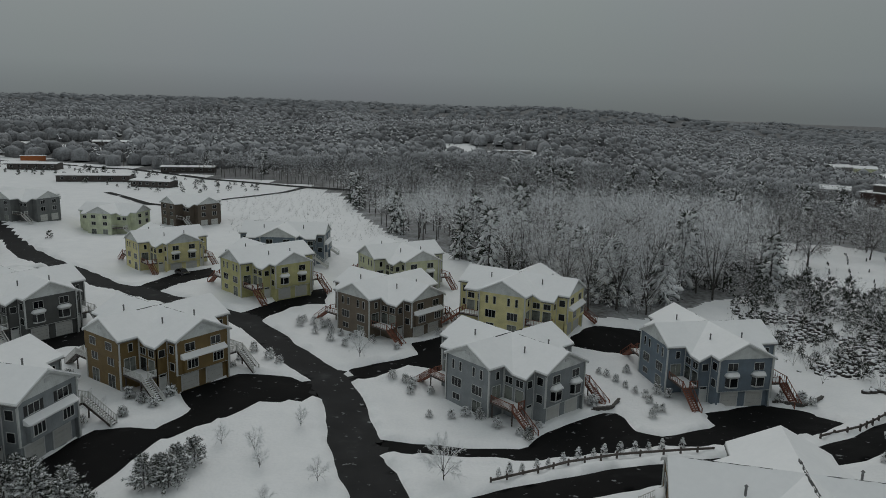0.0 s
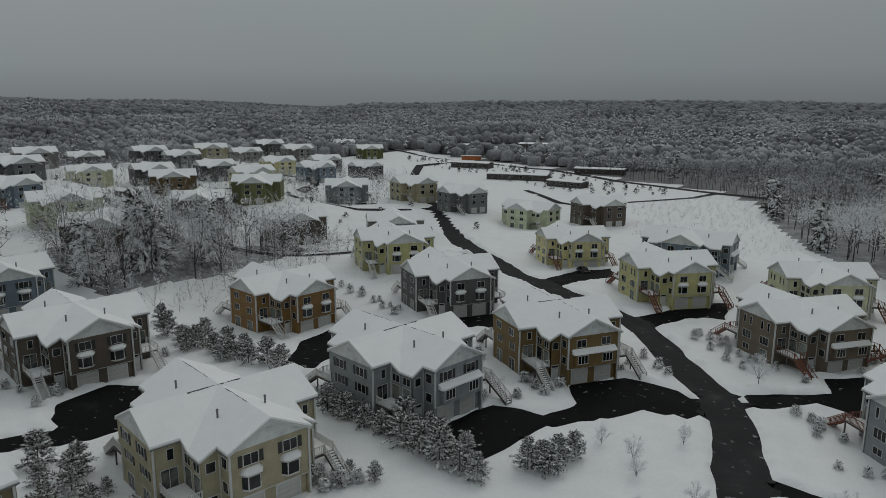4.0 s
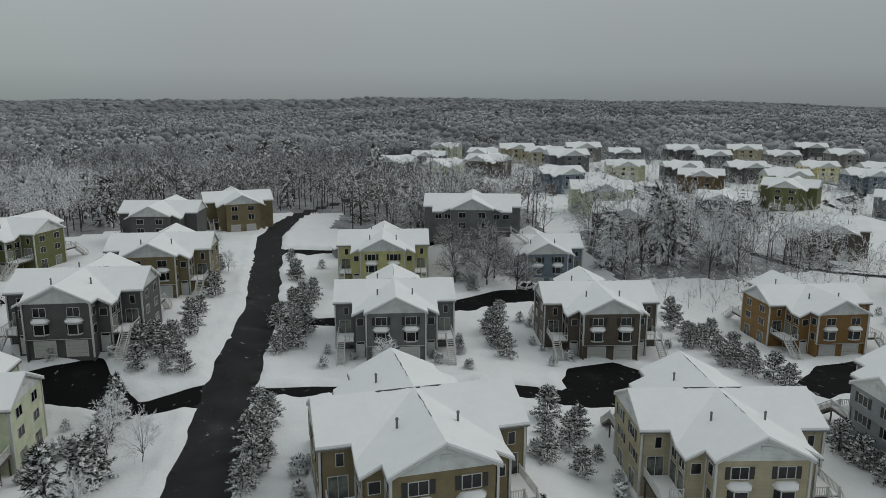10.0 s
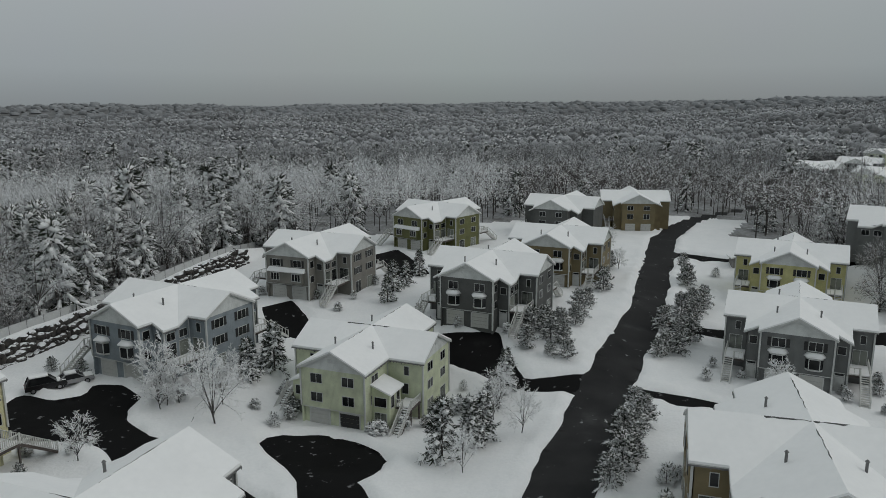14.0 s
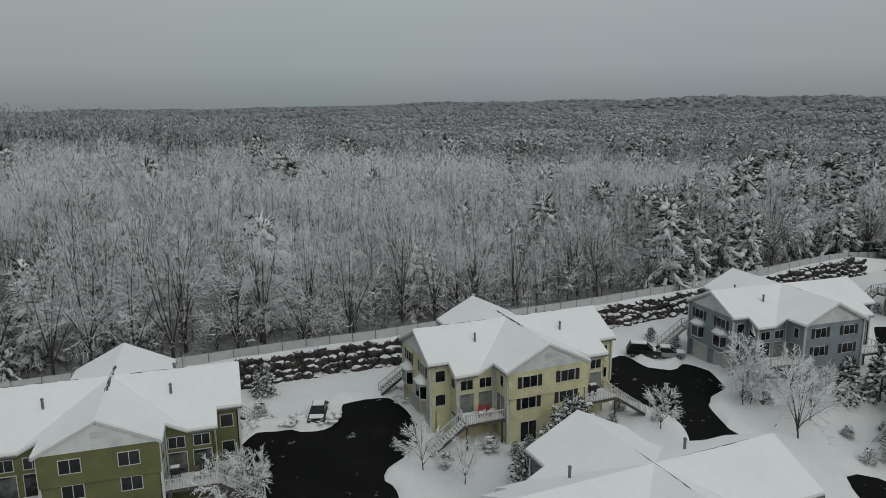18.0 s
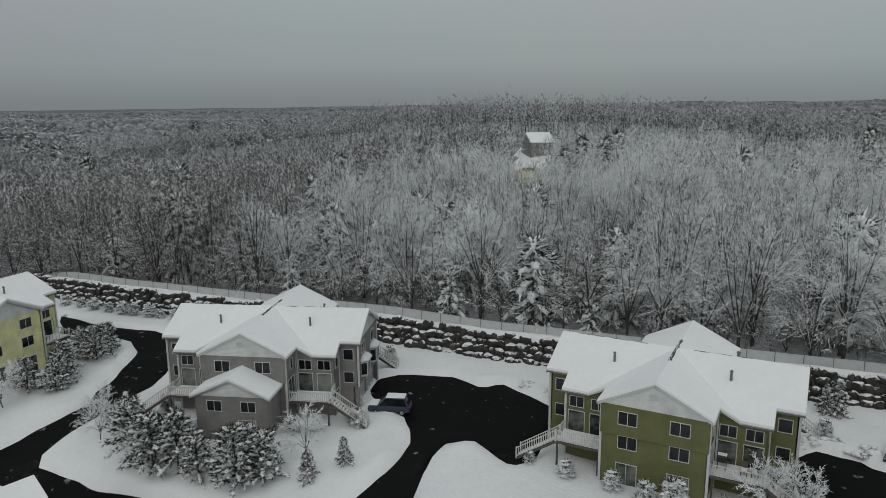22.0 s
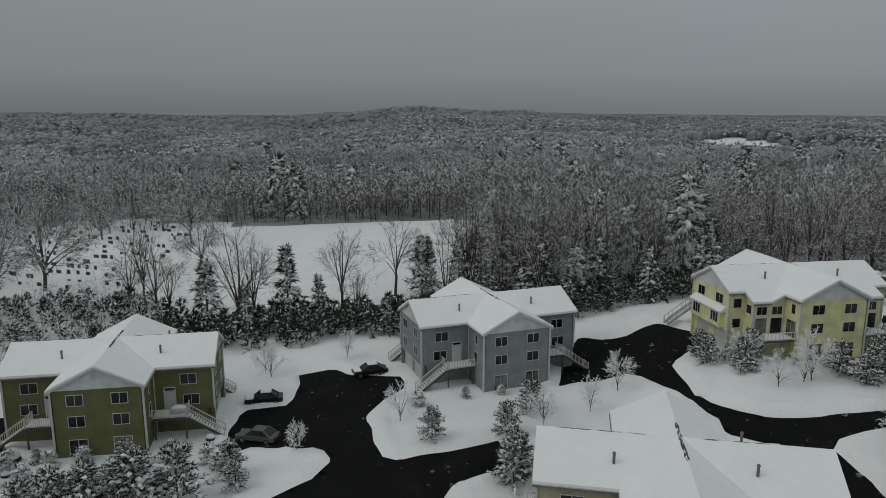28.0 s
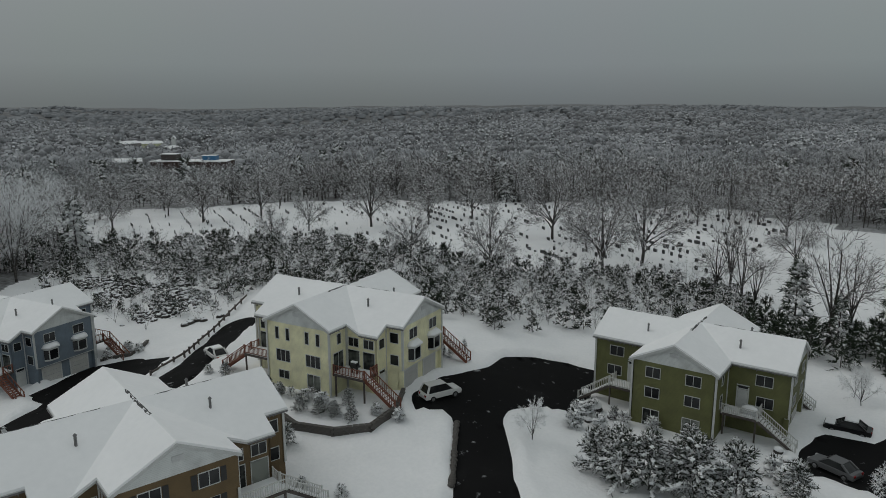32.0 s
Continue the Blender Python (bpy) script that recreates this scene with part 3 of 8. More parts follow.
def make_house(colour, name, style, near, at):
    """One duplex. style: 'bays' (two bay windows), 'oriel' (one long hood); 'red' or 'white' railings; 'shutters'."""
    house = thing("house", "", "house")
    wall = MAT[colour]
    house["wall_mat"] = wall.name
    red, shut, oriel = "red" in style, "shutters" in style, "oriel" in style
    wood = RED_WOOD if red else WHITE_RAIL
    plain = "plain" in style
    outline = PLAIN_OUTLINE if plain else OUTLINE
    n = len(outline)
    for i, (ax, ay, kind) in enumerate(outline):
        bx, by, _ = outline[(i + 1) % n]
        a, b = Vector((ax, ay)), Vector((bx, by))
        u = (b - a).normalized()
        out = Vector((u.y, -u.x))
        length = (b - a).length
        mid = (a + b) / 2
        turn = math.degrees(math.atan2(out.y, out.x)) + 90
        def place(s, z, off=0.0):
            q = mid + u * s + out * off
            return pose(q.x, q.y, z, 0, 0, turn)
        gable = kind in ("garage", "wing")
        rear = out.y > 0.5 if "south" in style else out.x < -0.5
        faces_away = rear or (near < 0 and out.y > 0.5) or (near < 0 and kind in ("entry", "arm_side", "wing_side"))
        if near >= 0:
            # sides turned away from the middle of the estate stay blank
            face, spot = at.to_3x3() @ Vector((out.x, out.y, 0)), at @ Vector((mid.x, mid.y, 0))
            faces_away = face.x * spot.x + face.y * spot.y > 0
        za, zb = roof_z(*a), roof_z(*b)
        prof = [(0, za)]
        if not gable:
            cut = None
            if kind == "bay_front":
                cut = (abs(a.x) - YFW) if abs(a.x) > YFW else None
                if cut is None:
                    cut = length - (abs(b.x) - YFW)
                prof.append((cut, roof_z(YFW, YFW)))
        prof.append((length, zb))
        low = 2.62 if kind == "garage" else -0.6
        def panel(bm, prof=prof, low=low, length=length):
            xs = [(s - length / 2, z) for s, z in prof]
            front = [(x, 0, z) for x, z in xs][::-1] + [(xs[0][0], 0, low), (xs[-1][0], 0, low)]
            f = [bm.verts.new(p) for p in front]
            k = [bm.verts.new((p[0], 0.2, p[2])) for p in front]
            bm.faces.new(f)
            bm.faces.new(k[::-1])
            for p in range(len(f)):
                q = (p + 1) % len(f)
                bm.faces.new((f[p], k[p], k[q], f[q]))
        proud = 0.2 if kind == "wing" and near > 0 and not plain and not red else 0.0
        if proud:
            part("upper_wall", shared(("upper", colour), lambda bm: box(bm, 0, -proud / 2, (4.72 + za) / 2, length, proud, za - 4.72), wall), house, place(0, 0), "upper storey standing proud of the wall below")
        key = ("wall", kind, round(prof[1][0], 2), round(za, 2), colour)
        if near >= 0:
            part("wall", shared(key, panel, wall), house, place(0, 0))
        trim_h = za - max(low, 0)
        if near >= 0 and kind in ("garage", "arm_side", "arm_long", "wing_side", "wing", "bay_front"):
            part("corner_trim", shared(("trim", round(trim_h, 2)), lambda bm: box(bm, 0, 0, trim_h / 2, 0.2, 0.2, trim_h), WHITE_TRIM),
                 house, pose(a.x, a.y, max(low, 0), 0, 0, turn))
        if gable:
            half = length / 2
            peak = roof_z(0, 0)
            def tri(bm, half=half, za=za, peak=peak):
                slabv = [(-half, -0.03, za), (half, -0.03, za), (0, -0.03, peak)]
                f = [bm.verts.new(p) for p in slabv]
                k = [bm.verts.new((p[0], 0.17, p[2])) for p in slabv]
                bm.faces.new(f)
                bm.faces.new(k[::-1])
                for p in range(3):
                    q = (p + 1) % 3
                    bm.faces.new((f[p], k[p], k[q], f[q]))
            g = part("gable", shared(("gable", kind), tri, GABLE_WHITE), house, place(0, 0, proud), "pale boarded gable")
            if near > 0 and not rear:
                part("gable_vent", shared("gvent", lambda bm: box(bm, 0, -0.06, peak - 0.95, 0.85, 0.06, 0.42), FENCE_GREY), g)
            def verge(bm, half=half, za=za, peak=peak):
                d = OV / half * (peak - za)
                beam(bm, (-half - OV, -OV + 0.06, za - d + 0.04), (0, -OV + 0.06, peak + 0.04), 0.06, 0.26)
                beam(bm, (half + OV, -OV + 0.06, za - d + 0.04), (0, -OV + 0.06, peak + 0.04), 0.06, 0.26)
            if near >= 0:
                part("verge_board", shared(("verge", kind), verge, WHITE_TRIM), house, place(0, 0))
        if faces_away:
            continue
        if kind == "garage":
            def base(bm, half=length / 2):
                box(bm, 0, OVERHANG + 0.1, 1.0, 2 * half, 0.2, 3.24)
            if near < 0:
                for s in (-2.0, 2.0):
                    garage_door(house, place(s, 0, 0.02), False)
                    window(house, place(s * 1.05, 5.75), 1.5, 1.1, 2, near)
                    window(house, place(s * 1.05, 3.4), 1.5, 1.3, 2, near)
                continue
            part("garage_wall", shared(("gwall", colour), base, wall), house, place(0, 0))
            part("soffit", shared("soffit", lambda bm: box(bm, 0, OVERHANG / 2 - 0.02, 2.58, 2 * WEW, OVERHANG - 0.04, 0.1), WHITE_TRIM), house, place(0, 0))
            for s in (-2.0, 2.0):
                garage_door(house, place(s, 0, -OVERHANG), painted_open="sunroom" in style and s > 0)
                window(house, place(s * 1.05, 5.75), 1.5, 1.1, 2, near, shut)
                if plain:
                    window(house, place(s * 1.05, 3.4), 1.5, 1.1, 2, near)
                elif not oriel:
                    bay_window(house, place(s * 1.05, 3.35), near)
            if oriel:
                long_bay(house, place(0, 3.0))
        elif kind == "wing":
            for s in (-2.1, 2.1):
                if red:
                    for k in (-0.75, 0.75):
                        window(house, place(s + k, 5.5), 0.45, 1.35, 1, near)
                    window(house, place(s, 3.0), 1.9, 1.3, 3, near)
                else:
                    window(house, place(s, 5.75, proud), 1.5, 1.1, 2, near, shut)
                    window(house, place(s, 3.5), 1.5, 1.1, 2, near, shut)
                if s > 0 or not red:
                    window(house, place(s, 0.1), 1.7, 2.0, 2, near, name="patio_door")
                else:
                    window(house, place(s, 1.0), 1.4, 0.9, 2, near)
        elif kind == "arm_long":
            outer = 1 if abs((mid + u).x) > abs(mid.x) else -1
            window(house, place(0.5 * outer, 5.55), 1.6, 1.1, 2, near)
            window(house, place(0.7 * outer, 3.2), 1.6, 1.1, 2, near)
            entry_door(house, place(-1.5 * outer, DECK_Z))
        elif kind == "arm_side":
            window(house, place(0, 5.6), 1.0, 1.1, 1, near)
            window(house, place(0, 3.1), 1.0, 1.1, 1, near)
        elif kind == "entry":
            window(house, place(0, 5.1), 0.9, 1.0, 1, near)
            entry_door(house, place(0, 0.05))
        elif kind == "bay_front":
            for s in (-1.0, 1.0):
                window(house, place(s, 5.1), 1.25, 0.95, 2, near)
                if near < 0:
                    continue
                window(house, place(s, 2.7), 1.45, 1.95, 1, near, name="patio_door")
        elif kind == "wing_side":
            window(house, place(0.2, 5.6), 0.6, 1.1, 1, near)
            if plain:
                window(house, place(0, 3.2), 0.8, 1.3, 1, near)
            else:
                window(house, place(0, 2.7), 1.6, 2.0, 2, near, name="patio_door")
    if near < 0:
        def ring(bm):
            at = [bm.verts.new((x, y, -0.6)) for x, y, _ in OUTLINE]
            up = [bm.verts.new((x, y, roof_z(x, y))) for x, y, k in OUTLINE]
            for i in range(n):
                j = (i + 1) % n
                bm.faces.new((at[i], at[j], up[j], up[i]))
        part("wall", shared(("ring", colour), ring, wall), house)
    if "sunroom" in style:
        for sy in (1, -1):
            x0, x1, y0, y1 = WSW + 1.3, WSW + 4.4, WEW, WEW + 2.3
            quad = [(x0, sy * y0, 5.55), (x1, sy * y0, 5.55), (x1, sy * y1, 4.75), (x0, sy * y1, 4.75)]
            cap = [(x0 - 0.3, sy * y0, 5.85), (x1 + 0.3, sy * y0, 5.85), (x1 + 0.3, sy * (y1 + 0.35), 4.9), (x0 - 0.3, sy * (y1 + 0.35), 4.9)]
            if sy < 0:
                quad, cap = quad[::-1], cap[::-1]
            room = part("sunroom", shared(("sunroom", colour, sy), lambda bm: slab(bm, quad, 5.4), wall), house)
            part("roof_snow", shared(("sunroom_snow", sy), lambda bm: slab(bm, cap, 0.22), ROOF_SNOW), room)
            window(house, pose(x1, sy * (y0 + y1) / 2, 3.1, 0, 0, 90), 1.5, 1.1, 1, near)
            window(house, pose(x1, sy * (y0 + y1) / 2, 0.3, 0, 0, 90), 1.5, 2.0, 2, near, name="patio_door")
            for px in (x0 + 0.8, x1 - 0.8):
                window(house, pose(px, sy * y1, 2.9, 0, 0, 180 if sy > 0 else 0), 0.8, 1.6, 1, near)
    if "annex" in style:
        def body(bm):
            slab(bm, [(-3.6, -LSW - 3.3, 4.55), (3.6, -LSW - 3.3, 4.55), (3.6, -LSW, 4.55), (-3.6, -LSW, 4.55)], 5.2)
        def cap(bm, drop=0.0, lift=0.2):
            for sx in (1, -1):
                pts = [(0, -LSW - 3.7, 6.5 - drop), (sx * 4.0, -LSW - 3.7, 4.7 - drop), (sx * 4.0, -LSW, 4.7 - drop), (0, -LSW, 6.5 - drop)]
                slab(bm, pts if sx > 0 else pts[::-1], lift)
        def front(bm):
            f = [bm.verts.new(p) for p in ((-3.6, -LSW - 3.33, 4.5), (3.6, -LSW - 3.33, 4.5), (0, -LSW - 3.33, 6.15))]
            k = [bm.verts.new((v.co.x, -LSW, v.co.z)) for v in f]
            bm.faces.new(f)
            for i in range(3):
                bm.faces.new((f[i], k[i], k[(i + 1) % 3], f[(i + 1) % 3]))
        an = part("annex", shared(("annex", colour), body, wall), house)
        part("gable", shared("annex_gable", front, GABLE_WHITE), an)
        part("roof", shared("annex_roof", lambda bm: cap(bm, 0.2, 0.15), WHITE_TRIM), an)
        part("roof_snow", shared("annex_snow", cap, ROOF_SNOW), an)
        for x in (-1.7, 1.7):
            window(house, pose(x, -LSW - 3.3, 3.0), 1.4, 1.0, 2, near)
        window(house, pose(1.5, -LSW - 3.3, 0.1), 1.7, 2.0, 2, near, name="patio_door")
    part("roof", shared(("roof_deck", plain), lambda bm: roof_shape(bm, 0.0, 0.2, 0.16, plain), [WHITE_TRIM]), house)
    part("roof_snow", shared(("roof_snow_mesh", plain), lambda bm: snow_roof(bm, plain), ROOF_SNOW), house, label="thick white snow on the roof")
    if near >= 0:
        part("gutter", shared(("gutter", plain), lambda bm: eaves(bm, plain), GUTTER), house, label="dark gutter hung with icicles")["kind"] = "stuff"
    if near > 0 and not plain:
        for sx in (1, -1):
            for sy in (1, -1):
                part("downpipe", shared("downpipe", lambda bm: (box(bm, 0, 0, roof_z(WSW, YFW) / 2 - 0.3, 0.1, 0.1, roof_z(WSW, YFW) - 0.2), box(bm, 0, 0, 0.05, 0.1, 0.34, 0.1)), WHITE_TRIM), house, pose(sx * (WSW + 0.22), sy * (YFW + 0.07), 0))
    for sx in (1, -1):
        for sy in (1, -1):
            if near >= 0 or (sx > 0 and sy < 0):
                deck(house, sx, sy, wood, near > 0, near < 0, "room" if "sunroom" in style and sx > 0 else plain)
    if near < 0:
        return house
    def pipe(bm):
        bmesh.ops.create_cone(bm, cap_ends=True, segments=8, radius1=0.11, radius2=0.11, depth=1.0, matrix=Matrix.Translation((0, 0, 0.3)))
        bmesh.ops.create_cone(bm, cap_ends=True, segments=8, radius1=0.17, radius2=0.05, depth=0.16, matrix=Matrix.Translation((0, 0, 0.86)))
    for x, y in ((5.0, 2.6), (5.0, -2.6), (-5.0, -2.6)):
        part("vent_pipe", shared("pipe", pipe, VENT_METAL), house, Matrix.Translation((x, y, HR - SLOPE * abs(y))))
    def crack(bm, a, b, most, seed):
        """Bare shingles where the snow has parted along the ridge."""
        rnd = random.Random(seed)
        rows, k = [], max(6, int((b - a) / 0.45))
        for i in range(k + 1):
            q, wide = a + (b - a) * i / k, most * rnd.uniform(0.15, 1.0) * (0.15 if i in (0, k) else 1)
            off = rnd.uniform(-0.05, 0.05)
            rows.append([bm.verts.new((q, y, 0.008 - SLOPE * abs(y))) for y in (off - wide, off * 0.5, off + wide)])
        for p, q in zip(rows, rows[1:]):
            for c in (0, 1):
                bm.faces.new((p[c], q[c], q[c + 1], p[c + 1]))
    spans = ((-9.5, -2.2, 0, 0.07), (1.5, 6.5, 0, 0.05), (-3.8, 2.6, 90, 0.17)) if near > 0 else ((-8.5, -2.0, 0, 0.06), (-2.0, 3.5, 90, 0.10))
    for a, b, ax, most in spans:
        part("ridge_gap", shared(("crack", a, b, most), lambda bm: crack(bm, a, b, most, int(a * 10) % 97), ROOF_EDGE), house, pose(0, 0, HR, 0, 0, ax), "dark strip of bare shingles")
    return house


COLOURS = {"brown": (0.13, 0.085, 0.035), "grey": (0.23, 0.25, 0.26), "slate": (0.145, 0.185, 0.225), "yellow": (0.66, 0.60, 0.31),
           "taupe": (0.15, 0.118, 0.085), "mustard": (0.165, 0.108, 0.036), "char": (0.085, 0.088, 0.085), "sage": (0.50, 0.475, 0.225),
           "cream": (0.55, 0.56, 0.37), "tan": (0.37, 0.33, 0.22), "butter": (0.62, 0.585, 0.36), "orange": (0.215, 0.118, 0.032), "umber": (0.10, 0.078, 0.058),
           "steel": (0.14, 0.147, 0.145), "olive": (0.125, 0.13, 0.045), "ochre": (0.19, 0.152, 0.078), "dove": (0.21, 0.20, 0.19),
           "straw": (0.78, 0.75, 0.50), "lemon": (0.71, 0.685, 0.37), "pale": (0.56, 0.60, 0.43), "mist": (0.225, 0.26, 0.285), "stone": (0.22, 0.21, 0.188)}
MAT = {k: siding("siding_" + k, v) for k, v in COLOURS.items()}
WORDS = {"brown": "dark brown", "grey": "grey", "slate": "slate-blue", "yellow": "yellow", "taupe": "taupe-brown", "mustard": "mustard-brown",
         "char": "charcoal", "sage": "sage-yellow", "cream": "pale cream", "tan": "tan", "butter": "butter-yellow", "orange": "orange-brown", "umber": "dark umber",
         "steel": "steel-grey", "olive": "olive-green", "ochre": "ochre-brown", "dove": "dove-grey", "straw": "pale straw-yellow", "lemon": "lemon-yellow", "pale": "pale green-cream", "mist": "misty blue-grey", "stone": "light stone-grey"}
SITES, HOMES, TEMPLATES = [], [], {}


def house_at(x, y, z, turn, colour, style="bays white", near=0):
    key = (colour, style, near, turn if near >= 0 else 0)
    m = pose(x, y, z, 0, 0, turn)
    if key in TEMPLATES:
        h = copy_thing(TEMPLATES[key], m)
    else:
        h = TEMPLATES[key] = make_house(colour, "house", style, near, m)
        h.matrix_basis = m
    rail = "red cedar decks" if "red" in style else "white-railed decks"
    tagged(h, "%s clapboard duplex with snow-covered roof and %s" % (WORDS[colour], rail), "house", "duplex houses")
    SITES.append((x, y, z))
    HOMES.append((x, y, z, turn))
    return h


# the houses nearest to the viewpoint
house_at(30.2, 52.3, 4.4, -13.2, "brown", "bays white shutters south", 1)
house_at(10.8, 99.7, 0.5, -48.2, "grey", "bays red", 1)
house_at(42.4, 106.0, 1.1, -79.2, "slate", "bays red")
house_at(15.2, 126.4, 3.7, -29.0, "yellow", "oriel red south")
house_at(-10.0, 131.4, 1.1, -41.6, "taupe", "oriel red")
house_at(-41.9, 100.7, 3.0, -35.7, "mustard", "oriel white", 1)
house_at(-52.8, 74.2, 4.0, -12.7, "grey", "oriel white shutters", 1)
house_at(-73.8, 119.4, 2.9, -34.8, "char", "bays white")
house_at(-38.3, 151.7, 2.5, -46.2, "sage", "bays red")
house_at(-72.4, 181.5, 0.4, -46.2, "yellow", "bays red")
house_at(-39.9, 177.7, 3.4, -1.0, "slate", "oriel white")
house_at(-9.5, 162.8, 1.6, -59.3, "cream", "bays red")
house_at(-57.1, 46.8, 4.0, -14.4, "tan", "bays white shutters", 1)
house_at(-96.8, 95.3, 1.7, -10.5, "orange", "bays white")
house_at(-99.7, 55.7, 4.2, -13.2, "umber", "bays white shutters")
house_at(-141.3, 64.0, 4.3, -12.1, "slate", "bays white shutters")
house_at(-139.3, 28.8, 7.3, -12.4, "sage", "bays white shutters")
house_at(-104.1, 23.4, 5.7, -10.9, "steel", "bays white shutters")
house_at(-57.6, 15.2, 7.4, -0.9, "ochre", "bays white shutters", 1)
house_at(-81.9, -31.1, 4.0, -5.6, "pale", "plain white sunroom", 1)
house_at(-109.2, -21.0, 9.1, -9.4, "char", "bays white")
house_at(-115.6, -54.3, 9.4, -6.9, "stone", "oriel white shutters")
house_at(-157.7, -44.1, 9.9, -23.9, "olive", "oriel white")
house_at(-137.0, -13.0, 9.0, -8.0, "ochre", "bays white")
house_at(-79.3, -58.0, 8.3, -9.9, "mist", "bays white shutters")
house_at(-33.0, -32.0, 7.5, -4.0, "steel", "bays white shutters")
house_at(-39.8, -61.4, 8.8, 174.5, "butter", "bays white shutters south", 1)
house_at(-1.0, -65.3, 8.1, 170.4, "olive", "bays white south", 1)
house_at(41.5, -65.5, 8.4, -168.7, "dove", "bays white south annex", 1)
house_at(81.0, -58.0, 8.8, -89.9, "lemon", "oriel white south")
house_at(47.4, -25.7, 3.6, -110.0, "tan", "plain white south", 1)
house_at(88.0, -20.1, 4.6, -79.0, "grey", "plain white south", 1)
house_at(81.4, 23.7, 3.0, -88.8, "olive", "plain white south", 1)
house_at(60.5, 58.7, 6.4, -82.6, "straw", "bays red", 1)
house_at(-101.6, 137.8, 3.9, -38.6, "sage", "bays white")
# the far terrace
house_at(-181, -17, 9.5, -12, "char", "bays white", -1)
house_at(-201, 0, 9.0, 8, "ochre", "bays white", -1)
house_at(-325, 73, 9.1, -41, "steel", "bays white", -1)
house_at(-372, 101, 8.1, -27, "char", "bays white", -1)
house_at(-427, 127, 9.3, -38, "pale", "bays white", -1)
house_at(-310, 92, 8.3, -44, "pale", "bays white", -1)
house_at(-362, 130, 9.8, -43, "tan", "bays white", -1)
house_at(-283, 103, 12, -46, "umber", "bays white", -1)
house_at(-345, 141, 13, -12, "tan", "bays white", -1)
house_at(-206, 76, 9.6, -10, "pale", "oriel white", -1)
house_at(-150, 51.5, 12.6, 71, "steel", "bays white", -1)
house_at(-316, 144, 13, -38, "tan", "bays white", -1)
house_at(-282, 139, 13.8, -7, "steel", "bays white", -1)
house_at(-339, 176, 13.5, -15, "dove", "bays white", -1)
house_at(-370, 219, 8.2, -21, "char", "bays white", -1)
house_at(-299, 178, 7.1, -22, "cream", "bays white", -1)
house_at(-249, 120, 9.4, 3, "slate", "bays red", -1)
house_at(-189, 105, 10.4, -20, "pale", "oriel white", -1)
house_at(-152, 93.5, 8.9, -36, "umber", "bays white", -1)
house_at(-346, 241, 11, -14, "char", "bays white", -1)
house_at(-322, 244, 9.4, -17, "steel", "bays white", -1)
house_at(-335, 274, 11.3, -30, "tan", "bays white", -1)
house_at(-338, 303, 7.4, -22, "dove", "bays white", -1)
house_at(-347, 331, 10.9, -24, "char", "bays white", -1)
house_at(-284, 199, 7.2, -16, "char", "bays white", -1)
house_at(-249, 184, 7.1, -34, "brown", "bays white", -1)
house_at(-275, 227, 7.3, -15, "char", "bays white", -1)
house_at(-208, 164, 3.2, -43, "char", "bays white", -1)
house_at(-286, 279, 5.5, -19, "yellow", "bays white", -1)
house_at(-235, 214, 7.4, -17, "cream", "bays white", -1)
house_at(-200, 185, 7.7, -53, "olive", "bays white", -1)
house_at(-310, 319, 9.6, -19, "dove", "bays white", -1)
house_at(-359, 419, 7.4, -30, "char", "bays white", -1)
house_at(-309, 389, 6.4, -42, "olive", "bays white", -1)
house_at(-280, 311, 4.7, -20, "dove", "bays white", -1)
house_at(-242, 262, 5.8, -15, "slate", "bays white", -1)
house_at(-248, 309, 2.8, -17, "char", "bays white", -1)
house_at(-194, 229, 2.8, -50, "grey", "bays white", -1)
house_at(-167, 240, 4.6, -24, "tan", "bays white", -1)
house_at(-141, 236, 2.8, -23, "steel", "oriel white", -1)
house_at(-153, 156, 2.1, -36, "umber", "bays white", -1)
house_at(-134, 182, -0.5, -47, "dove", "bays white", -1)
house_at(-114, 242, -2.2, -9, "pale", "bays white", -1)
house_at(-88, 244, 1.4, -38, "umber", "bays white", -1)

# ---- the lie of the land ----
SITES += [(-175, 343, 2.5), (-140, 335, 2.0), (-190, 425, 2.0), (-262, 445, 3.0), (-300, 530, 3.0), (-100, 300, 1.5), (-60, 300, 1.5), (-120, 360, 2.0), (-40, 250, 1.5), (-225, 395, 3.0)]
# the skyline all round: bearing in degrees from east, rise seen from the estate in thousandths
RIDGE = ((0, -8), (6, -12), (11.5, -10), (15, -7), (21, -6), (30, -5), (42, -8), (54, -13), (63, -11), (72, -1), (83, 10), (94, 12), (105, 12), (121, 13), (133, 3), (142, 10), (150, 14), (160, 13), (174, 11),
         (185, 10), (200, 8), (214, 6), (238, 3), (250, 2), (262, -4), (275, -7), (298, -8), (317, -10), (337, -9), (341, -5), (344, 2), (347, -1), (349, 3), (352.5, 9), (355, 4), (358, -3), (360, -3))
ROCK_LINE = [(108, -90), (85, -86.6), (60, -85.8), (37, -85), (23, -82.8), (14, -82.7), (-5, -81.5), (-20, -80.5), (-34, -78), (-60, -78), (-80, -78), (-104, -77), (-130, -78)]


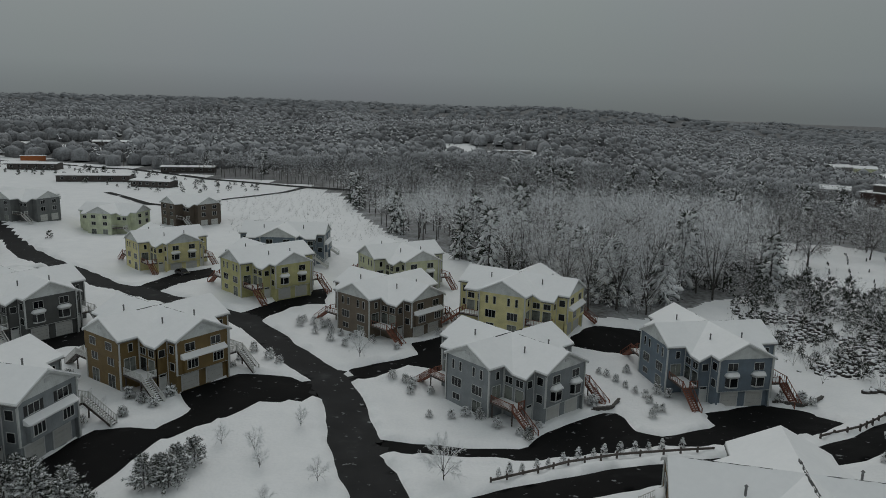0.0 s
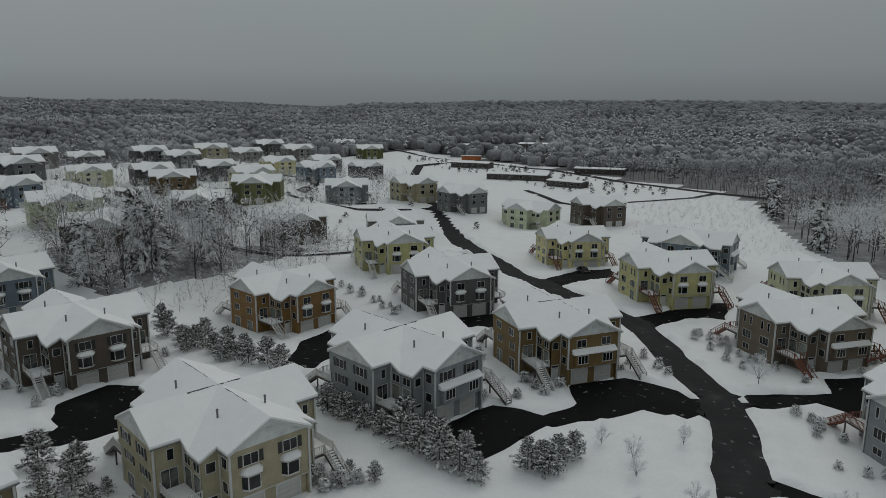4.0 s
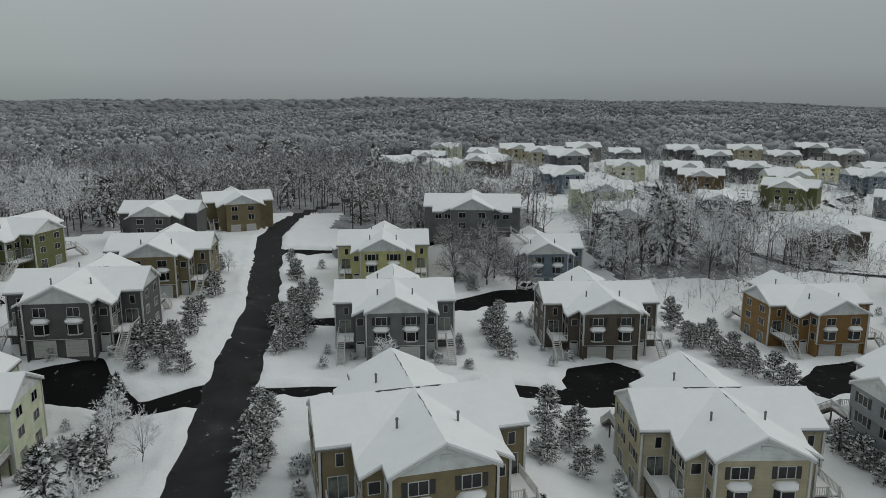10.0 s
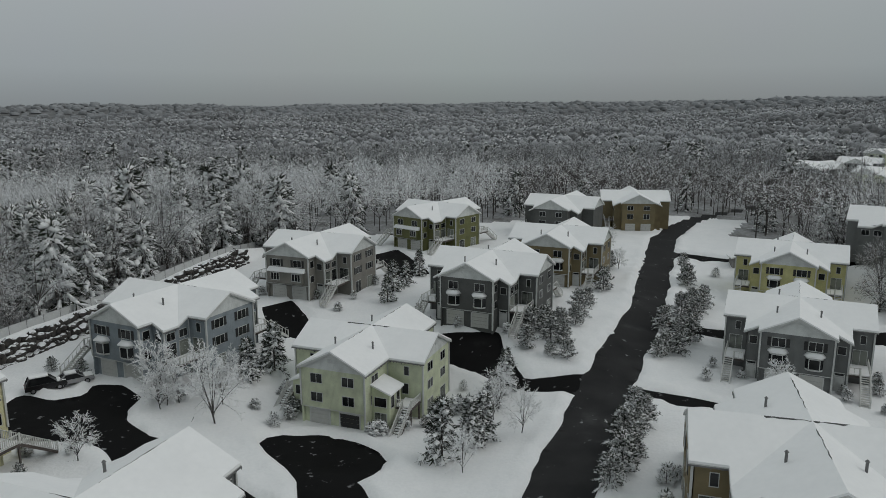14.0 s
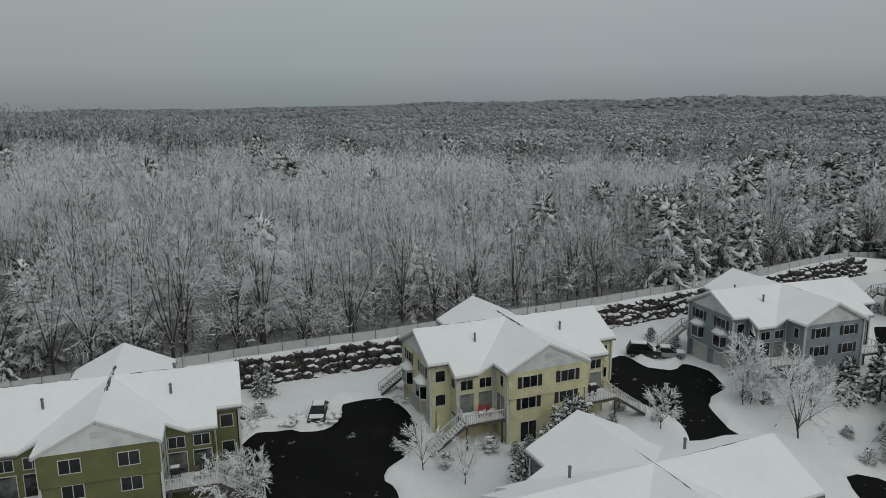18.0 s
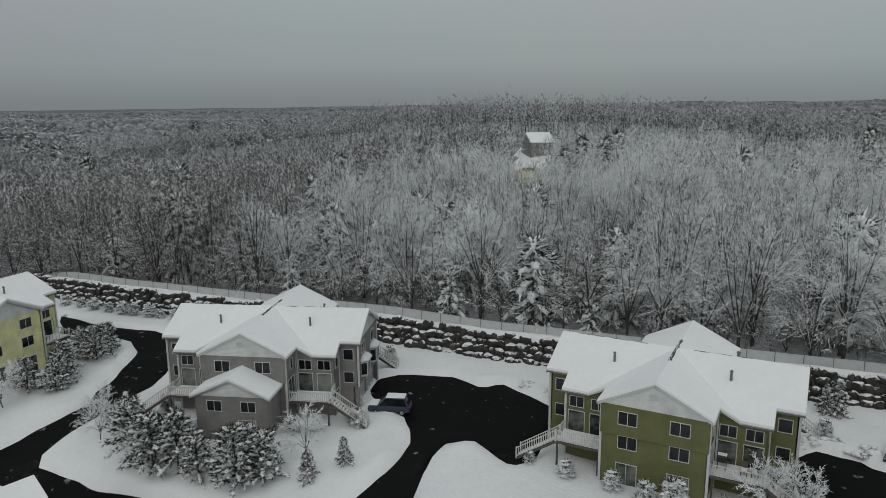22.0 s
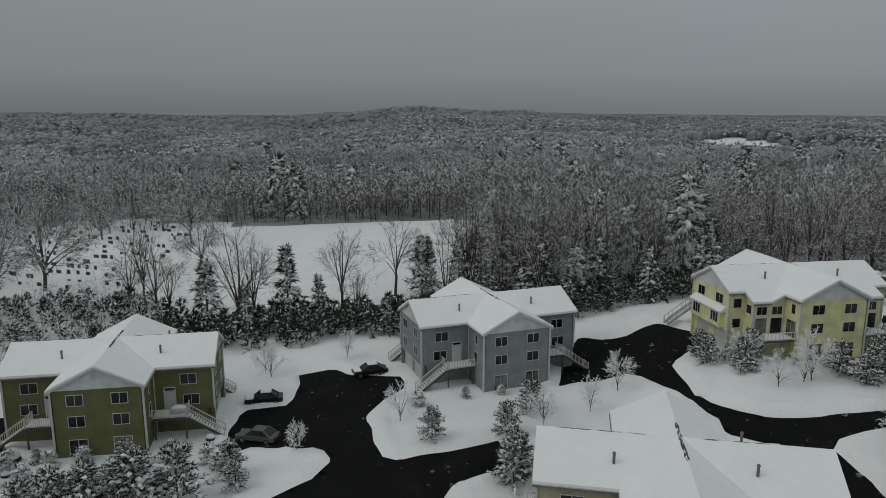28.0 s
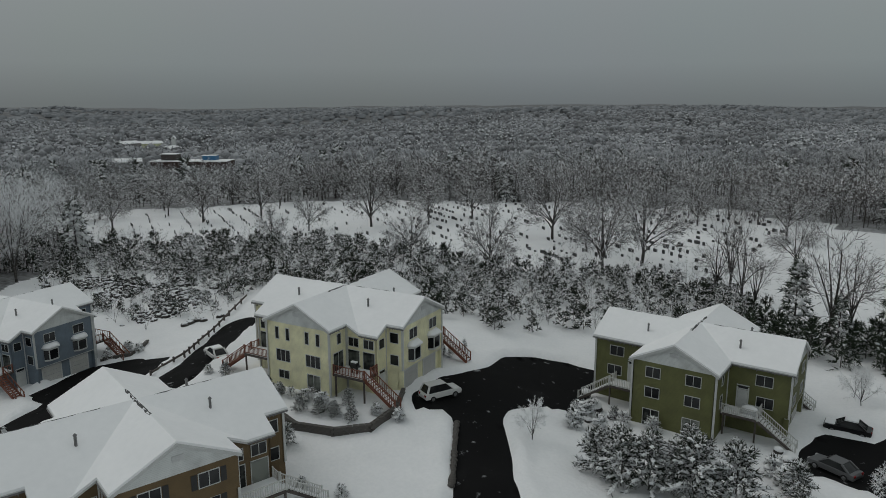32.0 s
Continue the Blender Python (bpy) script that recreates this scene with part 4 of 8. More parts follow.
def value_noise(x, y, scale, seed=0):
    u, v = np.asarray(x) / scale, np.asarray(y) / scale
    iu, iv = np.floor(u), np.floor(v)
    fu, fv = u - iu, v - iv
    fu, fv = fu * fu * (3 - 2 * fu), fv * fv * (3 - 2 * fv)
    def h(a, b):
        s = np.sin(a * 127.1 + b * 311.7 + seed * 74.7) * 43758.5453
        return s - np.floor(s)
    return (h(iu, iv) * (1 - fu) + h(iu + 1, iv) * fu) * (1 - fv) + (h(iu, iv + 1) * (1 - fu) + h(iu + 1, iv + 1) * fu) * fv


def smooth(t):
    t = np.clip(t, 0, 1)
    return t * t * (3 - 2 * t)


def land(x, y):
    """Height of the ground, without the snow banks."""
    x, y = np.asarray(x, float), np.asarray(y, float)
    top, low = np.full(x.shape, 3.0 / 220.0 ** 4), np.full(x.shape, 1 / 220.0 ** 4)
    for sx, sy, sz in SITES:
        w = 1 / ((x - sx) ** 2 + (y - sy) ** 2 + 30) ** 2
        top += w * sz
        low += w
    z = top / low
    line = np.interp(x, [p[0] for p in ROCK_LINE[::-1]], [p[1] for p in ROCK_LINE[::-1]])
    z = z + 3.0 * smooth((line - y) / 1.6) * smooth((x + 150) / 25) * smooth((112 - x) / 12)
    # the ground falls away a little behind the boulder wall
    z = z - 1.3 * smooth((line - y - 1.8) / 3.0) * smooth((x + 150) / 25) * smooth((112 - x) / 12)
    r = np.hypot(x, y)
    rise = np.interp(np.degrees(np.arctan2(y, x)) % 360, [p[0] for p in RIDGE], [p[1] for p in RIDGE]) / 1000
    crest = 41 + rise * 1900 - 15
    far = smooth((r - 420) / 1500)
    z = z * (1 - far) + crest * far
    z = z + smooth((r - 500) / 300) * ((value_noise(x, y, 170, 3) - 0.5) * 15 + (value_noise(x, y, 420, 5) - 0.6) * 18)
    # wooded hill south of the estate
    z = z + 22.5 * np.exp(-((x - 80) / 140) ** 2 / 2 - ((y + 345) / 72) ** 2 / 2)
    # the valley beyond the burial ground
    bearing = np.degrees(np.arctan2(y, x))
    z = z - 8.5 * smooth((r - 235) / 140) * (1 - smooth((r - 800) / 600)) * smooth((bearing - 2) / 16) * smooth((82 - bearing) / 14)
    # rocky bank up to the burial ground
    z = z + 1.5 * smooth((x - 62) / 22) * smooth((y - 78) / 14) * smooth((220 - y) / 60)
    return z


# ---- roads and courts ----
COURTS = [
    [(38, 93), (48, 97), (53, 94), (55, 89), (49, 84), (41, 80.8), (32, 80.4), (22, 79.9), (16, 78.3), (10, 77.8), (4, 78.1), (-2, 78.6), (-7, 78.2), (-8.5, 82), (-3, 81.3), (4, 81), (11.5, 81), (15, 87.4), (20, 91), (24.9, 93.4), (25.8, 91.5), (26.3, 86.5), (29, 84), (38, 88)],
    [(-14, 105), (-11, 108), (-3, 114), (-5, 120), (1, 122), (6, 116), (2, 107), (-1, 109), (-5, 109), (-12, 102)],
    [(22, 116), (27, 124), (30, 127), (40, 128), (40, 119), (30, 116)],
    [(-41, 128), (-34, 142), (-31, 148), (-26, 153), (-24, 142), (-28, 140), (-33, 133), (-35, 126)],
    [(-67, 147), (-66, 172), (-59, 175), (-54, 162), (-58, 154), (-63, 143)],
    [(58.7, 46.9), (61.5, 46.7), (64.3, 47.2), (68.6, 46.2), (71.3, 45.5), (76.7, 46.3), (81.1, 44.6), (83.4, 41.1), (83.6, 37.5), (76.4, 34.3), (70.3, 34.5), (69.2, 36.5), (67.7, 37.8), (63.8, 38.5), (60.6, 37.3), (51, 29.6), (40, 21.5), (37, 26), (46.1, 32.6), (54.5, 37.8), (57.5, 40.1), (58.3, 42.7), (55.9, 44.7), (57.6, 46.2)],
    [(90.3, 4), (90.7, 0.2), (87.5, -2), (85.9, -8.3), (81.9, -8.4), (80, -6.5), (76.8, -3.8), (74.9, -3.1), (69.1, -3.4), (65.1, -4.5), (64.7, -6.4), (65.6, -10.9), (67.3, -16.8), (62.6, -15.7), (60.2, -10.3), (58.2, -9), (58, 10.3), (63, 2), (66.6, 0.3), (70.2, 1.4), (71.3, 6.5), (71.2, 10.1), (75.1, 11.1), (80.5, 11), (81.8, 10.1), (81.3, 5.4), (83.6, 4.2), (88.4, 4.1)],
    [(57.6, -46.1), (60.7, -41.7), (62.9, -39.9), (68.8, -39.3), (73.2, -37.9), (78.2, -36.5), (79.8, -34.9), (78.9, -30.6), (78.7, -27.1), (86.6, -30.7), (95.5, -35.8), (91.5, -38.2), (90, -40.2), (91, -45.7), (86, -47.7), (81.6, -46.5), (77.7, -40.6), (69.6, -39.8), (65.3, -41.7), (62.4, -44.2), (61, -49), (60, -55.9), (62.1, -63.5), (65.5, -70.8), (69.7, -74), (72.3, -73.6), (79, -71.9), (88.2, -79.6), (80.2, -77.8), (74.5, -77.8), (70, -78.3), (65.1, -77.1), (61, -70.5), (58.1, -66.6), (56.6, -60.5), (57.3, -53.5), (57.8, -48.4)],
    [(30.9, -68.6), (31.3, -71.8), (29.8, -73.9), (23.9, -75.4), (19.8, -73.6), (17.9, -75.4), (12.8, -72.1), (11.2, -71.1), (10, -65.8), (11.5, -59.5), (12.6, -58.3), (14, -59.1), (16.9, -61.2), (19.6, -59.7), (20, -54.4), (19, -40), (24, -40), (23.9, -48.2), (22.9, -53.2), (22.8, -58.8), (23.6, -61.6), (25.1, -64.1), (28.6, -65.7)],
    [(-14.2, -68.3), (-16.8, -67.3), (-18.2, -65.7), (-20.8, -65.3), (-22.9, -67.1), (-24, -70.1), (-26.4, -70.1), (-28.6, -69), (-29.1, -65.5), (-28.7, -61.7), (-26.9, -58), (-24.7, -56), (-22.4, -54.9), (-20, -49), (-13, -49), (-11.4, -61.6), (-12.4, -66.2)],
    [(-58.8, -66.7), (-61.9, -67.4), (-62.1, -63.2), (-64.5, -60.3), (-67.3, -61.9), (-67.8, -58.8), (-65.9, -54.2), (-62.5, -53.6), (-59.9, -51.8), (-58.7, -47.7), (-55, -42), (-50, -43.5), (-54.5, -50.1), (-53.9, -54.8), (-52.5, -58.7)],
    [(-63.2, -37.1), (-65.2, -37.2), (-67.4, -36.3), (-68.9, -32), (-68.4, -28.4), (-66.5, -24.3), (-64.3, -22.8), (-60.4, -23), (-58, -24), (-50, -18), (-46, -21), (-52, -26.5), (-56.1, -28.6), (-60, -32.8)],
    [(-101, -58), (-105, -55), (-100, -50), (-94, -46), (-91, -50), (-95, -54)],
    [(-141, -55), (-148, -51), (-139, -44), (-130, -38), (-126, -42), (-134, -50)],
    [(-98, -27), (-99, -18), (-94, -16), (-88, -12), (-90, -3), (-86, -3), (-85, -11), (-91, -20), (-94, -26)],
    [(-88, 1), (-87, 11), (-85, 22), (-83, 35), (-80, 42), (-84, 43), (-88, 46), (-89, 54), (-84, 56), (-78, 51), (-74, 45), (-77, 39), (-80, 33), (-82, 20), (-84, 10), (-84, 0)],
    [(-43, 70), (-41, 78), (-38, 79), (-34, 79), (-32, 86), (-36, 92), (-30, 99), (-22, 99), (-17, 95), (-19, 91), (-25, 89), (-29, 81), (-33, 76), (-35, 64), (-39, 66)],
    [(-68, 108), (-63, 121), (-56, 126), (-48, 132), (-45, 128), (-54, 120), (-58, 109), (-64, 106)],
    [(-84, 87), (-85, 97), (-78, 92), (-71, 80), (-70, 74), (-76, 76), (-80, 81)],
    [(-113, 20), (-116, 38), (-121, 60), (-129, 62), (-127, 56), (-120, 38), (-117, 20), (-117, 8), (-113, 8)],
]
LANES = [(3.05, [(1, 20), (0, 40), (-3, 58), (-6, 67), (-9, 75), (-11, 85), (-13, 92), (-16, 100), (-21, 106), (-27, 114), (-32, 122), (-37, 128), (-45, 133), (-59, 142), (-67, 147), (-75, 152), (-84, 163), (-103, 179), (-120, 197), (-147, 227), (-165, 250)]),
         (2.9, [(-3, 55), (5, 64), (14, 68), (25, 71), (36, 73), (47, 75), (53, 78), (60, 84), (68, 90)]),
         (3.0, [(60, -2), (30, -6), (0, -8), (-30, -7), (-58, -4.5), (-77, -3), (-90, -1), (-104, 1), (-118, 3.5), (-143, 5), (-163, 6.5), (-182, 8), (-204, 13), (-222, 20), (-250, 40)]),
         (1.5, [(58, -45.4), (50, -44.2), (38, -43.9), (22, -44), (8, -40), (0, -25), (0, -8)]),
         (2.6, [(-20, -52), (-16, -40), (-10, -20), (-8, -8)]), (2.6, [(-56, -46), (-48, -30), (-48, -18), (-50, -5)]),
         (2.3, [(-96, 168), (-125, 150), (-150, 135), (-190, 128), (-240, 150), (-275, 165)]), (2.3, [(-147, 227), (-185, 225), (-235, 230), (-270, 250)]),
         (2.3, [(-165, 8), (-160, 24), (-150, 45)])]


def road_distance(x, y):
    """Signed distance to the edge of the cleared asphalt, below nought on it."""
    best = np.full(x.shape, 50.0)
    def seg(ax, ay, bx, by):
        dx, dy = bx - ax, by - ay
        t = np.clip(((x - ax) * dx + (y - ay) * dy) / (dx * dx + dy * dy), 0, 1)
        return np.hypot(x - ax - t * dx, y - ay - t * dy)
    for half, line in LANES:
        for (ax, ay), (bx, by) in zip(line, line[1:]):
            best = np.minimum(best, seg(ax, ay, bx, by) - half)
    for poly in COURTS:
        d, inside = np.full(x.shape, 50.0), np.zeros(x.shape, bool)
        for (ax, ay), (bx, by) in zip(poly, poly[1:] + poly[:1]):
            d = np.minimum(d, seg(ax, ay, bx, by))
            if ay != by:
                inside ^= ((ay > y) != (by > y)) & (x < (bx - ax) * (y - ay) / (by - ay) + ax)
        best = np.minimum(best, np.where(inside, -d, d) - 0.3)
    return best


def spaced(a, b, step, far):
    """Grid lines: even steps from a to b, then ever wider ones out to far."""
    mid = list(np.arange(a, b + 0.01, step))
    d, out = step, []
    x = b
    while x < far:
        d *= 1.09
        x += d
        out.append(x)
    d, low = step, []
    x = a
    while x > -far:
        d *= 1.09
        x -= d
        low.append(x)
    return np.array(low[::-1] + mid + out)


GX, GY = spaced(-166, 106, 0.9, 4700), spaced(-84, 190, 0.9, 4700)
XX, YY = np.meshgrid(GX, GY, indexing="ij")
near_zone = (abs(XX + 60) < 330) & (abs(YY - 60) < 330)
DD = np.full(XX.shape, 50.0)
DD[near_zone] = road_distance(XX[near_zone], YY[near_zone])
wob = (value_noise(XX, YY, 4.0, 7) - 0.5) * 0.8 + (value_noise(XX, YY, 2.2, 8) - 0.5) * 0.3
DD = DD + np.where(DD < 6, wob, 0)
gx, gy = np.gradient(DD, GX, GY)
gl = np.maximum(np.hypot(gx, gy), 0.3)
cell = np.minimum(np.gradient(GX)[:, None], np.gradient(GY)[None, :])
snap = np.where(abs(DD) < 0.55 * cell, 1.0, 0.0) * (cell < 4)
XS, YS = XX - snap * DD * gx / gl ** 2, YY - snap * DD * gy / gl ** 2
DS = np.where(snap > 0, 0.0, DD)
bank = 0.30 * smooth(DS / 0.7) + 0.75 * np.exp(-((DS - 1.1) / 0.8) ** 2) * value_noise(XS, YS, 1.7, 4) ** 1.5 * (DS > 0)
drift = (value_noise(XS, YS, 5, 1) - 0.5) * 0.28 + (value_noise(XS, YS, 1.6, 2) - 0.5) * 0.10
ZZ = land(XS, YS) + np.where(DS > 0, bank + drift * smooth(DS / 3), 0) - 0.12
NX, NY = XX.shape
ids = np.arange(NX * NY).reshape(NX, NY)
quads = np.stack([ids[:-1, :-1], ids[1:, :-1], ids[1:, 1:], ids[:-1, 1:]], -1).reshape(-1, 4)
flat_d = DS.ravel()
mixed = (flat_d[quads].min(1) <= 0.001) & (flat_d[quads].max(1) > 0.001)
q = quads[mixed]
edge = flat_d[q] == 0.0
use_02 = (edge[:, 0] & edge[:, 2]) | ((~(edge[:, 1] & edge[:, 3])) & (flat_d[q[:, 0]] * flat_d[q[:, 2]] >= 0))
tri_a = np.where(use_02[:, None], q[:, [0, 1, 2]], q[:, [0, 1, 3]])
tri_b = np.where(use_02[:, None], q[:, [0, 2, 3]], q[:, [1, 2, 3]])
tris = np.concatenate([tri_a, tri_b])
quads = quads[~mixed]
tri_road = (flat_d[tris] <= 0.001).all(1)
on_road = (flat_d[quads] <= 0.001).all(1)
COORD = np.stack([XS.ravel(), YS.ravel(), ZZ.ravel()], -1)


def sheet(name, faces, extra, mats, label, category):
    used, inv = np.unique(np.concatenate([faces.ravel(), extra.ravel()]), return_inverse=True)
    me = bpy.data.meshes.new(name)
    me.from_pydata(COORD[used].tolist(), [], inv[:faces.size].reshape(-1, 4).tolist() + inv[faces.size:].reshape(-1, 3).tolist())
    for m in mats:
        me.materials.append(m)
    me.polygons.foreach_set("use_smooth", [True] * (len(faces) + len(extra)))
    return thing(name, label, category, kind="structure", data=me)


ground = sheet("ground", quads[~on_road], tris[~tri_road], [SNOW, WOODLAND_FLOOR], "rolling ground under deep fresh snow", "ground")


def lane_part(faces):
    c = COORD[faces].mean(1)
    d = np.full(len(c), 50.0)
    for half, line in LANES:
        if half < 3:
            continue
        for (ax, ay), (bx, by) in zip(line, line[1:]):
            t = np.clip(((c[:, 0] - ax) * (bx - ax) + (c[:, 1] - ay) * (by - ay)) / ((bx - ax) ** 2 + (by - ay) ** 2), 0, 1)
            d = np.minimum(d, np.hypot(c[:, 0] - ax - t * (bx - ax), c[:, 1] - ay - t * (by - ay)) - half)
    return (d < 0.6) & (c[:, 0] < 15)


qr, tr = quads[on_road], tris[tri_road]
ql, tl = lane_part(qr), lane_part(tr)
road = sheet("road", qr[ql], tr[tl], [WORN_ASPHALT], "worn dark asphalt road ploughed clear of snow", "road")
court = sheet("parking_court", qr[~ql], tr[~tl], [ASPHALT], "wet black asphalt parking courts and drives cleared of snow", "pavement")


def far_lane(points, half, mat, label):
    """A cleared lane on the far side of the estate, draped over the ground."""
    bm, last = bmesh.new(), None
    fine = []
    for (ax, ay), (bx, by) in zip(points, points[1:]):
        k = max(1, int(math.hypot(bx - ax, by - ay) / 8))
        fine += [(ax + (bx - ax) * i / k, ay + (by - ay) * i / k) for i in range(k)]
    fine.append(points[-1])
    for i, (x, y) in enumerate(fine):
        px, py = fine[max(0, i - 1)]
        qx, qy = fine[min(len(fine) - 1, i + 1)]
        d = Vector((qx - px, qy - py)).normalized() * half
        row = []
        for sx in (-1, 1):
            u, v = x - sx * d.y, y + sx * d.x
            row.append(bm.verts.new((u, v, float(land(np.array([u]), np.array([v]))[0]) + 0.3)))
        if last:
            bm.faces.new((last[0], last[1], row[1], row[0]))
        last = row
    return thing("lane", label, "road", kind="structure", data=finish(bm, mat))


far_lane([(-330, 452), (-243, 431), (-188, 424), (-127, 380), (-78, 357), (-60, 352), (-30, 345), (40, 340)], 3.0, WORN_ASPHALT, "main road past the estate, ploughed dark")
far_lane([(-165, 250), (-180, 268), (-200, 300), (-230, 330), (-260, 380), (-262, 425)], 2.6, WORN_ASPHALT, "far end of the estate road")
far_lane([(-150, 312), (-121, 285), (-111, 281), (-97, 299), (-75, 333), (-70, 352)], 1.6, WORN_ASPHALT, "curving motel drive cleared of snow")
far_lane([(-217, 225), (-228, 246), (-246, 264), (-275, 273), (-300, 270)], 2.2, WORN_ASPHALT, "side lane between the far houses")
far_lane([(-241, 204), (-212, 214), (-188, 207), (-170, 206), (-154, 220)], 1.8, WORN_ASPHALT, "narrow drive between the far houses")
far_lane([(-146, 122), (-132, 129), (-122, 144), (-113, 165)], 1.6, WORN_ASPHALT, "narrow drive beside the hollow")


# ---- woods, trees and shrubs ----
class Shape:
    """Vertices, faces and material numbers of one plant, gathered as plain lists."""

    def __init__(self):
        self.v, self.f, self.m = [], [], []

    def tube(self, a, b, ra, rb, sides, mi=0):
        d = (b - a).normalized()
        s = d.orthogonal().normalized()
        t = d.cross(s)
        k = len(self.v)
        for p, r in ((a, ra), (b, rb)):
            for i in range(sides):
                w = 2 * math.pi * i / sides
                self.v.append(p + (s * math.cos(w) + t * math.sin(w)) * r)
        for i in range(sides):
            j = (i + 1) % sides
            self.f.append((k + i, k + j, k + sides + j, k + sides + i))
            self.m.append(mi)

    def ribbon(self, a, b, w, mi=1, flat=0.0):
        """A twig: a thin blade that ends in a point."""
        d = b - a
        side = d.cross(Vector((0, 0, 1)))
        if side.length < 1e-4:
            side = Vector((1, 0, 0))
        side = side.normalized() * w / 2 + Vector((0, 0, flat))
        k = len(self.v)
        self.v += [a - side, a + side, b]
        self.f.append((k, k + 1, k + 2))
        self.m.append(mi)

    def spray(self, a, b, w, rnd, mi=1):
        """A twig with its snow: a narrow blade turned any way round its axis."""
        d = (b - a).normalized()
        side = d.cross(Vector((rnd.gauss(0, 1), rnd.gauss(0, 1), rnd.gauss(0, 1))))
        side = side.normalized() * (w / 2)
        k = len(self.v)
        self.v += [a - side, a + side, b]
        self.f.append((k, k + 1, k + 2))
        self.m.append(mi)

    def arrays(self):
        return np.array([tuple(p) for p in self.v]), self.f, np.array(self.m)


def rand_dir(rnd, d, spread):
    v = Vector((rnd.gauss(0, 1), rnd.gauss(0, 1), rnd.gauss(0, 1))).normalized()
    return (d + v * spread).normalized()


def snow_share(d, lift, share):
    """How likely a branch that runs along d carries snow: steep ones shed it, high outer ones hold it. The fall-off
    with height also stands in for shade low in the crown.
    """
    return share * (1.2 - 0.55 * abs(d.z)) * (0.75 + 0.5 * lift)


def vase_tree(seed, height, spread, limbs=7, subs=7, twigs=6, tips=3, base=0.2, w=0.05, thick=0.013, share=0.6, fine=True):
    """A leafless broad-leaved tree: limbs that arch up and out of a short trunk, ever finer twigs, and snow lying along them."""
    rnd = random.Random(seed)
    s = Shape()
    r = height * thick
    fork = Vector((rnd.uniform(-0.02, 0.02) * height, rnd.uniform(-0.02, 0.02) * height, height * base))
    s.tube(Vector((0, 0, -0.03 * height)), fork, r, r * 0.8, 6 if fine else 4)
    middle, tall = height * 0.50, height * 0.48
    for i in range(limbs):
        az = i * 2.399 + rnd.uniform(-0.5, 0.5)
        tilt = 0.12 if i == 0 else rnd.uniform(0.3, 1.7)
        k = rnd.uniform(0.72, 1.0)
        end = Vector((math.cos(az) * math.sin(tilt) * spread * k, math.sin(az) * math.sin(tilt) * spread * k, middle + tall * math.cos(tilt) * k))
        start = fork + Vector((0, 0, height * rnd.uniform(-0.05, 0.1) * (i > 0)))
        bend = start.lerp(end, 0.45) + Vector((0, 0, height * rnd.uniform(0.02, 0.10)))
        bend += Vector((rnd.uniform(-1, 1), rnd.uniform(-1, 1), 0)) * spread * 0.1
        at = lambda t: start * (1 - t) ** 2 + bend * 2 * t * (1 - t) + end * t * t
        n = 4 if fine else 2
        lr = r * rnd.uniform(0.42, 0.62)
        for q in range(n):
            s.tube(at(q / n), at((q + 1) / n), lr * (1 - 0.8 * q / n), lr * (1 - 0.8 * (q + 1) / n), 4 if fine and q < 2 else 3)
        for j in range(subs):
            t = 0.25 + 0.75 * (j + rnd.random()) / subs
            p = at(t)
            along = (at(min(1, t + 0.05)) - at(t - 0.05)).normalized()
            out = Vector((p.x, p.y, (p.z - middle) * 0.7))
            out = out.normalized() if out.length > 1e-3 else along
            d = rand_dir(rnd, along + out * 0.6, 1.0)
            ln = height * rnd.uniform(0.17, 0.28) * (1.2 - 0.55 * t)
            e = p + d * ln
            if fine:
                s.tube(p, e, lr * 0.34 * (1.2 - t), lr * 0.08, 3)
            else:
                s.spray(p, e, lr * 0.6, rnd, 0)
            for u in range(twigs):
                c = p.lerp(e, 0.2 + 0.8 * (u + rnd.random()) / twigs)
                td = rand_dir(rnd, d + out * 0.3, 0.95)
                tl = ln * rnd.uniform(0.4, 0.65)
                f = c + td * tl
                lift = max(0.0, min(1.0, c.z / height))
                s.spray(c, f, w * rnd.uniform(0.8, 1.3), rnd, 2 if rnd.random() < snow_share(td, lift, share) else 1)
                for x in range(tips):
                    g = c.lerp(f, rnd.uniform(0.3, 1.0))
                    gd = rand_dir(rnd, td, 0.85)
                    s.spray(g, g + gd * tl * rnd.uniform(0.4, 0.75), w * rnd.uniform(0.55, 0.95), rnd, 2 if rnd.random() < snow_share(gd, lift, share) else 1)
    return s.arrays()


def lump(s, c, r, rnd, mi=2, along=None):
    """A pillow of snow resting on a bough."""
    k = len(s.v)
    n = 5
    d = along or Vector((1, 0, 0))
    e = Vector((-d.y, d.x, 0))
    for z, q in ((-0.22, 0.85), (0.25, 1.0)):
        for i in range(n):
            w = 2 * math.pi * i / n
            g = r * q * rnd.uniform(0.7, 1.25)
            s.v.append(c + (d * math.cos(w) * 1.5 + e * math.sin(w)) * g + Vector((0, 0, z * r * rnd.uniform(0.6, 1.0))))
    s.v.append(c + Vector((0, 0, 0.62 * r)))
    for i in range(n):
        j = (i + 1) % n
        s.f += [(k + i, k + j, k + n + j, k + n + i), (k + n + i, k + n + j, k + 2 * n)]
        s.m += [mi, mi]


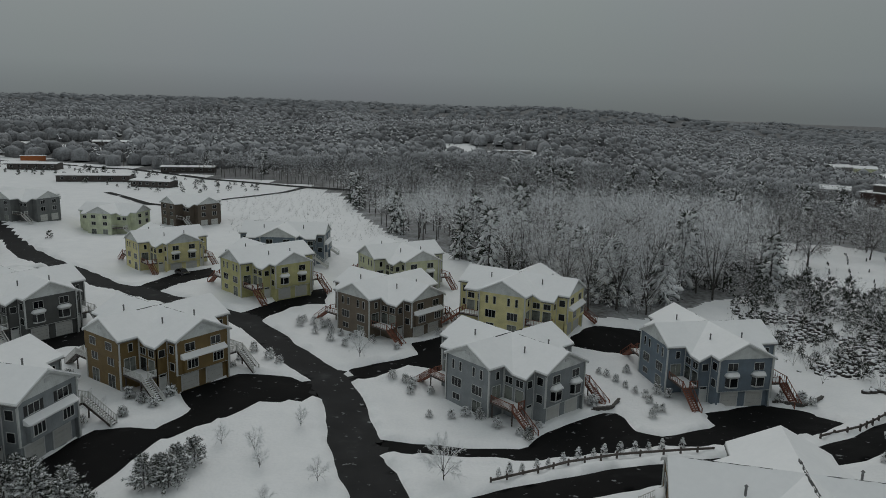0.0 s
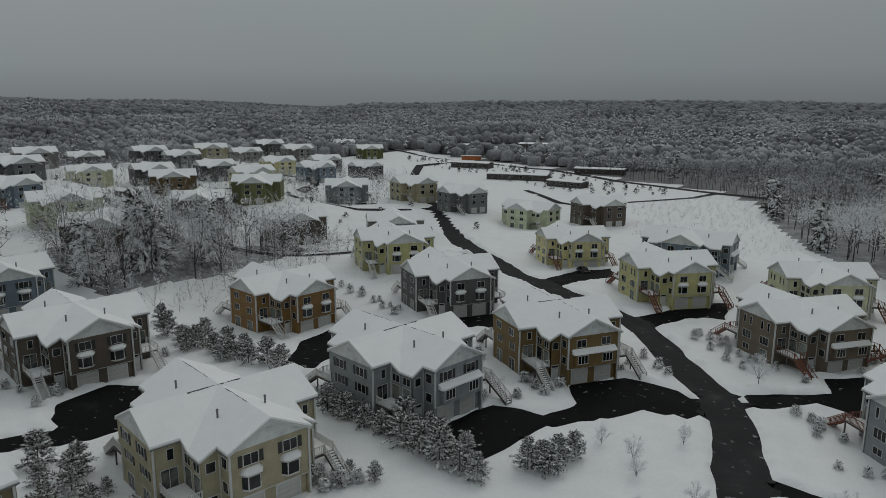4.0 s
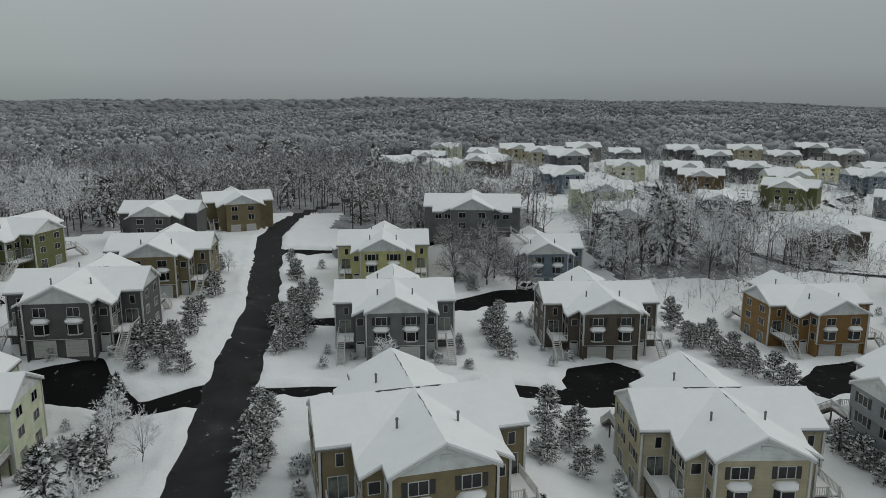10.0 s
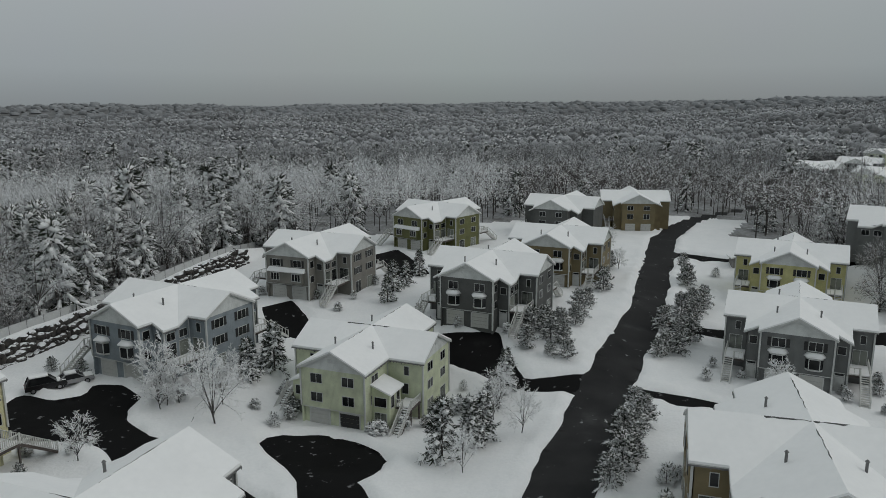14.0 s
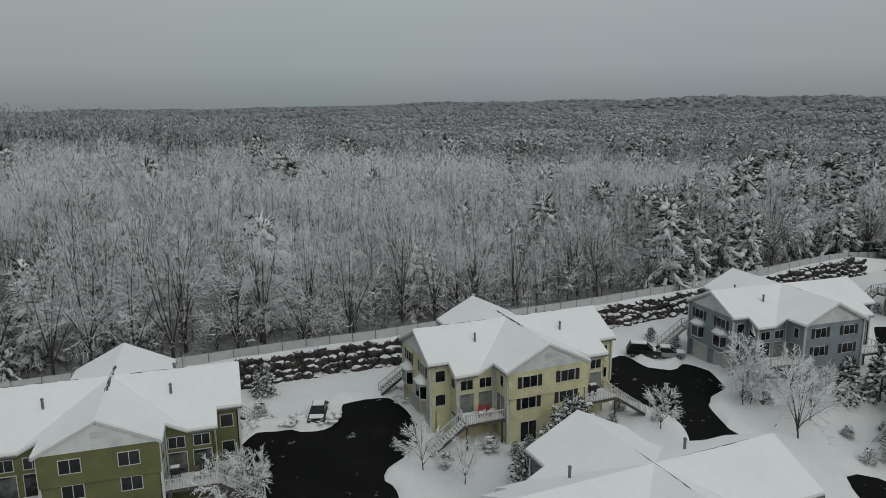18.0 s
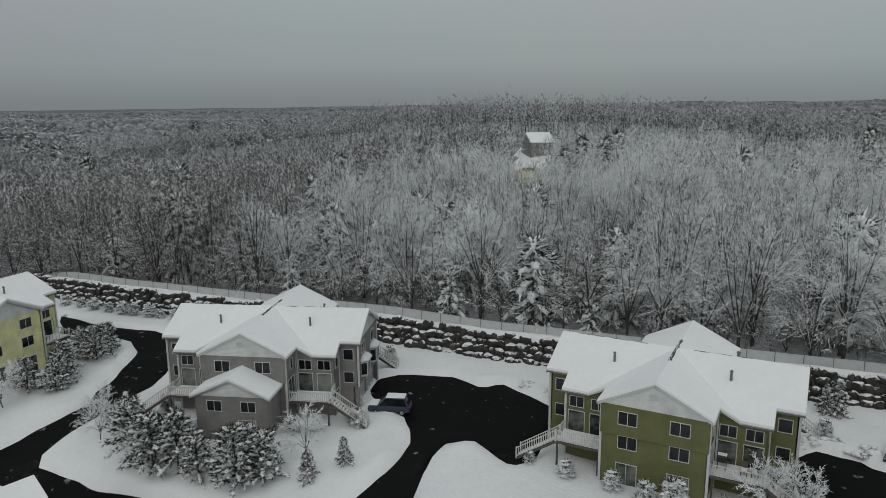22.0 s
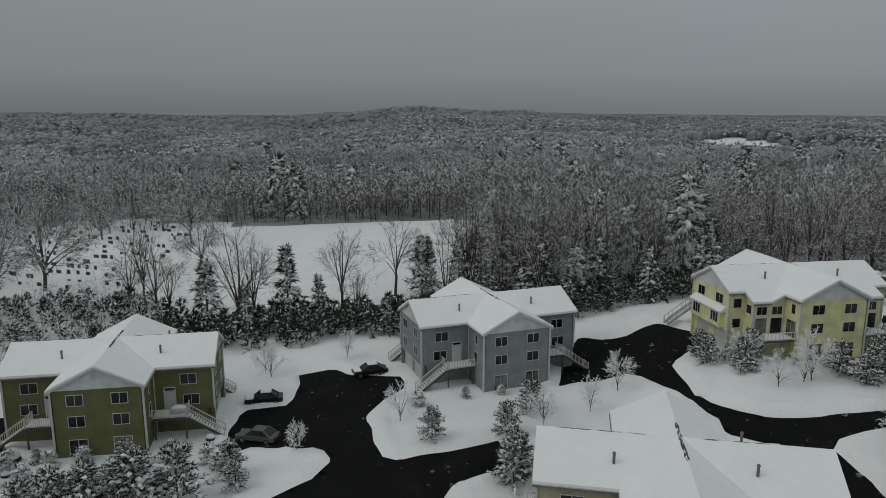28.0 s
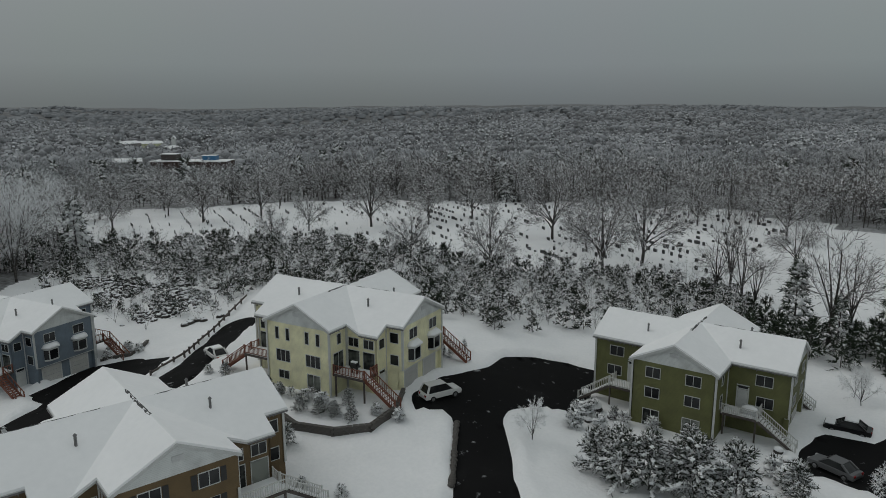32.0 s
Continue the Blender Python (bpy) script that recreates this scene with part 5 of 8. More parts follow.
def finger(s, a, d, length, r, rnd, mi=2):
    """Snow that clings along a bough's end: a soft tapered roll."""
    side = d.cross(Vector((0, 0, 1)))
    side = side.normalized() if side.length > 1e-4 else Vector((1, 0, 0))
    up = side.cross(d)
    k = len(s.v)
    for t, q in ((0.0, 0.7), (0.65, 1.0)):
        g = r * q * rnd.uniform(0.8, 1.2)
        for w in (0.0, 1.57, 3.14, 4.71):
            s.v.append(a + d * length * t + (side * math.cos(w) + up * math.sin(w) * 0.75) * g)
    s.v.append(a + d * length * 1.02 + Vector((0, 0, -0.12 * length)))
    for i in range(4):
        j = (i + 1) % 4
        s.f += [(k + i, k + j, k + 4 + j, k + 4 + i), (k + 4 + i, k + 4 + j, k + 8)]
        s.m += [mi, mi]


def fir(seed, limbs=60, radius=0.52, snow=0.7, stations=6, needles=9, rise=0.45, thin=1.0, long=1.0, full=0.4, droop=1.0):
    """A young pine of unit height: plumes of needles that rise and then sag, with rolls of snow along them."""
    rnd = random.Random(seed)
    s = Shape()
    s.tube(Vector((0, 0, -0.2)), Vector((0, 0, 0.9)), 0.018, 0.006, 5)
    for i in range(limbs):
        t = (i + rnd.random()) / limbs
        w = i * 2.399 + rnd.uniform(-0.5, 0.5)
        reach = radius * (1.02 - t) ** full * min(1.0, 0.78 + 1.8 * t) * rnd.uniform(0.6, 1.15)
        d = Vector((math.cos(w), math.sin(w), rise * rnd.uniform(0.4, 1.5) + 0.75 * t)).normalized()
        a = Vector((0, 0, 0.02 + 0.84 * t))
        sag = droop * rnd.uniform(0.1, 0.5) * (1 - 0.6 * t)
        at = lambda q: a + d * reach * q - Vector((0, 0, sag * reach * q * q))
        s.tube(a, at(0.6), 0.005, 0.003, 3)
        for st in range(stations):
            q = 0.22 + 0.78 * (st + rnd.uniform(0.2, 0.8)) / stations
            p, fd = at(q), (at(q + 0.1) - at(q - 0.1)).normalized()
            for b in range(needles):
                bd = rand_dir(rnd, fd, 0.85)
                s.spray(p, p + bd * rnd.uniform(0.07, 0.135) * long, 0.021 * thin * rnd.uniform(0.7, 1.5), rnd)
            if rnd.random() < snow * (0.35 + 0.75 * q):
                fd2 = rand_dir(rnd, fd, 0.35)
                finger(s, p - fd2 * 0.03 + Vector((0, 0, 0.012)), fd2, rnd.uniform(0.05, 0.11) * long, rnd.uniform(0.018, 0.046) * long ** 0.4, rnd)
    return s.arrays()


def bush(seed, height, limbs=70, radius=0.36, blades=9, snow=0.35, tip=1.0, blade=0.022, flat=0.8):
    """A bushy evergreen: sprays of needles round an oval crown, with pillows of snow on them."""
    rnd = random.Random(seed)
    s = Shape()
    s.tube(Vector((0, 0, -0.3)), Vector((0, 0, height * 0.85)), 0.022, 0.008, 5)
    for i in range(limbs):
        t = (i + rnd.random()) / limbs
        w = i * 2.399 + rnd.uniform(-0.4, 0.4)
        prof = radius * (1 - t * tip) ** 0.7 * min(1.0, 0.6 + 2.2 * t) * rnd.uniform(0.75, 1.12)
        z = height * (0.06 + 0.88 * t)
        d = Vector((math.cos(w), math.sin(w), 0.25 + 0.5 * t)).normalized()
        a = Vector((0, 0, z - 0.08))
        e = a + d * prof
        s.tube(a, e, 0.006, 0.003, 3)
        for b in range(blades):
            q = a.lerp(e, rnd.uniform(0.45, 1.0))
            bd = rand_dir(rnd, d, 0.75)
            bd.z -= 0.1
            s.ribbon(q, q + bd * radius * rnd.uniform(0.28, 0.5), blade * rnd.uniform(0.8, 1.6))
        if rnd.random() < snow:
            lump(s, a.lerp(e, rnd.uniform(0.55, 0.95)) + Vector((0, 0, 0.012)), 0.05 * rnd.uniform(0.5, 1.2) * flat, rnd)
    return s.arrays()


def dome(seed, height, spread, n=70, blade=0.16, share=0.5):
    """A tree in the middle distance: a trunk, a few limbs, and a fan of branch ends that spread from the fork."""
    rnd = random.Random(seed)
    s = Shape()
    fork = Vector((0, 0, height * 0.3))
    s.tube(Vector((0, 0, -0.5)), fork, height * 0.012, height * 0.009, 3)
    lobes = []
    for i in range(8):
        w, e = i * 2.399 + rnd.uniform(-0.4, 0.4), rnd.uniform(0.15, 1.45)
        lobes.append(Vector((math.cos(w) * math.cos(e) * spread, math.sin(w) * math.cos(e) * spread, height * (0.18 + 0.46 * math.sin(e)))) * rnd.uniform(0.75, 1.05))
        if i < 4:
            s.spray(fork, fork + lobes[-1] * 0.8, height * 0.012, rnd, 0)
    for i in range(n):
        v = lobes[i % 8]
        k = rnd.uniform(0.45, 1.0)
        c = fork + v * k + Vector((rnd.gauss(0, 1), rnd.gauss(0, 1), rnd.gauss(0, 0.8))) * spread * 0.20 * k
        td = rand_dir(rnd, v.normalized(), 1.3)
        lift = max(0.0, min(1.0, (c.z / height - 0.25) / 0.6))
        # fewer snowy twigs low down, which also darkens the underside like shade
        s.spray(c, c + td * height * rnd.uniform(0.07, 0.14), blade * rnd.uniform(0.6, 1.5), rnd, 2 if rnd.random() < snow_share(td, lift, share) * (0.45 + 0.8 * lift) else 1)
    return s.arrays()


def mound(seed, height, sides=5, tufts=4, wide=1.0):
    """A crown of the far woods: a ragged dome with a few branch ends standing out of it."""
    rnd = random.Random(seed)
    s = Shape()
    for z, q in ((0.05, 0.52), (0.58, 0.44)):
        for i in range(sides):
            w = 2 * math.pi * (i + rnd.uniform(-0.3, 0.3)) / sides
            g = wide * height * q * rnd.uniform(0.7, 1.2)
            s.v.append(Vector((math.cos(w) * g, math.sin(w) * g, height * (z + rnd.uniform(-0.09, 0.09)))))
    s.v.append(Vector((rnd.uniform(-0.1, 0.1) * height, rnd.uniform(-0.1, 0.1) * height, height * rnd.uniform(0.72, 0.86))))
    for i in range(sides):
        j = (i + 1) % sides
        s.f += [(i, j, sides + j, sides + i), (sides + i, sides + j, 2 * sides)]
        s.m += [1, 1]
    for i in range(tufts):
        w, e = rnd.uniform(0, 6.3), rnd.uniform(0.3, 1.5)
        d = Vector((math.cos(w) * math.cos(e), math.sin(w) * math.cos(e), math.sin(e)))
        c = Vector((d.x * 0.28, d.y * 0.28, 0.45 + 0.4 * d.z)) * height
        s.spray(c, c + rand_dir(rnd, d, 0.5) * height * rnd.uniform(0.15, 0.25), height * 0.06, rnd)
    return s.arrays()


def spire(seed, height, n=11):
    """A conifer of the far woods: a ragged cone of drooping boughs."""
    rnd = random.Random(seed)
    s = Shape()
    for i in range(n):
        t, w = (i + rnd.random()) / n, i * 2.4 + rnd.random()
        d = Vector((math.cos(w), math.sin(w), -0.5))
        a = Vector((0, 0, height * (0.3 + 0.75 * t)))
        s.ribbon(a + d * height * 0.26 * (1.1 - t) + Vector((0, 0, height * 0.02)), a + d * height * 0.02, height * 0.26 * (1.1 - t), 0)
        s.ribbon(a + d * height * 0.20 * (1.1 - t), a + Vector((0, 0, height * 0.05)), height * 0.10 * (1.1 - t), 1)
    return s.arrays()


def plant_mesh(arrays, mats, pick=None):
    v, f, m = arrays
    if pick is not None:
        f = [q for q, k in zip(f, m) if k == pick]
        used = sorted({i for q in f for i in q})
        at = {o: i for i, o in enumerate(used)}
        v, f, m = v[used], [tuple(at[i] for i in q) for q in f], np.zeros(len(f), int)
    me = bpy.data.meshes.new("plant")
    me.from_pydata([tuple(p) for p in v], [], f)
    for x in mats:
        me.materials.append(x)
    me.polygons.foreach_set("material_index", m.astype(np.int32))
    return me


def woods(name, kinds, spots, scales, mats, label, seed, soft=False):
    """Many plants of a few kinds joined into one mesh: a stretch of woodland."""
    rng = np.random.default_rng(seed)
    pick, turn = rng.integers(0, len(kinds), len(spots)), rng.uniform(0, 2 * np.pi, len(spots))
    V, L, S, M, base = [], [], [], [], 0
    for k, (v, f, m) in enumerate(kinds):
        at = np.where(pick == k)[0]
        if not len(at):
            continue
        c, s = np.cos(turn[at])[:, None], np.sin(turn[at])[:, None]
        sc = scales[at][:, None]
        x = (v[None, :, 0] * c - v[None, :, 1] * s) * sc + spots[at, 0][:, None]
        y = (v[None, :, 0] * s + v[None, :, 1] * c) * sc + spots[at, 1][:, None]
        z = v[None, :, 2] * sc * rng.uniform(0.85, 1.2, len(at))[:, None] + spots[at, 2][:, None]
        V.append(np.stack([x, y, z], -1).reshape(-1, 3))
        flat = np.array([i for q in f for i in q])
        size = np.array([len(q) for q in f])
        off = base + np.arange(len(at)) * len(v)
        L.append((flat[None, :] + off[:, None]).ravel())
        S.append(np.tile(size, len(at)))
        M.append(np.tile(m, len(at)))
        base += len(at) * len(v)
    V, L, S, M = np.concatenate(V), np.concatenate(L), np.concatenate(S), np.concatenate(M)
    me = bpy.data.meshes.new(name)
    me.vertices.add(len(V))
    me.vertices.foreach_set("co", V.ravel())
    me.loops.add(len(L))
    me.loops.foreach_set("vertex_index", L.astype(np.int32))
    me.polygons.add(len(S))
    me.polygons.foreach_set("loop_start", (np.cumsum(S) - S).astype(np.int32))
    for x in mats:
        me.materials.append(x)
    me.polygons.foreach_set("material_index", M.astype(np.int32))
    me.update(calc_edges=True)
    if soft:
        me.polygons.foreach_set("use_smooth", [True] * len(S))
    return thing(name, label, "woods", kind="stuff", data=me)


def inside(x, y, poly):
    res = np.zeros(x.shape, bool)
    for (ax, ay), (bx, by) in zip(poly, poly[1:] + poly[:1]):
        if ay != by:
            res ^= ((ay > y) != (by > y)) & (x < (bx - ax) * (y - ay) / (by - ay) + ax)
    return res


# open ground: the estate, the burial ground, the field
OPEN = [[(-150, -70), (-130, -85.5), (-104, -84.5), (-60, -85.5), (-34, -84.5), (-15, -85.5), (-5, -88), (14, -91), (37, -92.5), (75, -92.5), (108, -97), (112, -60), (108, -42), (112, -14), (128, -28), (205, -46),
         (206, 8), (215, 38), (232, 62), (190, 128), (167, 180), (124, 224), (94, 226), (90, 200), (86, 160), (60, 150), (41, 134), (30, 132), (12, 180), (-15, 222), (-31, 268),
         (-48, 330), (-72, 366), (-130, 392), (-195, 438), (-260, 455), (-330, 470), (-330, 420), (-320, 380), (-360, 300), (-410, 150), (-400, 85), (-330, 58), (-285, 66), (-230, 58), (-215, 30),
         (-226, 8), (-212, -14), (-190, -42), (-165, -62)],
        [(0, 560), (80, 560), (100, 600), (0, 660)], [(560, -440), (700, -440), (720, -370), (580, -360)], [(205, 320), (260, 320), (290, 370), (290, 400), (230, 410)], [(355, 560), (385, 570), (395, 605), (365, 610)], [(375, 670), (410, 670), (405, 710), (380, 710)], [(405, 680), (435, 680), (435, 720), (410, 720)], [(215, 395), (245, 395), (255, 425), (225, 430)], [(28, -145), (32, -145), (50, -206), (58, -256), (61, -274), (46, -276), (44, -250)], [(-330, 500), (-245, 520), (-240, 575), (-330, 560)]]
WOODED = [[(-168, 88), (-148, 80), (-128, 78), (-124, 104), (-134, 146), (-150, 146), (-162, 124)], [(-158, 46), (-160, 76), (-205, 88), (-240, 64), (-232, 36), (-190, 24)]]


def wooded(x, y):
    w = np.ones(x.shape, bool)
    for p in OPEN:
        w &= ~inside(x, y, p)
    for p in WOODED:
        w |= inside(x, y, p)
    return w


def scatter(r0, r1, step, seed, keep=1.0):
    """Uneven spots in the woods between two distances from the estate's middle."""
    rng = np.random.default_rng(seed)
    g = np.arange(-r1, r1, step)
    x, y = np.meshgrid(g, g)
    x, y = x.ravel() + rng.uniform(-0.5, 0.5, x.size) * step, y.ravel() + rng.uniform(-0.5, 0.5, x.size) * step
    r = np.hypot(x, y)
    ok = (r > r0) & (r <= r1) & (rng.random(x.size) < keep)
    x, y = x[ok], y[ok]
    ok = wooded(x, y)
    x, y = x[ok], y[ok]
    return np.stack([x, y, land(x, y)], -1)


def area_spots(poly, step, seed):
    rng = np.random.default_rng(seed)
    xs, ys = [p[0] for p in poly], [p[1] for p in poly]
    x, y = np.meshgrid(np.arange(min(xs), max(xs), step), np.arange(min(ys), max(ys), step))
    x, y = x.ravel() + rng.uniform(-0.45, 0.45, x.size) * step, y.ravel() + rng.uniform(-0.45, 0.45, x.size) * step
    ok = inside(x, y, poly)
    return np.stack([x[ok], y[ok], land(x[ok], y[ok])], -1)


def sizes(spots, seed, lo=0.75, hi=1.25):
    return np.random.default_rng(seed).uniform(lo, hi, len(spots))


BIG = [vase_tree(10 + i, 16.5, 6.4, 7 + i % 3, 7, 6, 3, 0.14 + 0.06 * (i % 3), 0.082, 0.0145, (1.15, 0.7, 1.25, 0.85, 1.3, 0.5, 1.0)[i]) for i in range(7)]
BIG_DRY = [vase_tree(10 + i, 16.5, 6.0, 7 + i % 3, 7, 5, 3, 0.14 + 0.06 * (i % 3), 0.075, 0.0145, 0.36) for i in range(5)]


def grown(arrays, k):
    """A plant of unit height at its true size."""
    v, f, m = arrays
    return v * k, f, m


FINE_CONIFER = [grown(fir(240 + i, 38, 0.29, 1.25, 4, 6, 0.0, 1.2, 1.25, 0.62, 2.4), 15.5) for i in range(5)]
LONE_CONIFER = [grown(fir(246 + i, 30, 0.25, 0.75, 3, 6, 0.0, 1.6, 1.5, 0.62, 2.2), 15.0) for i in range(4)]
FAR_CONIFER = [grown(fir(252 + i, 20, 0.25, 0.6, 2, 5, 0.0, 2.2, 2.0, 0.62, 2.2), 15.0) for i in range(4)]
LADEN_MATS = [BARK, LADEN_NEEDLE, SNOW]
FAR = [dome(60 + i, 14.0, 6.0, 54, 0.25, (1.0, 0.55, 0.85, 0.4)[i % 4]) for i in range(8)]
DEEP = [dome(50 + i, 15.0, 6.4, 140, 0.17, (1.4, 0.9, 1.25, 0.6)[i % 4]) for i in range(8)]
DEEP_DRY = [dome(50 + i, 15.0, 6.0, 130, 0.17, 0.4) for i in range(6)]
FARTHER = [mound(80 + i, 11.0, 5, 5, 1.1) for i in range(9)]
SPIRES = [spire(90 + i, 15.0) for i in range(4)]
BRUSH = [vase_tree(30 + i, 5.0, 2.3, 5, 4, 3, 2, 0.08, 0.085, 0.008, 0.9, False) for i in range(5)]
DRY_BRUSH = [vase_tree(30 + i, 5.0, 2.3, 5, 4, 3, 2, 0.08, 0.08, 0.008, 0.45, False) for i in range(4)]
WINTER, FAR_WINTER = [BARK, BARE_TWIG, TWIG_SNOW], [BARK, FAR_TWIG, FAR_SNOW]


def stand(spots, seed, share, scale=45.0):
    """Which of the trees are conifers: they grow in loose clumps."""
    clump = value_noise(spots[:, 0], spots[:, 1], scale, seed)
    return np.random.default_rng(seed).random(len(spots)) < share * 2.2 * clump ** 1.6


def canopy(spots, seed, lo, hi):
    """Tree sizes that swell and sink over the wood."""
    swell = value_noise(spots[:, 0], spots[:, 1], 32.0, seed)
    return lo + (hi - lo) * (0.55 * swell + 0.45 * np.random.default_rng(seed).random(len(spots)))


near_spots = scatter(60, 175, 5.5, 1)
east_side = (near_spots[:, 0] > 66) & (near_spots[:, 1] < 0)
split = stand(near_spots, 3, 0.14)
south, east = near_spots[~split & ~east_side], near_spots[~split & east_side]
woods("near_woods", BIG, south, canopy(south, 4, 0.62, 1.22), WINTER, "leafless snow-covered broad-leaved trees at the wood's edge", 5)
woods("dark_woods", BIG_DRY, east, canopy(east, 4, 0.62, 1.12), WINTER, "dark leafless oaks with little snow on them", 5)
dark_clump = area_spots([(-152, -84), (-112, -88), (-100, -104), (-140, -122), (-165, -100)], 7.5, 96)
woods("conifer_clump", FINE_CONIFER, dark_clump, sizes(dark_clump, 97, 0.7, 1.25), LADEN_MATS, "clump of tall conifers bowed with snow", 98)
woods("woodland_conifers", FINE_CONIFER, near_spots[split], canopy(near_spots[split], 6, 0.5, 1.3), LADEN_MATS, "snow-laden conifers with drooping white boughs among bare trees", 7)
line_x, line_y = [p[0] for p in ROCK_LINE[::-1]], [p[1] for p in ROCK_LINE[::-1]]
front = np.array([(x, float(np.interp(x, line_x, line_y)) - 9 - d) for x in np.arange(-128, 106, 2.6) for d in (0, 4.5, 9.5, 15, 22)])
front = front + np.random.default_rng(24).uniform(-1.6, 1.6, front.shape)
front = np.concatenate([front, land(front[:, 0], front[:, 1])[:, None]], 1)
fir_row = np.random.default_rng(25).random(len(front)) < 0.10
woods("fence_brush", [vase_tree(250 + i, 8.0, 3.0, 6, 5, 4, 2, 0.06, 0.06, 0.011, 0.7, False) for i in range(5)], front[~fir_row], sizes(front[~fir_row], 26, 0.45, 1.25), WINTER, "snow-covered young trees crowding behind the fence", 27)
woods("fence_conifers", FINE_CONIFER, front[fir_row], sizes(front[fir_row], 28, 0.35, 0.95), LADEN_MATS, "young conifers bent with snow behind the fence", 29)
low_spots = scatter(60, 150, 5.0, 21)
east_low = scatter(100, 250, 5.6, 38)
east_low = east_low[(east_low[:, 0] > 70) & (np.degrees(np.arctan2(east_low[:, 1], east_low[:, 0])) > -62)]
woods("edge_brush", DRY_BRUSH, east_low, sizes(east_low, 39, 0.8, 1.8), WINTER, "tangled brush along the edge of the field and burial ground", 40)
rim_y, rim_x = [-50, -20, 20, 45, 73, 130, 190], [209, 225, 225, 209, 206, 202, 178]
rim = np.array([(float(np.interp(y, rim_y, rim_x)) + d, y) for y in np.arange(-55, 190, 3.4) for d in (-4, 0, 5, 10)])
rim = rim + np.random.default_rng(101).uniform(-1.7, 1.7, rim.shape)
rim = np.concatenate([rim, land(rim[:, 0], rim[:, 1])[:, None]], 1)
woods("field_brush", [vase_tree(270 + i, 8.0, 3.0, 6, 5, 4, 2, 0.05, 0.06, 0.011, 0.3, False) for i in range(4)], rim, sizes(rim, 102, 0.6, 1.5), WINTER, "dense dark young trees behind the open field", 103)
woods("undergrowth", BRUSH, low_spots, sizes(low_spots, 22, 0.7, 1.7), WINTER, "snowy saplings and brush under the trees", 23)
next_spots = scatter(175, 265, 5.8, 2)
split = stand(next_spots, 34, 0.04)
white_side = ((next_spots[:, 1] < -40) & (next_spots[:, 0] < 60)) | ((next_spots[:, 1] > 120) & (next_spots[:, 0] < 110))
for label, part_of, kinds in (("snow-covered leafless trees deeper in the wood", ~split & white_side, DEEP), ("leafless trees with a little snow deeper in the wood", ~split & ~white_side, DEEP_DRY)):
    woods("inner_woods", kinds, next_spots[part_of], canopy(next_spots[part_of], 17, 0.65, 1.2), WINTER, label, 18)
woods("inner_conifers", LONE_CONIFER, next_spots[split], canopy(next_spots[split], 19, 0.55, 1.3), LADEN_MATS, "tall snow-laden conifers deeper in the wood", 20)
mid_spots = scatter(265, 460, 6.8, 8)
split = stand(mid_spots, 31, 0.06, 60.0) & ~((mid_spots[:, 1] < -200) & (abs(mid_spots[:, 0] - 60) < 150))
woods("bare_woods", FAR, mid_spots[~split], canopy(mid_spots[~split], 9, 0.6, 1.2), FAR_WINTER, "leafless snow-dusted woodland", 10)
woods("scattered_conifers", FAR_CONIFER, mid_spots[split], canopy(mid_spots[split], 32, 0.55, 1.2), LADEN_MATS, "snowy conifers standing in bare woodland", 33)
far_spots = scatter(460, 1250, 11.5, 11)
split = stand(far_spots, 35, 0.20, 90.0)
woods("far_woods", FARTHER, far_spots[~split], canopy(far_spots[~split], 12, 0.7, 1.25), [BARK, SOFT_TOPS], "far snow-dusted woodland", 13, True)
woods("far_conifers", SPIRES, far_spots[split], canopy(far_spots[split], 36, 0.8, 1.3), [PINE_GREEN, FAR_SNOW], "dark far conifers among the bare woods", 37)
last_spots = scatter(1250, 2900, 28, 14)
woods("farthest_woods", [mound(85 + i, 6.5, 5, 1, 2.0) for i in range(6)], last_spots, sizes(last_spots, 15, 0.9, 1.7), [BARK, HAZY_TOPS], "woodland on the far hills, paled by haze in its colour", 16, True)
# the ground under the woods, its colour darkened for the trees' shade
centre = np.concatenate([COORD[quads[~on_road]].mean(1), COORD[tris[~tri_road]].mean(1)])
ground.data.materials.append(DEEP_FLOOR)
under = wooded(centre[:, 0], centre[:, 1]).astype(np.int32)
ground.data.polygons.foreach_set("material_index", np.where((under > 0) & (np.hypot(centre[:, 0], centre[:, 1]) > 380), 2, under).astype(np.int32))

PLANTS = {"shrub": [bush(100 + i, 0.95, 44, 0.55, 8, 0.5, 0.75, 0.05, 2.0) for i in range(3)], "round": [bush(110 + i, 0.9, 80, 0.55, 8, 0.62, 0.6, 0.06, 2.6) for i in range(2)],
          "pine": [fir(120 + i, 60, 0.54, 0.95) for i in range(6)], "cone": [bush(130 + i, 1.0, 40, 0.30, 7, 0.55, 1.0, 0.05, 1.6) for i in range(2)],
          "conifer": [fir(140 + i, 50, 0.31, 0.85, 5, 8, 0.1, 1.0, 1.0, 0.7) for i in range(4)], "bare": [vase_tree(150 + i, 1.0, 0.40, 9, 7, 6, 3, 0.14, 0.015, 0.013, 1.45) for i in range(5)]}
LABELS = {"shrub": "low evergreen shrub weighed down with snow", "round": "rounded bush under a cap of snow", "pine": "bushy young pine with snow-laden boughs",
          "cone": "small clipped cone-shaped evergreen dusted with snow", "conifer": "slender spruce with snow on its boughs", "bare": "small leafless tree with snow along its twigs"}
PLANT_MESH = {k: [(plant_mesh(a, [BARK], 0), plant_mesh(a, [BARE_TWIG if k == "bare" else NEEDLE], 1), plant_mesh(a, [SNOW], 2) if 2 in a[2] else None) for a in v] for k, v in PLANTS.items()}
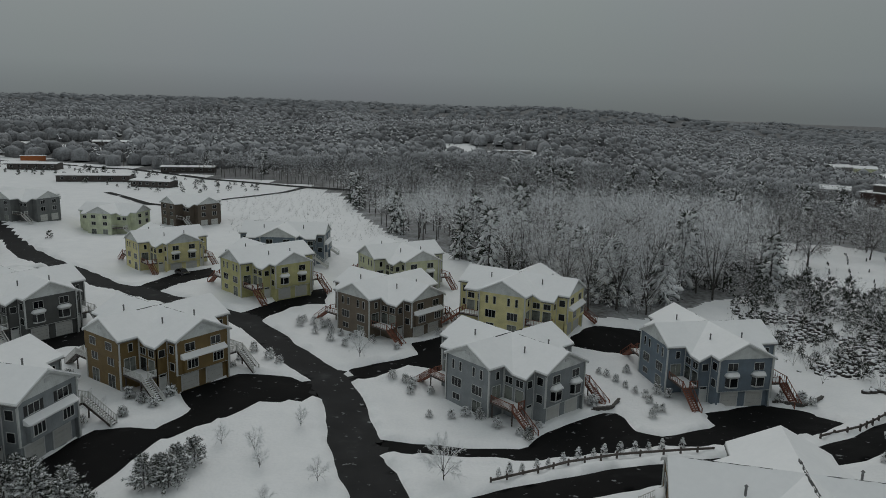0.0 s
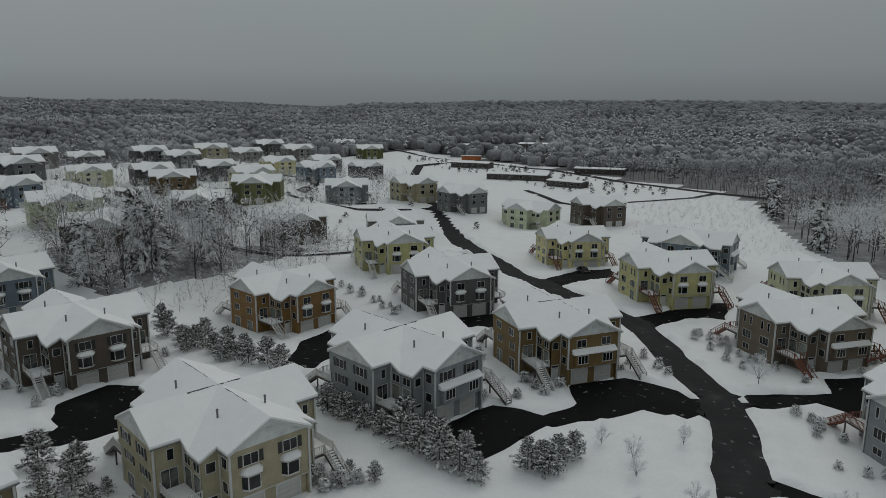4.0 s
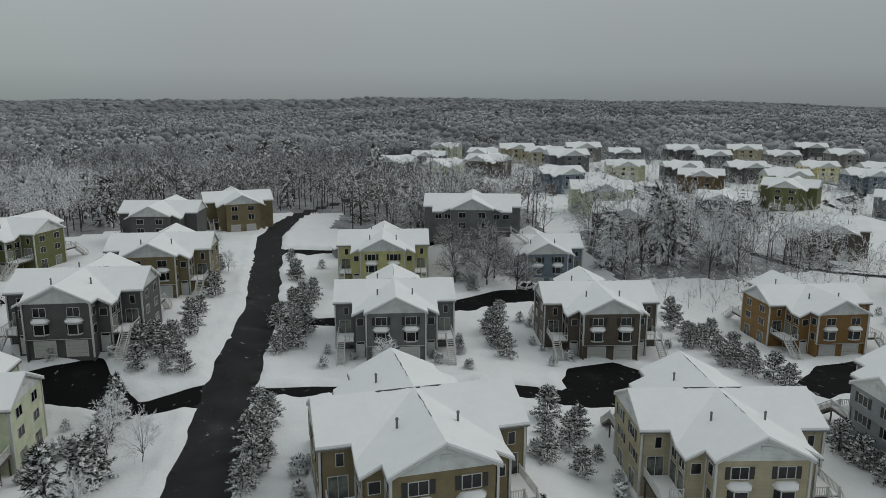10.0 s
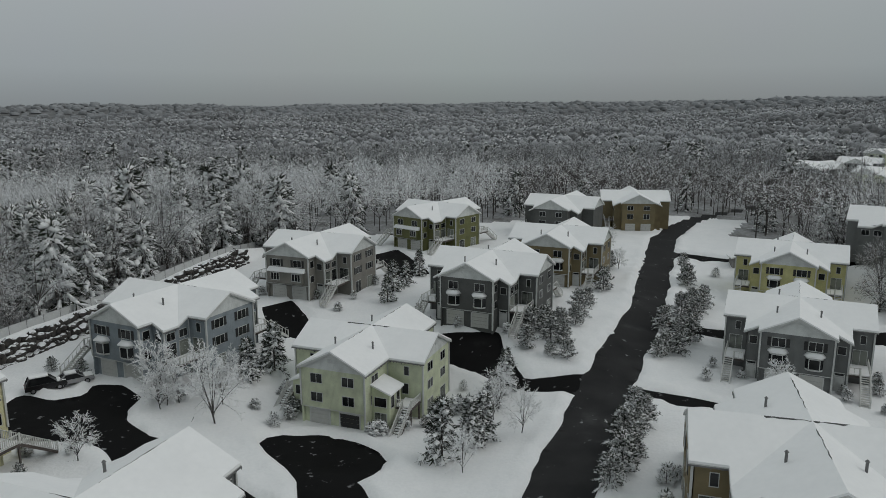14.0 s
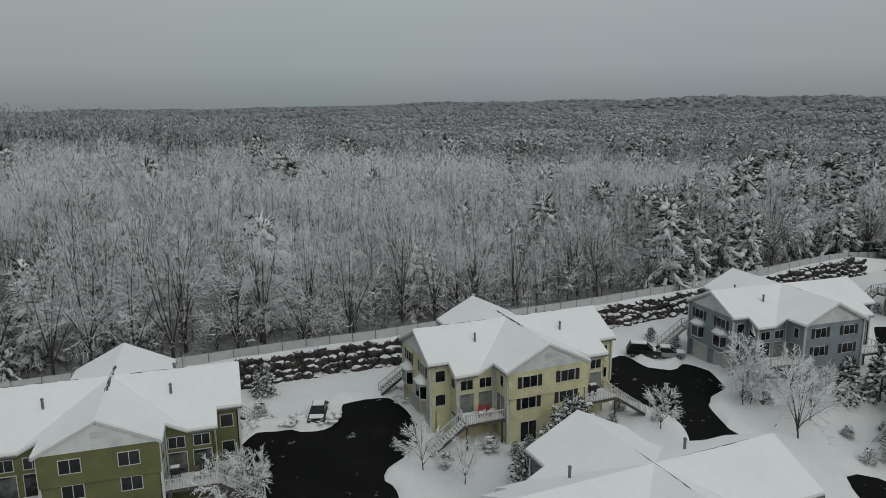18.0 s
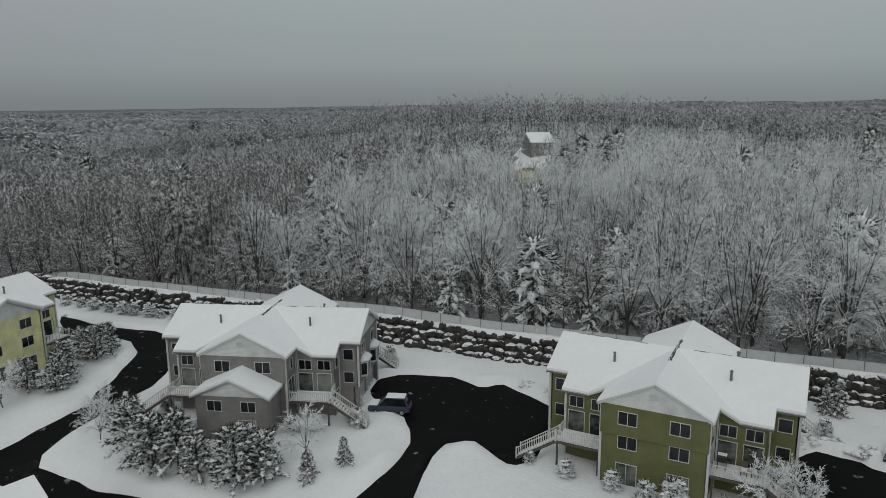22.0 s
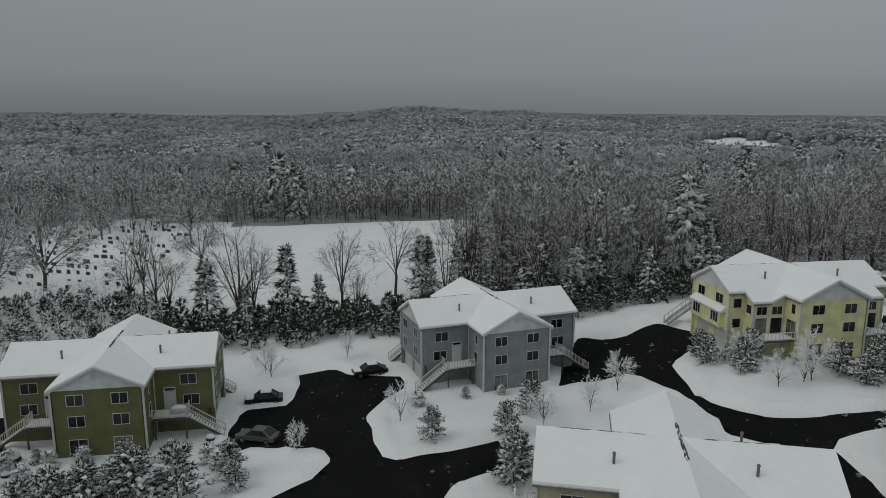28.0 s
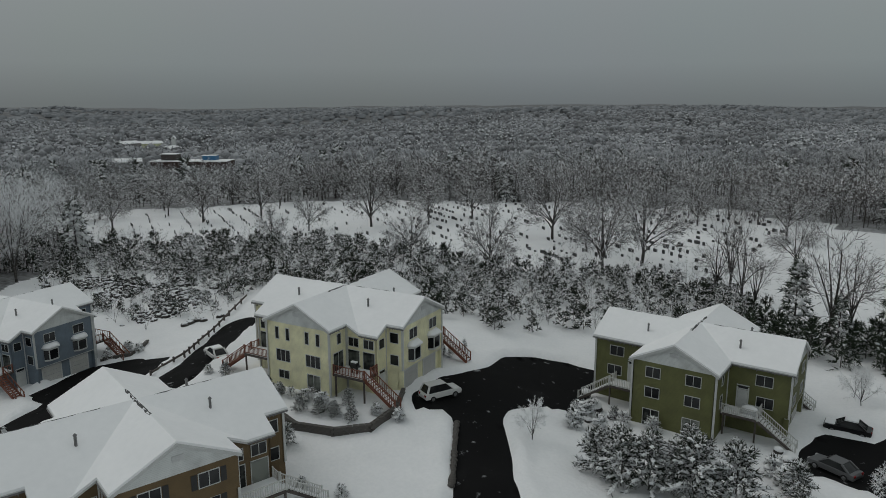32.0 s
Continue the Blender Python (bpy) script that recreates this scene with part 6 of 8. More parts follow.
LOW_MESH = {k: [plant_mesh(a, [BARK, NEEDLE, SNOW]) for a in PLANTS[k]] for k in ("shrub", "round", "cone")}
plant_count, PLANTED = 0, []
GROW = {"pine": 1.12, "bare": 1.25, "conifer": 1.15}


def plants(kind, height, spots):
    global plant_count
    for x, y in spots:
        plant_count += 1
        if float(road_distance(np.array([x]), np.array([y]))[0]) < 0.5 or any(k == kind and math.hypot(x - u, y - v) < (1.7 if kind == "pine" else 0.9) for k, u, v in PLANTED):
            continue
        PLANTED.append((kind, x, y))
        rnd = random.Random(plant_count)
        h = height * rnd.uniform(0.8, 1.2) * GROW.get(kind, 1.0)
        low = kind in ("shrub", "round", "cone")
        whole = LOW_MESH[kind][plant_count % len(LOW_MESH[kind])] if low else None
        t = thing("shrub" if low else "tree", LABELS[kind], "shrub" if low else "tree", kind + " planting", data=whole)
        z = float(land(np.array([x]), np.array([y]))[0]) + 0.1
        t.matrix_basis = pose(x, y, z, 0, 0, rnd.uniform(0, 360)) @ Matrix.Diagonal((h, h, h, 1))
        trunk, crown, snow = rnd.choice(PLANT_MESH[kind])
        if low:
            continue
        part("trunk", trunk, t)
        part("crown", crown, t)
        if snow:
            tagged(part("snow", snow, t), kind="stuff")


plants("shrub", 1.6, [(-31, 114), (-28, 111), (-26, 109), (-26, 130), (-24, 129), (-22, 127), (-20, 125), (-18, 123), (-16, 121), (-7, 103), (-5, 102), (-4, 100), (-4, 98)])
plants("cone", 1.7, [(7.0, 71.0), (8.2, 71.3), (9.7, 71.9), (11.5, 73.1), (12.9, 73.7), (14.8, 74.9), (16.8, 76.1), (18.8, 77.0), (20.0, 76.9), (22.1, 77.6), (23.9, 77.7), (25.5, 77.7), (27.2, 78.1), (29.8, 78.5)])
plants("shrub", 1.3, [(26, 107), (27, 106), (28, 104), (29, 102), (30, 100), (31, 98), (31, 96), (31, 93), (32, 93), (30, 91)])
plants("pine", 3.2, [(-29.5, 65.0), (-28.6, 66.6), (-27.3, 68.2), (-26.3, 70.5), (-27.2, 65.4), (-43, 66)])
plants("bare", 2.2, [(-17.1, 82.5), (-25.0, 75.7), (-20.6, 73.9), (-19.2, 70.5), (-12.5, 68.5), (-16.8, 62.8)])
plants("bare", 4.4, [(1, 70)])
plants("bare", 3.0, [(-43, 82), (-13, 111)])
plants("shrub", 1.4, [(2, 90), (4, 91), (-1, 90)])
plants("pine", 3.5, [(-101, 72), (-96, 71), (-92, 71), (-88, 71), (-84, 71), (-80, 71), (-77, 72), (-74, 72)])
plants("pine", 3.6, [(-57.6, 64.0), (-54.2, 63.6), (-50.5, 62.8), (-47.7, 62.6), (-44.3, 61.8), (-41.3, 61.2), (-38.3, 60.8), (-35.2, 60.0), (-32.8, 59.6), (-52, 66), (-46, 65), (-40, 63.5), (-36, 62.5)])
plants("shrub", 1.8, [(-96.6, 114.9), (-92.7, 114.2), (-87.6, 111.7), (-83.2, 109.0), (-78.4, 106.5), (-100.7, 116.8), (-30.1, 108.9), (-26.8, 105.7), (-24.8, 103.7), (-26.3, 127.4), (-22.7, 123.4), (-19.3, 119.4), (-16.4, 117.0)])
plants("bare", 2.4, [(-43, 82)])
plants("pine", 3.0, [(-68, 33), (-59, 33), (-68, 37), (-61, 30)])
plants("pine", 3.6, [(-105, 40), (-97, 38), (-112, 44)])
plants("pine", 3.6, [(-134, 45), (-129, 42)])
plants("bare", 4.0, [(-127, 47), (-126, 43)])
plants("shrub", 1.8, [(-90, 47), (-88, 47), (-81, 58), (-98, 40), (-110, 47), (-108, 48)])
plants("shrub", 1.8, [(-45, 51), (-47, 51), (-44, 51), (-47, 50)])
plants("pine", 3.5, [(-141, 11), (-126, 11), (-122, 12), (-119, 9), (-107, 8), (-102, 6), (-112, 6), (-109, 10), (-126, 13)])
plants("pine", 3.4, [(-80, 2), (-73, 2), (-67, 2), (-70, 1), (-64, 1), (-76, 3)])
plants("pine", 3.5, [(-116, -6), (-126, -4), (-98, -10), (-101, -9), (-105, -7), (-100, -8), (-90, -14), (-84, -15), (-100, -13), (-144, -4), (-136, -5)])
plants("bare", 4.0, [(-144, -2), (-136, -6), (-161, -5), (-77, -14), (-86, -11)])
plants("shrub", 1.8, [(-148, 17), (-94, 11), (-63, 5), (-62, 7), (-62, 29), (-64, 27), (-89, 31)])
plants("pine", 3.4, [(-65, 34.5), (-103, 39), (-99, 39), (-131, 44), (-124, 43)])
plants("pine", 3.6, [(-108, 76), (-97, 72), (-95, 75), (-87, 73), (-83, 73), (-77, 73), (-92, 69), (-84, 69)])
plants("shrub", 1.5, [(-94, 116), (-87, 113), (-82, 110), (-79, 109)])
plants("conifer", 6.0, [(-76, -46), (-81, -45), (-85, -14), (-91, -16), (-65, -17), (-69, -15), (-71, -14)])
plants("bare", 5.5, [(-65, -51), (-69, -48), (-66, -49), (-64, -43)])
plants("round", 2.0, [(-79, -19), (-93, -21), (-71, -26), (-73, -24)])
plants("bare", 4.5, [(-80, -14), (-62, -14), (-73, -10), (-404, -118)])
plants("conifer", 5.0, [(-119, -39), (-109, -39), (-115, -40), (-127, -39)])
plants("pine", 3.5, [(-97, -8), (-104, -7), (-95, -13), (-101, -11), (-110, -7), (-115, -5), (-98, -17), (-127, -4)])
plants("pine", 3.5, [(-100, 5), (-103, 8), (-108, 10), (-119, 11), (-138, 11), (-153, 11)])
plants("pine", 3.1, [(-77, 2), (-69, 1), (-64, 1), (-61, 0), (-84, 2), (-86, 3)])
plants("shrub", 1.5, [(-64, 6), (-64, 7), (-122, 44)])
plants("pine", 3.4, [(-96, 37), (-93, 38), (-152, 50), (-164, 54), (-72, 35)])
plants("bare", 4.0, [(-130, 47), (-89, 19)])
plants("conifer", 3.5, [(-16, -54), (18, -62), (-17, -77), (-16, -77), (-17, -79)])
plants("bare", 3.5, [(-8, -56), (-11, -56), (-10, -57), (-25.5, -52.8), (-27.9, -49.3), (-50.6, -49), (-57, -51)])
plants("bare", 5.4, [(-54.7, -49.1)])
plants("round", 1.6, [(13, -62), (-11, -57), (-1, -57), (1, -58), (-15, -72)])
plants("pine", 4.6, [(-35.4, -46.0), (-37.6, -47.5), (-39.5, -49)])
plants("pine", 3.2, [(-32.3, -46.4), (-53.6, -45.8)])
plants("pine", 4.5, [(44, -48), (35, -48), (39, -48), (48, -50), (33, -49), (42, -49), (35, -50)])
plants("pine", 3.8, [(68, -56), (68, -55), (68, -66), (70, -66), (69, -69)])
plants("conifer", 3.2, [(77, -44), (73, -47), (71, -39), (65, -40), (27, -53), (29, -50)])
plants("bare", 3.5, [(67, -48), (67, -51), (57, -51), (54, -53), (31, -53), (18, -63)])
plants("bare", 4.0, [(53, -51)])
plants("round", 1.6, [(33, -78), (30, -61), (29, -60), (62, -68), (13, -63), (31, -64)])
plants("pine", 3.0, [(62.8, 9.2), (68.1, -9.8), (66.0, -13.3), (67.9, -17.7), (72.5, -21.6), (64, -15)])
plants("pine", 4.0, [(61, -17), (63, -17), (59, -16)])
plants("bare", 3.2, [(73, -7), (69, 4), (93, 9), (94, -2), (71, -28), (75, -33), (69, -22)])
plants("pine", 3.2, [(75, -44), (72, -47), (74, -49), (77, -44)])
plants("bare", 4.0, [(67, -48), (67, -52), (73, -47)])
plants("pine", 3.8, [(67, -56), (65, -57), (66, -59), (68, -61)])
plants("shrub", 1.3, [(50, 57), (50, 55), (50, 52), (50, 51), (51, 49), (50, 59), (51, 55), (50, 50)])
plants("pine", 4.9, [(58.9, 25.7), (59.4, 20.8), (59.8, 17.0), (61.3, 14.0), (58.2, 22.9), (60.8, 18.8)])
plants("round", 2.1, [(69.8, 31.9), (68.2, 29.5), (66.6, 31.7), (65.0, 26.6), (67.4, 27.0), (69.0, 12.6), (67.5, 11.5)])
plants("pine", 3.0, [(65.5, 10), (68, 20)])
plants("bare", 3.2, [(60, 33), (91, 8)])
plants("pine", 2.6, [(44, 51)])
plants("shrub", 1.5, [(70, 33), (72, 32), (71, 28), (72, 62)])
plants("shrub", 1.2, [(64, 54), (64, 53), (64, 52), (65, 56)])

plants("cone", 1.9, [(68.4, 50.9), (69.8, 51.2), (69.6, 50.2), (71.5, 50.9), (71.4, 50.0), (73.2, 50.5), (72.9, 49.9), (100.6, 6.0), (100.0, 4.3), (101.0, 2.7), (102.7, -7.3)])
plants("round", 1.8, [(92.5, -84.5), (89.1, -84.3), (86.0, -83.7), (82.9, -83.5), (80.0, -83.4), (78.0, -83.5), (75.2, -83.7), (73.2, -83.7), (70.6, -83.8)])
plants("round", 2.1, [(0.8, -54.9), (-1.4, -55.2), (12.2, -59.6), (-8.9, -57.6)])
plants("pine", 1.5, [(49.7, 58.3), (48.5, 54.0), (49.1, 51.8), (49.6, 50.1), (50.1, 48.2)])

plants("bare", 4.5, [(-73.2, -57.2), (-75.3, -53.7), (-73.3, -46.6), (-64.8, -49.8), (-84.7, -56.7), (-83.6, -66.6)])
rnd = random.Random(64)
for hx, hy, hz, turn in HOMES[:35]:
    if math.hypot(hx, hy) > 132:
        continue
    m = pose(hx, hy, hz, 0, 0, turn)
    spots = []
    for k in range(30):
        sx, sy = rnd.choice((-1, 1)), rnd.choice((-1, 1))
        lx, ly = rnd.choice(((sx * rnd.uniform(0.5, 5.5), sy * (LSW + rnd.uniform(1.0, 2.4))), (sx * (XFW + rnd.uniform(1.5, 5)), sy * (YFW + rnd.uniform(3.0, 4.6))),
                             (sx * (LEW + rnd.uniform(-1.5, 1.0)), sy * (WEW + rnd.uniform(1.2, 2.2))), (sx * rnd.uniform(5.6, 7.5), sy * (YFW + rnd.uniform(3.2, 4.2)))))
        p = m @ Vector((lx, ly, 0))
        d = p - Vector((hx, hy, hz))
        if d.x * hx + d.y * hy < 20 and len(spots) < 10 and all(math.hypot(p.x - q[0], p.y - q[1]) > 1.5 for q in spots):
            spots.append((p.x, p.y))
    plants("shrub", 1.5, spots[:3])
    plants("round", 1.5, spots[3:7])
    plants("pine", 1.7, spots[7:])



plants("shrub", 1.7, [(-79.5, -19.1), (-78.8, -17.7), (-68.2, -38.1), (-70.9, -37.8), (-102.0, -18.1), (-106.2, -50.6), (-106.4, -48.6), (-111.4, -46.6), (-92.2, -20.4), (-118.0, -44.6), (-99.6, -24.2), (-72.4, -26.8)])
plants("pine", 2.6, [(-85.2, -9.0), (-93.3, -7.1), (-93.7, -9.5), (-80.1, -14.8)])
plants("bare", 4.6, [(-63.8, -49.9), (-54.6, -49.5), (-68.7, -45.1), (-64.7, -43.0)])
plants("conifer", 4.2, [(-50.3, -43.8), (-75.7, -46.4), (-81.2, -44.9)])


# ---- the burial ground and the trees east of the estate ----
LARGE_BARE = [tuple(plant_mesh(a, [x], k) for k, x in enumerate(WINTER)) for a in (vase_tree(170 + i, 14.5, 4.6, 7, 7, 6, 3, 0.26, 0.06, 0.019, 0.22) for i in range(5))]
LARGE_WHITE = [tuple(plant_mesh(a, [x], k) for k, x in enumerate(WINTER)) for a in (vase_tree(190 + i, 14.5, 6.9, 11, 10, 9, 4, 0.2, 0.075, 0.021, 0.46) for i in range(5))]
LARGE_PINE = []
for i in range(5):
    v, f, m = fir(180 + i, 44, 0.25, 0.6, 5, 7, 0.15, 0.8, 0.8, 0.65, 1.5)
    LARGE_PINE.append(tuple(plant_mesh((v * 12.5, f, m), [x], k) for k, x in enumerate((BARK, PINE_GREEN, SNOW))))


def big_tree(meshes, label, group, spots, tall=14.5):
    """spots: x, y and the height of each tree."""
    rnd = random.Random(len(spots))
    for x, y, h in spots:
        t = thing("tree", label, "tree", group)
        k = h / tall
        t.matrix_basis = pose(x, y, float(land(np.array([x]), np.array([y]))[0]), 0, 0, rnd.uniform(0, 360)) @ Matrix.Diagonal((k, k, k, 1))
        trunk, crown, *snow = rnd.choice(meshes)
        part("trunk", trunk, t)
        part("crown", crown, t)
        for x in snow:
            tagged(part("snow", x, t), kind="stuff")


big_tree(LARGE_WHITE, "spreading leafless tree laced with snow standing in the snowy burial ground", "burial ground trees",
         [(119, 173, 14), (153, 180, 14), (138, 126, 16), (160, 124, 13), (113, 92, 10), (163, 111, 13), (154, 81, 17), (115, 74, 14), (140, 53, 18), (128, 56, 17), (183, 34, 17), (125, 136, 10), (109, 131, 9),
          (146, 68, 13), (176, 178, 15), (151, 117, 12), (134, 166, 14), (150, 201, 14), (185, 157, 15), (193, 58, 13), (155, 27, 11), (88, 205, 14), (102, 208, 15), (98, 183, 13), (122, 195, 12), (96, 216, 14),
          (108, 209, 15), (130, 210, 14), (133, 215, 15), (160, 186, 13), (168, 176, 14), (186, 148, 14), (192, 132, 15), (197, 118, 13), (203, 100, 14), (208, 84, 15), (214, 66, 14), (207, 46, 13)])
big_tree(LARGE_WHITE, "leafless snow-laced tree in the hollow between houses", "hollow trees",
         [(-134, 46, 8), (-131, 50, 10), (-138, 43, 9), (-127, 47, 8), (-135, 50, 10), (-124, 52, 9), (-129, 41, 8), (-160, 35, 10), (-166, 44, 9)])
big_tree(LARGE_BARE, "dark leafless oak at the edge of the open field", "field edge trees",
         [(114.4, -1.8, 14.2), (124, -11.5, 15.5), (135.4, -25.3, 14.5), (109.9, 14.3, 17.5), (112, 12, 14), (125.5, 33.9, 12.5), (126.7, 32.1, 13.8), (122.2, 29, 13.8), (107.8, -3.9, 9), (118, 26, 10)])
big_tree(LARGE_PINE, "tall dark pine with light snow on its boughs", "field edge pines",
         [(114.2, 19.5, 12.5), (115.5, 7, 13.6), (112.9, 1.9, 8.5), (117, -15.5, 13.5), (103.4, -8.3, 6.5), (108.5, 13, 9), (123, -17, 12), (118, -22, 12), (124, -26, 13), (116, -30, 13), (112, -35, 12),
          (103, -50, 10), (109, -44, 12), (115, -45, 13), (120, -38, 12), (105, -60, 11), (113, -66, 13), (112, -26, 10), (107, -30, 9), (106, -38, 9)], 12.5)


BANK = [(117, 23), (109, 21), (101, 38), (96, 45.5), (91, 48), (86, 50), (82.8, 54), (83, 60), (85, 74), (80, 104), (72, 106), (84, 112), (74, 140), (60, 160), (62, 182), (88, 160), (117, 124), (119, 85), (126, 57), (133, 36)]
HEDGE = [fir(200 + i, 14, 0.62, 0.42, 3, 8, 0.5, 2.8, 2.0, 0.35) for i in range(4)]
bank_shrubs = area_spots(BANK, 3.3, 41)
woods("bank_thicket", HEDGE, bank_shrubs, sizes(bank_shrubs, 42, 1.5, 3.9), [BARK, NEEDLE, SNOW], "dense evergreen thicket bowed with snow", 43)
scree_shrubs = area_spots([(62, 108), (72, 100), (86, 104), (88, 126), (78, 146), (64, 150), (58, 134)], 3.6, 59)
woods("scree_thicket", HEDGE, scree_shrubs, sizes(scree_shrubs, 60, 1.2, 3.0), [BARK, NEEDLE, SNOW], "dark shrubs among the snowy rocks", 65)
bank_brush = np.concatenate([area_spots(BANK, 3.6, 55), area_spots([(60, 104), (70, 96), (84, 100), (86, 124), (76, 142), (64, 146), (56, 130)], 4.6, 58)])
woods("bank_brush", BRUSH, bank_brush, sizes(bank_brush, 56, 0.6, 1.3), WINTER, "snowy leafless brush standing in the thicket", 57)
edge_shrubs = area_spots([(103, 28), (113, 28), (114, -16), (118, -40), (110, -60), (101, -60), (102, -38), (101, -10)], 2.2, 44)
woods("edge_thicket", HEDGE, edge_shrubs, sizes(edge_shrubs, 45, 1.8, 4.2), [BARK, PINE_GREEN, SNOW], "dark evergreen hedge along the field edge", 46)
meadow = area_spots([(-80, 262), (-70, 225), (-30, 200), (-14, 222), (-30, 268), (-46, 330), (-72, 345), (-95, 300)], 3.2, 47)
woods("meadow_scrub", BRUSH, meadow, sizes(meadow, 48, 0.15, 0.45), WINTER, "snowed-in weeds and scrub on a rough meadow", 49)
MID_SCRUB = area_spots([(-112, 78), (-110, 120), (-125, 150), (-165, 165), (-175, 90), (-150, 78)], 4.4, 50)
woods("hollow_scrub", BRUSH, MID_SCRUB, sizes(MID_SCRUB, 51, 0.7, 1.7), WINTER, "white snow-covered brush in the hollow", 52)


terrace = area_spots([(-175, 110), (-200, 140), (-175, 215), (-160, 235), (-200, 290), (-300, 330), (-330, 290), (-400, 160), (-390, 95), (-300, 70), (-230, 80), (-215, 105)], 6.6, 81)
terrace = np.array([p for p in terrace if min(math.hypot(p[0] - q[0], p[1] - q[1]) for q in SITES) > 12])
woods("terrace_brush", BRUSH, terrace, sizes(terrace, 82, 0.6, 1.7), WINTER, "snowy brush and young trees between the far houses", 83)
shrubs = area_spots([(-175, 110), (-200, 140), (-110, 215), (-160, 235), (-200, 290), (-300, 330), (-330, 290), (-400, 160), (-390, 95), (-300, 70), (-230, 80), (-215, 105)], 14.0, 84)
shrubs = np.array([p for p in shrubs if min(math.hypot(p[0] - q[0], p[1] - q[1]) for q in SITES) > 10])
woods("terrace_shrubs", HEDGE, shrubs, sizes(shrubs, 85, 1.0, 2.6), [BARK, NEEDLE, SNOW], "dark shrubs and young pines between the far houses", 86)
yard = area_spots([(-150, 322), (-100, 312), (-85, 345), (-130, 372), (-190, 410), (-280, 430), (-290, 400), (-210, 360)], 9.0, 87)
woods("yard_shrubs", HEDGE, yard, sizes(yard, 88, 1.2, 3.2), [BARK, NEEDLE, SNOW], "evergreen shrubs round the motel yard", 89)


def snow_heap(seed):
    rnd = random.Random(seed)
    s = Shape()
    for i in range(14):
        lump(s, Vector((rnd.uniform(-0.9, 0.9), rnd.uniform(-0.9, 0.9), rnd.uniform(0, 0.3))), rnd.uniform(0.1, 0.33), rnd, 0)
    return s.arrays()


edge_x, edge_y = XS.ravel(), YS.ravel()
along = (flat_d > 0.5) & (flat_d < 2.6) & ((edge_y < -66) & (abs(edge_x) < 36)) & (value_noise(edge_x, edge_y, 6.0, 9) > 0.40)
heaps = np.stack([edge_x[along], edge_y[along], ZZ.ravel()[along] - 0.12], -1)
heaps = heaps[np.random.default_rng(90).random(len(heaps)) < 0.45]
woods("snow_bank", [snow_heap(i) for i in range(6)], heaps, sizes(heaps, 91, 0.5, 1.25), [SNOW], "rough heaps of ploughed snow along the parking courts", 92)
tagged(bpy.data.objects["snow_bank"], category="snow")


def boulder(seed):
    def make(bm):
        bmesh.ops.create_icosphere(bm, subdivisions=2, radius=0.5)
        rnd = random.Random(seed)
        lean = [Vector((rnd.gauss(0, 1), rnd.gauss(0, 1), rnd.gauss(0, 1))).normalized() for k in range(7)]
        for v in bm.verts:
            flat = min(min(1.0, 0.40 / max(0.01, v.co.dot(k))) for k in lean)
            v.co = Vector((v.co.x * 1.35, v.co.y * 1.15, v.co.z * 1.05)) * flat * rnd.uniform(0.94, 1.08)
    return make


ROCKS = [shared(("rock", i), boulder(i), ROCK) for i in range(7)]
rock_wall = thing("boulder_wall", "dry-laid retaining wall of dark boulders topped with snow", "wall", kind="structure")
rest = bmesh.new()
rnd = random.Random(77)
for course in range(4):
    x = 106.0
    while x > -128:
        w = rnd.uniform(0.7, 1.9)
        x -= w * 0.80
        y = float(np.interp(x, [p[0] for p in ROCK_LINE[::-1]], [p[1] for p in ROCK_LINE[::-1]])) + 0.5 - 0.42 * course + rnd.uniform(-0.3, 0.3)
        z = float(land(np.array([x]), np.array([y + 2.5]))[0]) + 0.1 + course * 0.86 + rnd.uniform(-0.3, 0.3)
        m = pose(x, y, z, rnd.uniform(-14, 14), rnd.uniform(-14, 14), rnd.uniform(-25, 25)) @ Matrix.Diagonal((w * 0.84, w * 0.72, rnd.uniform(0.95, 1.4), 1))
        if -16 < x < 24:
            part("boulder", rnd.choice(ROCKS), rock_wall, m)
        else:
            tmp = rnd.choice(ROCKS)
            k = len(rest.verts)
            rest.from_mesh(tmp)
            rest.verts.ensure_lookup_table()
            bmesh.ops.transform(rest, matrix=m, verts=rest.verts[k:])
# dark sheet added behind the boulders so the gaps between them look shaded
gap_bm = bmesh.new()
xs = list(np.arange(-128, 107, 3.0))
for k in range(len(xs) - 1):
    q = []
    for x in (xs[k], xs[k + 1]):
        y = float(np.interp(x, [p[0] for p in ROCK_LINE[::-1]], [p[1] for p in ROCK_LINE[::-1]]))
        z = float(land(np.array([x]), np.array([y + 2.5]))[0])
        q += [gap_bm.verts.new((x, y + 0.35, z - 0.3)), gap_bm.verts.new((x, y - 1.0, z + 2.75))]
    gap_bm.faces.new((q[0], q[2], q[3], q[1]))
part("wall_core", finish(gap_bm, STONE_WALL), rock_wall)
tagged(part("boulder_courses", finish(rest, ROCK), rock_wall), "further courses of boulders", kind="stuff")
scree = area_spots([(60, 104), (70, 96), (84, 100), (86, 124), (76, 142), (64, 146), (56, 130)], 0.95, 61)
scree = scree[value_noise(scree[:, 0], scree[:, 1], 5.5, 62) + 0.25 * np.random.default_rng(63).random(len(scree)) > 0.58]
scree_kinds = []
for i in range(7):
    me, lean = ROCKS[i], Matrix.Rotation(0.5 + 0.3 * i, 3, "X") @ Matrix.Rotation(0.6 * i, 3, "Y")
    scree_kinds.append((np.array([tuple(lean @ v.co) for v in me.vertices]) * (1.0, 1.0, 1.15), [tuple(p.vertices) for p in me.polygons], np.zeros(len(me.polygons), int)))
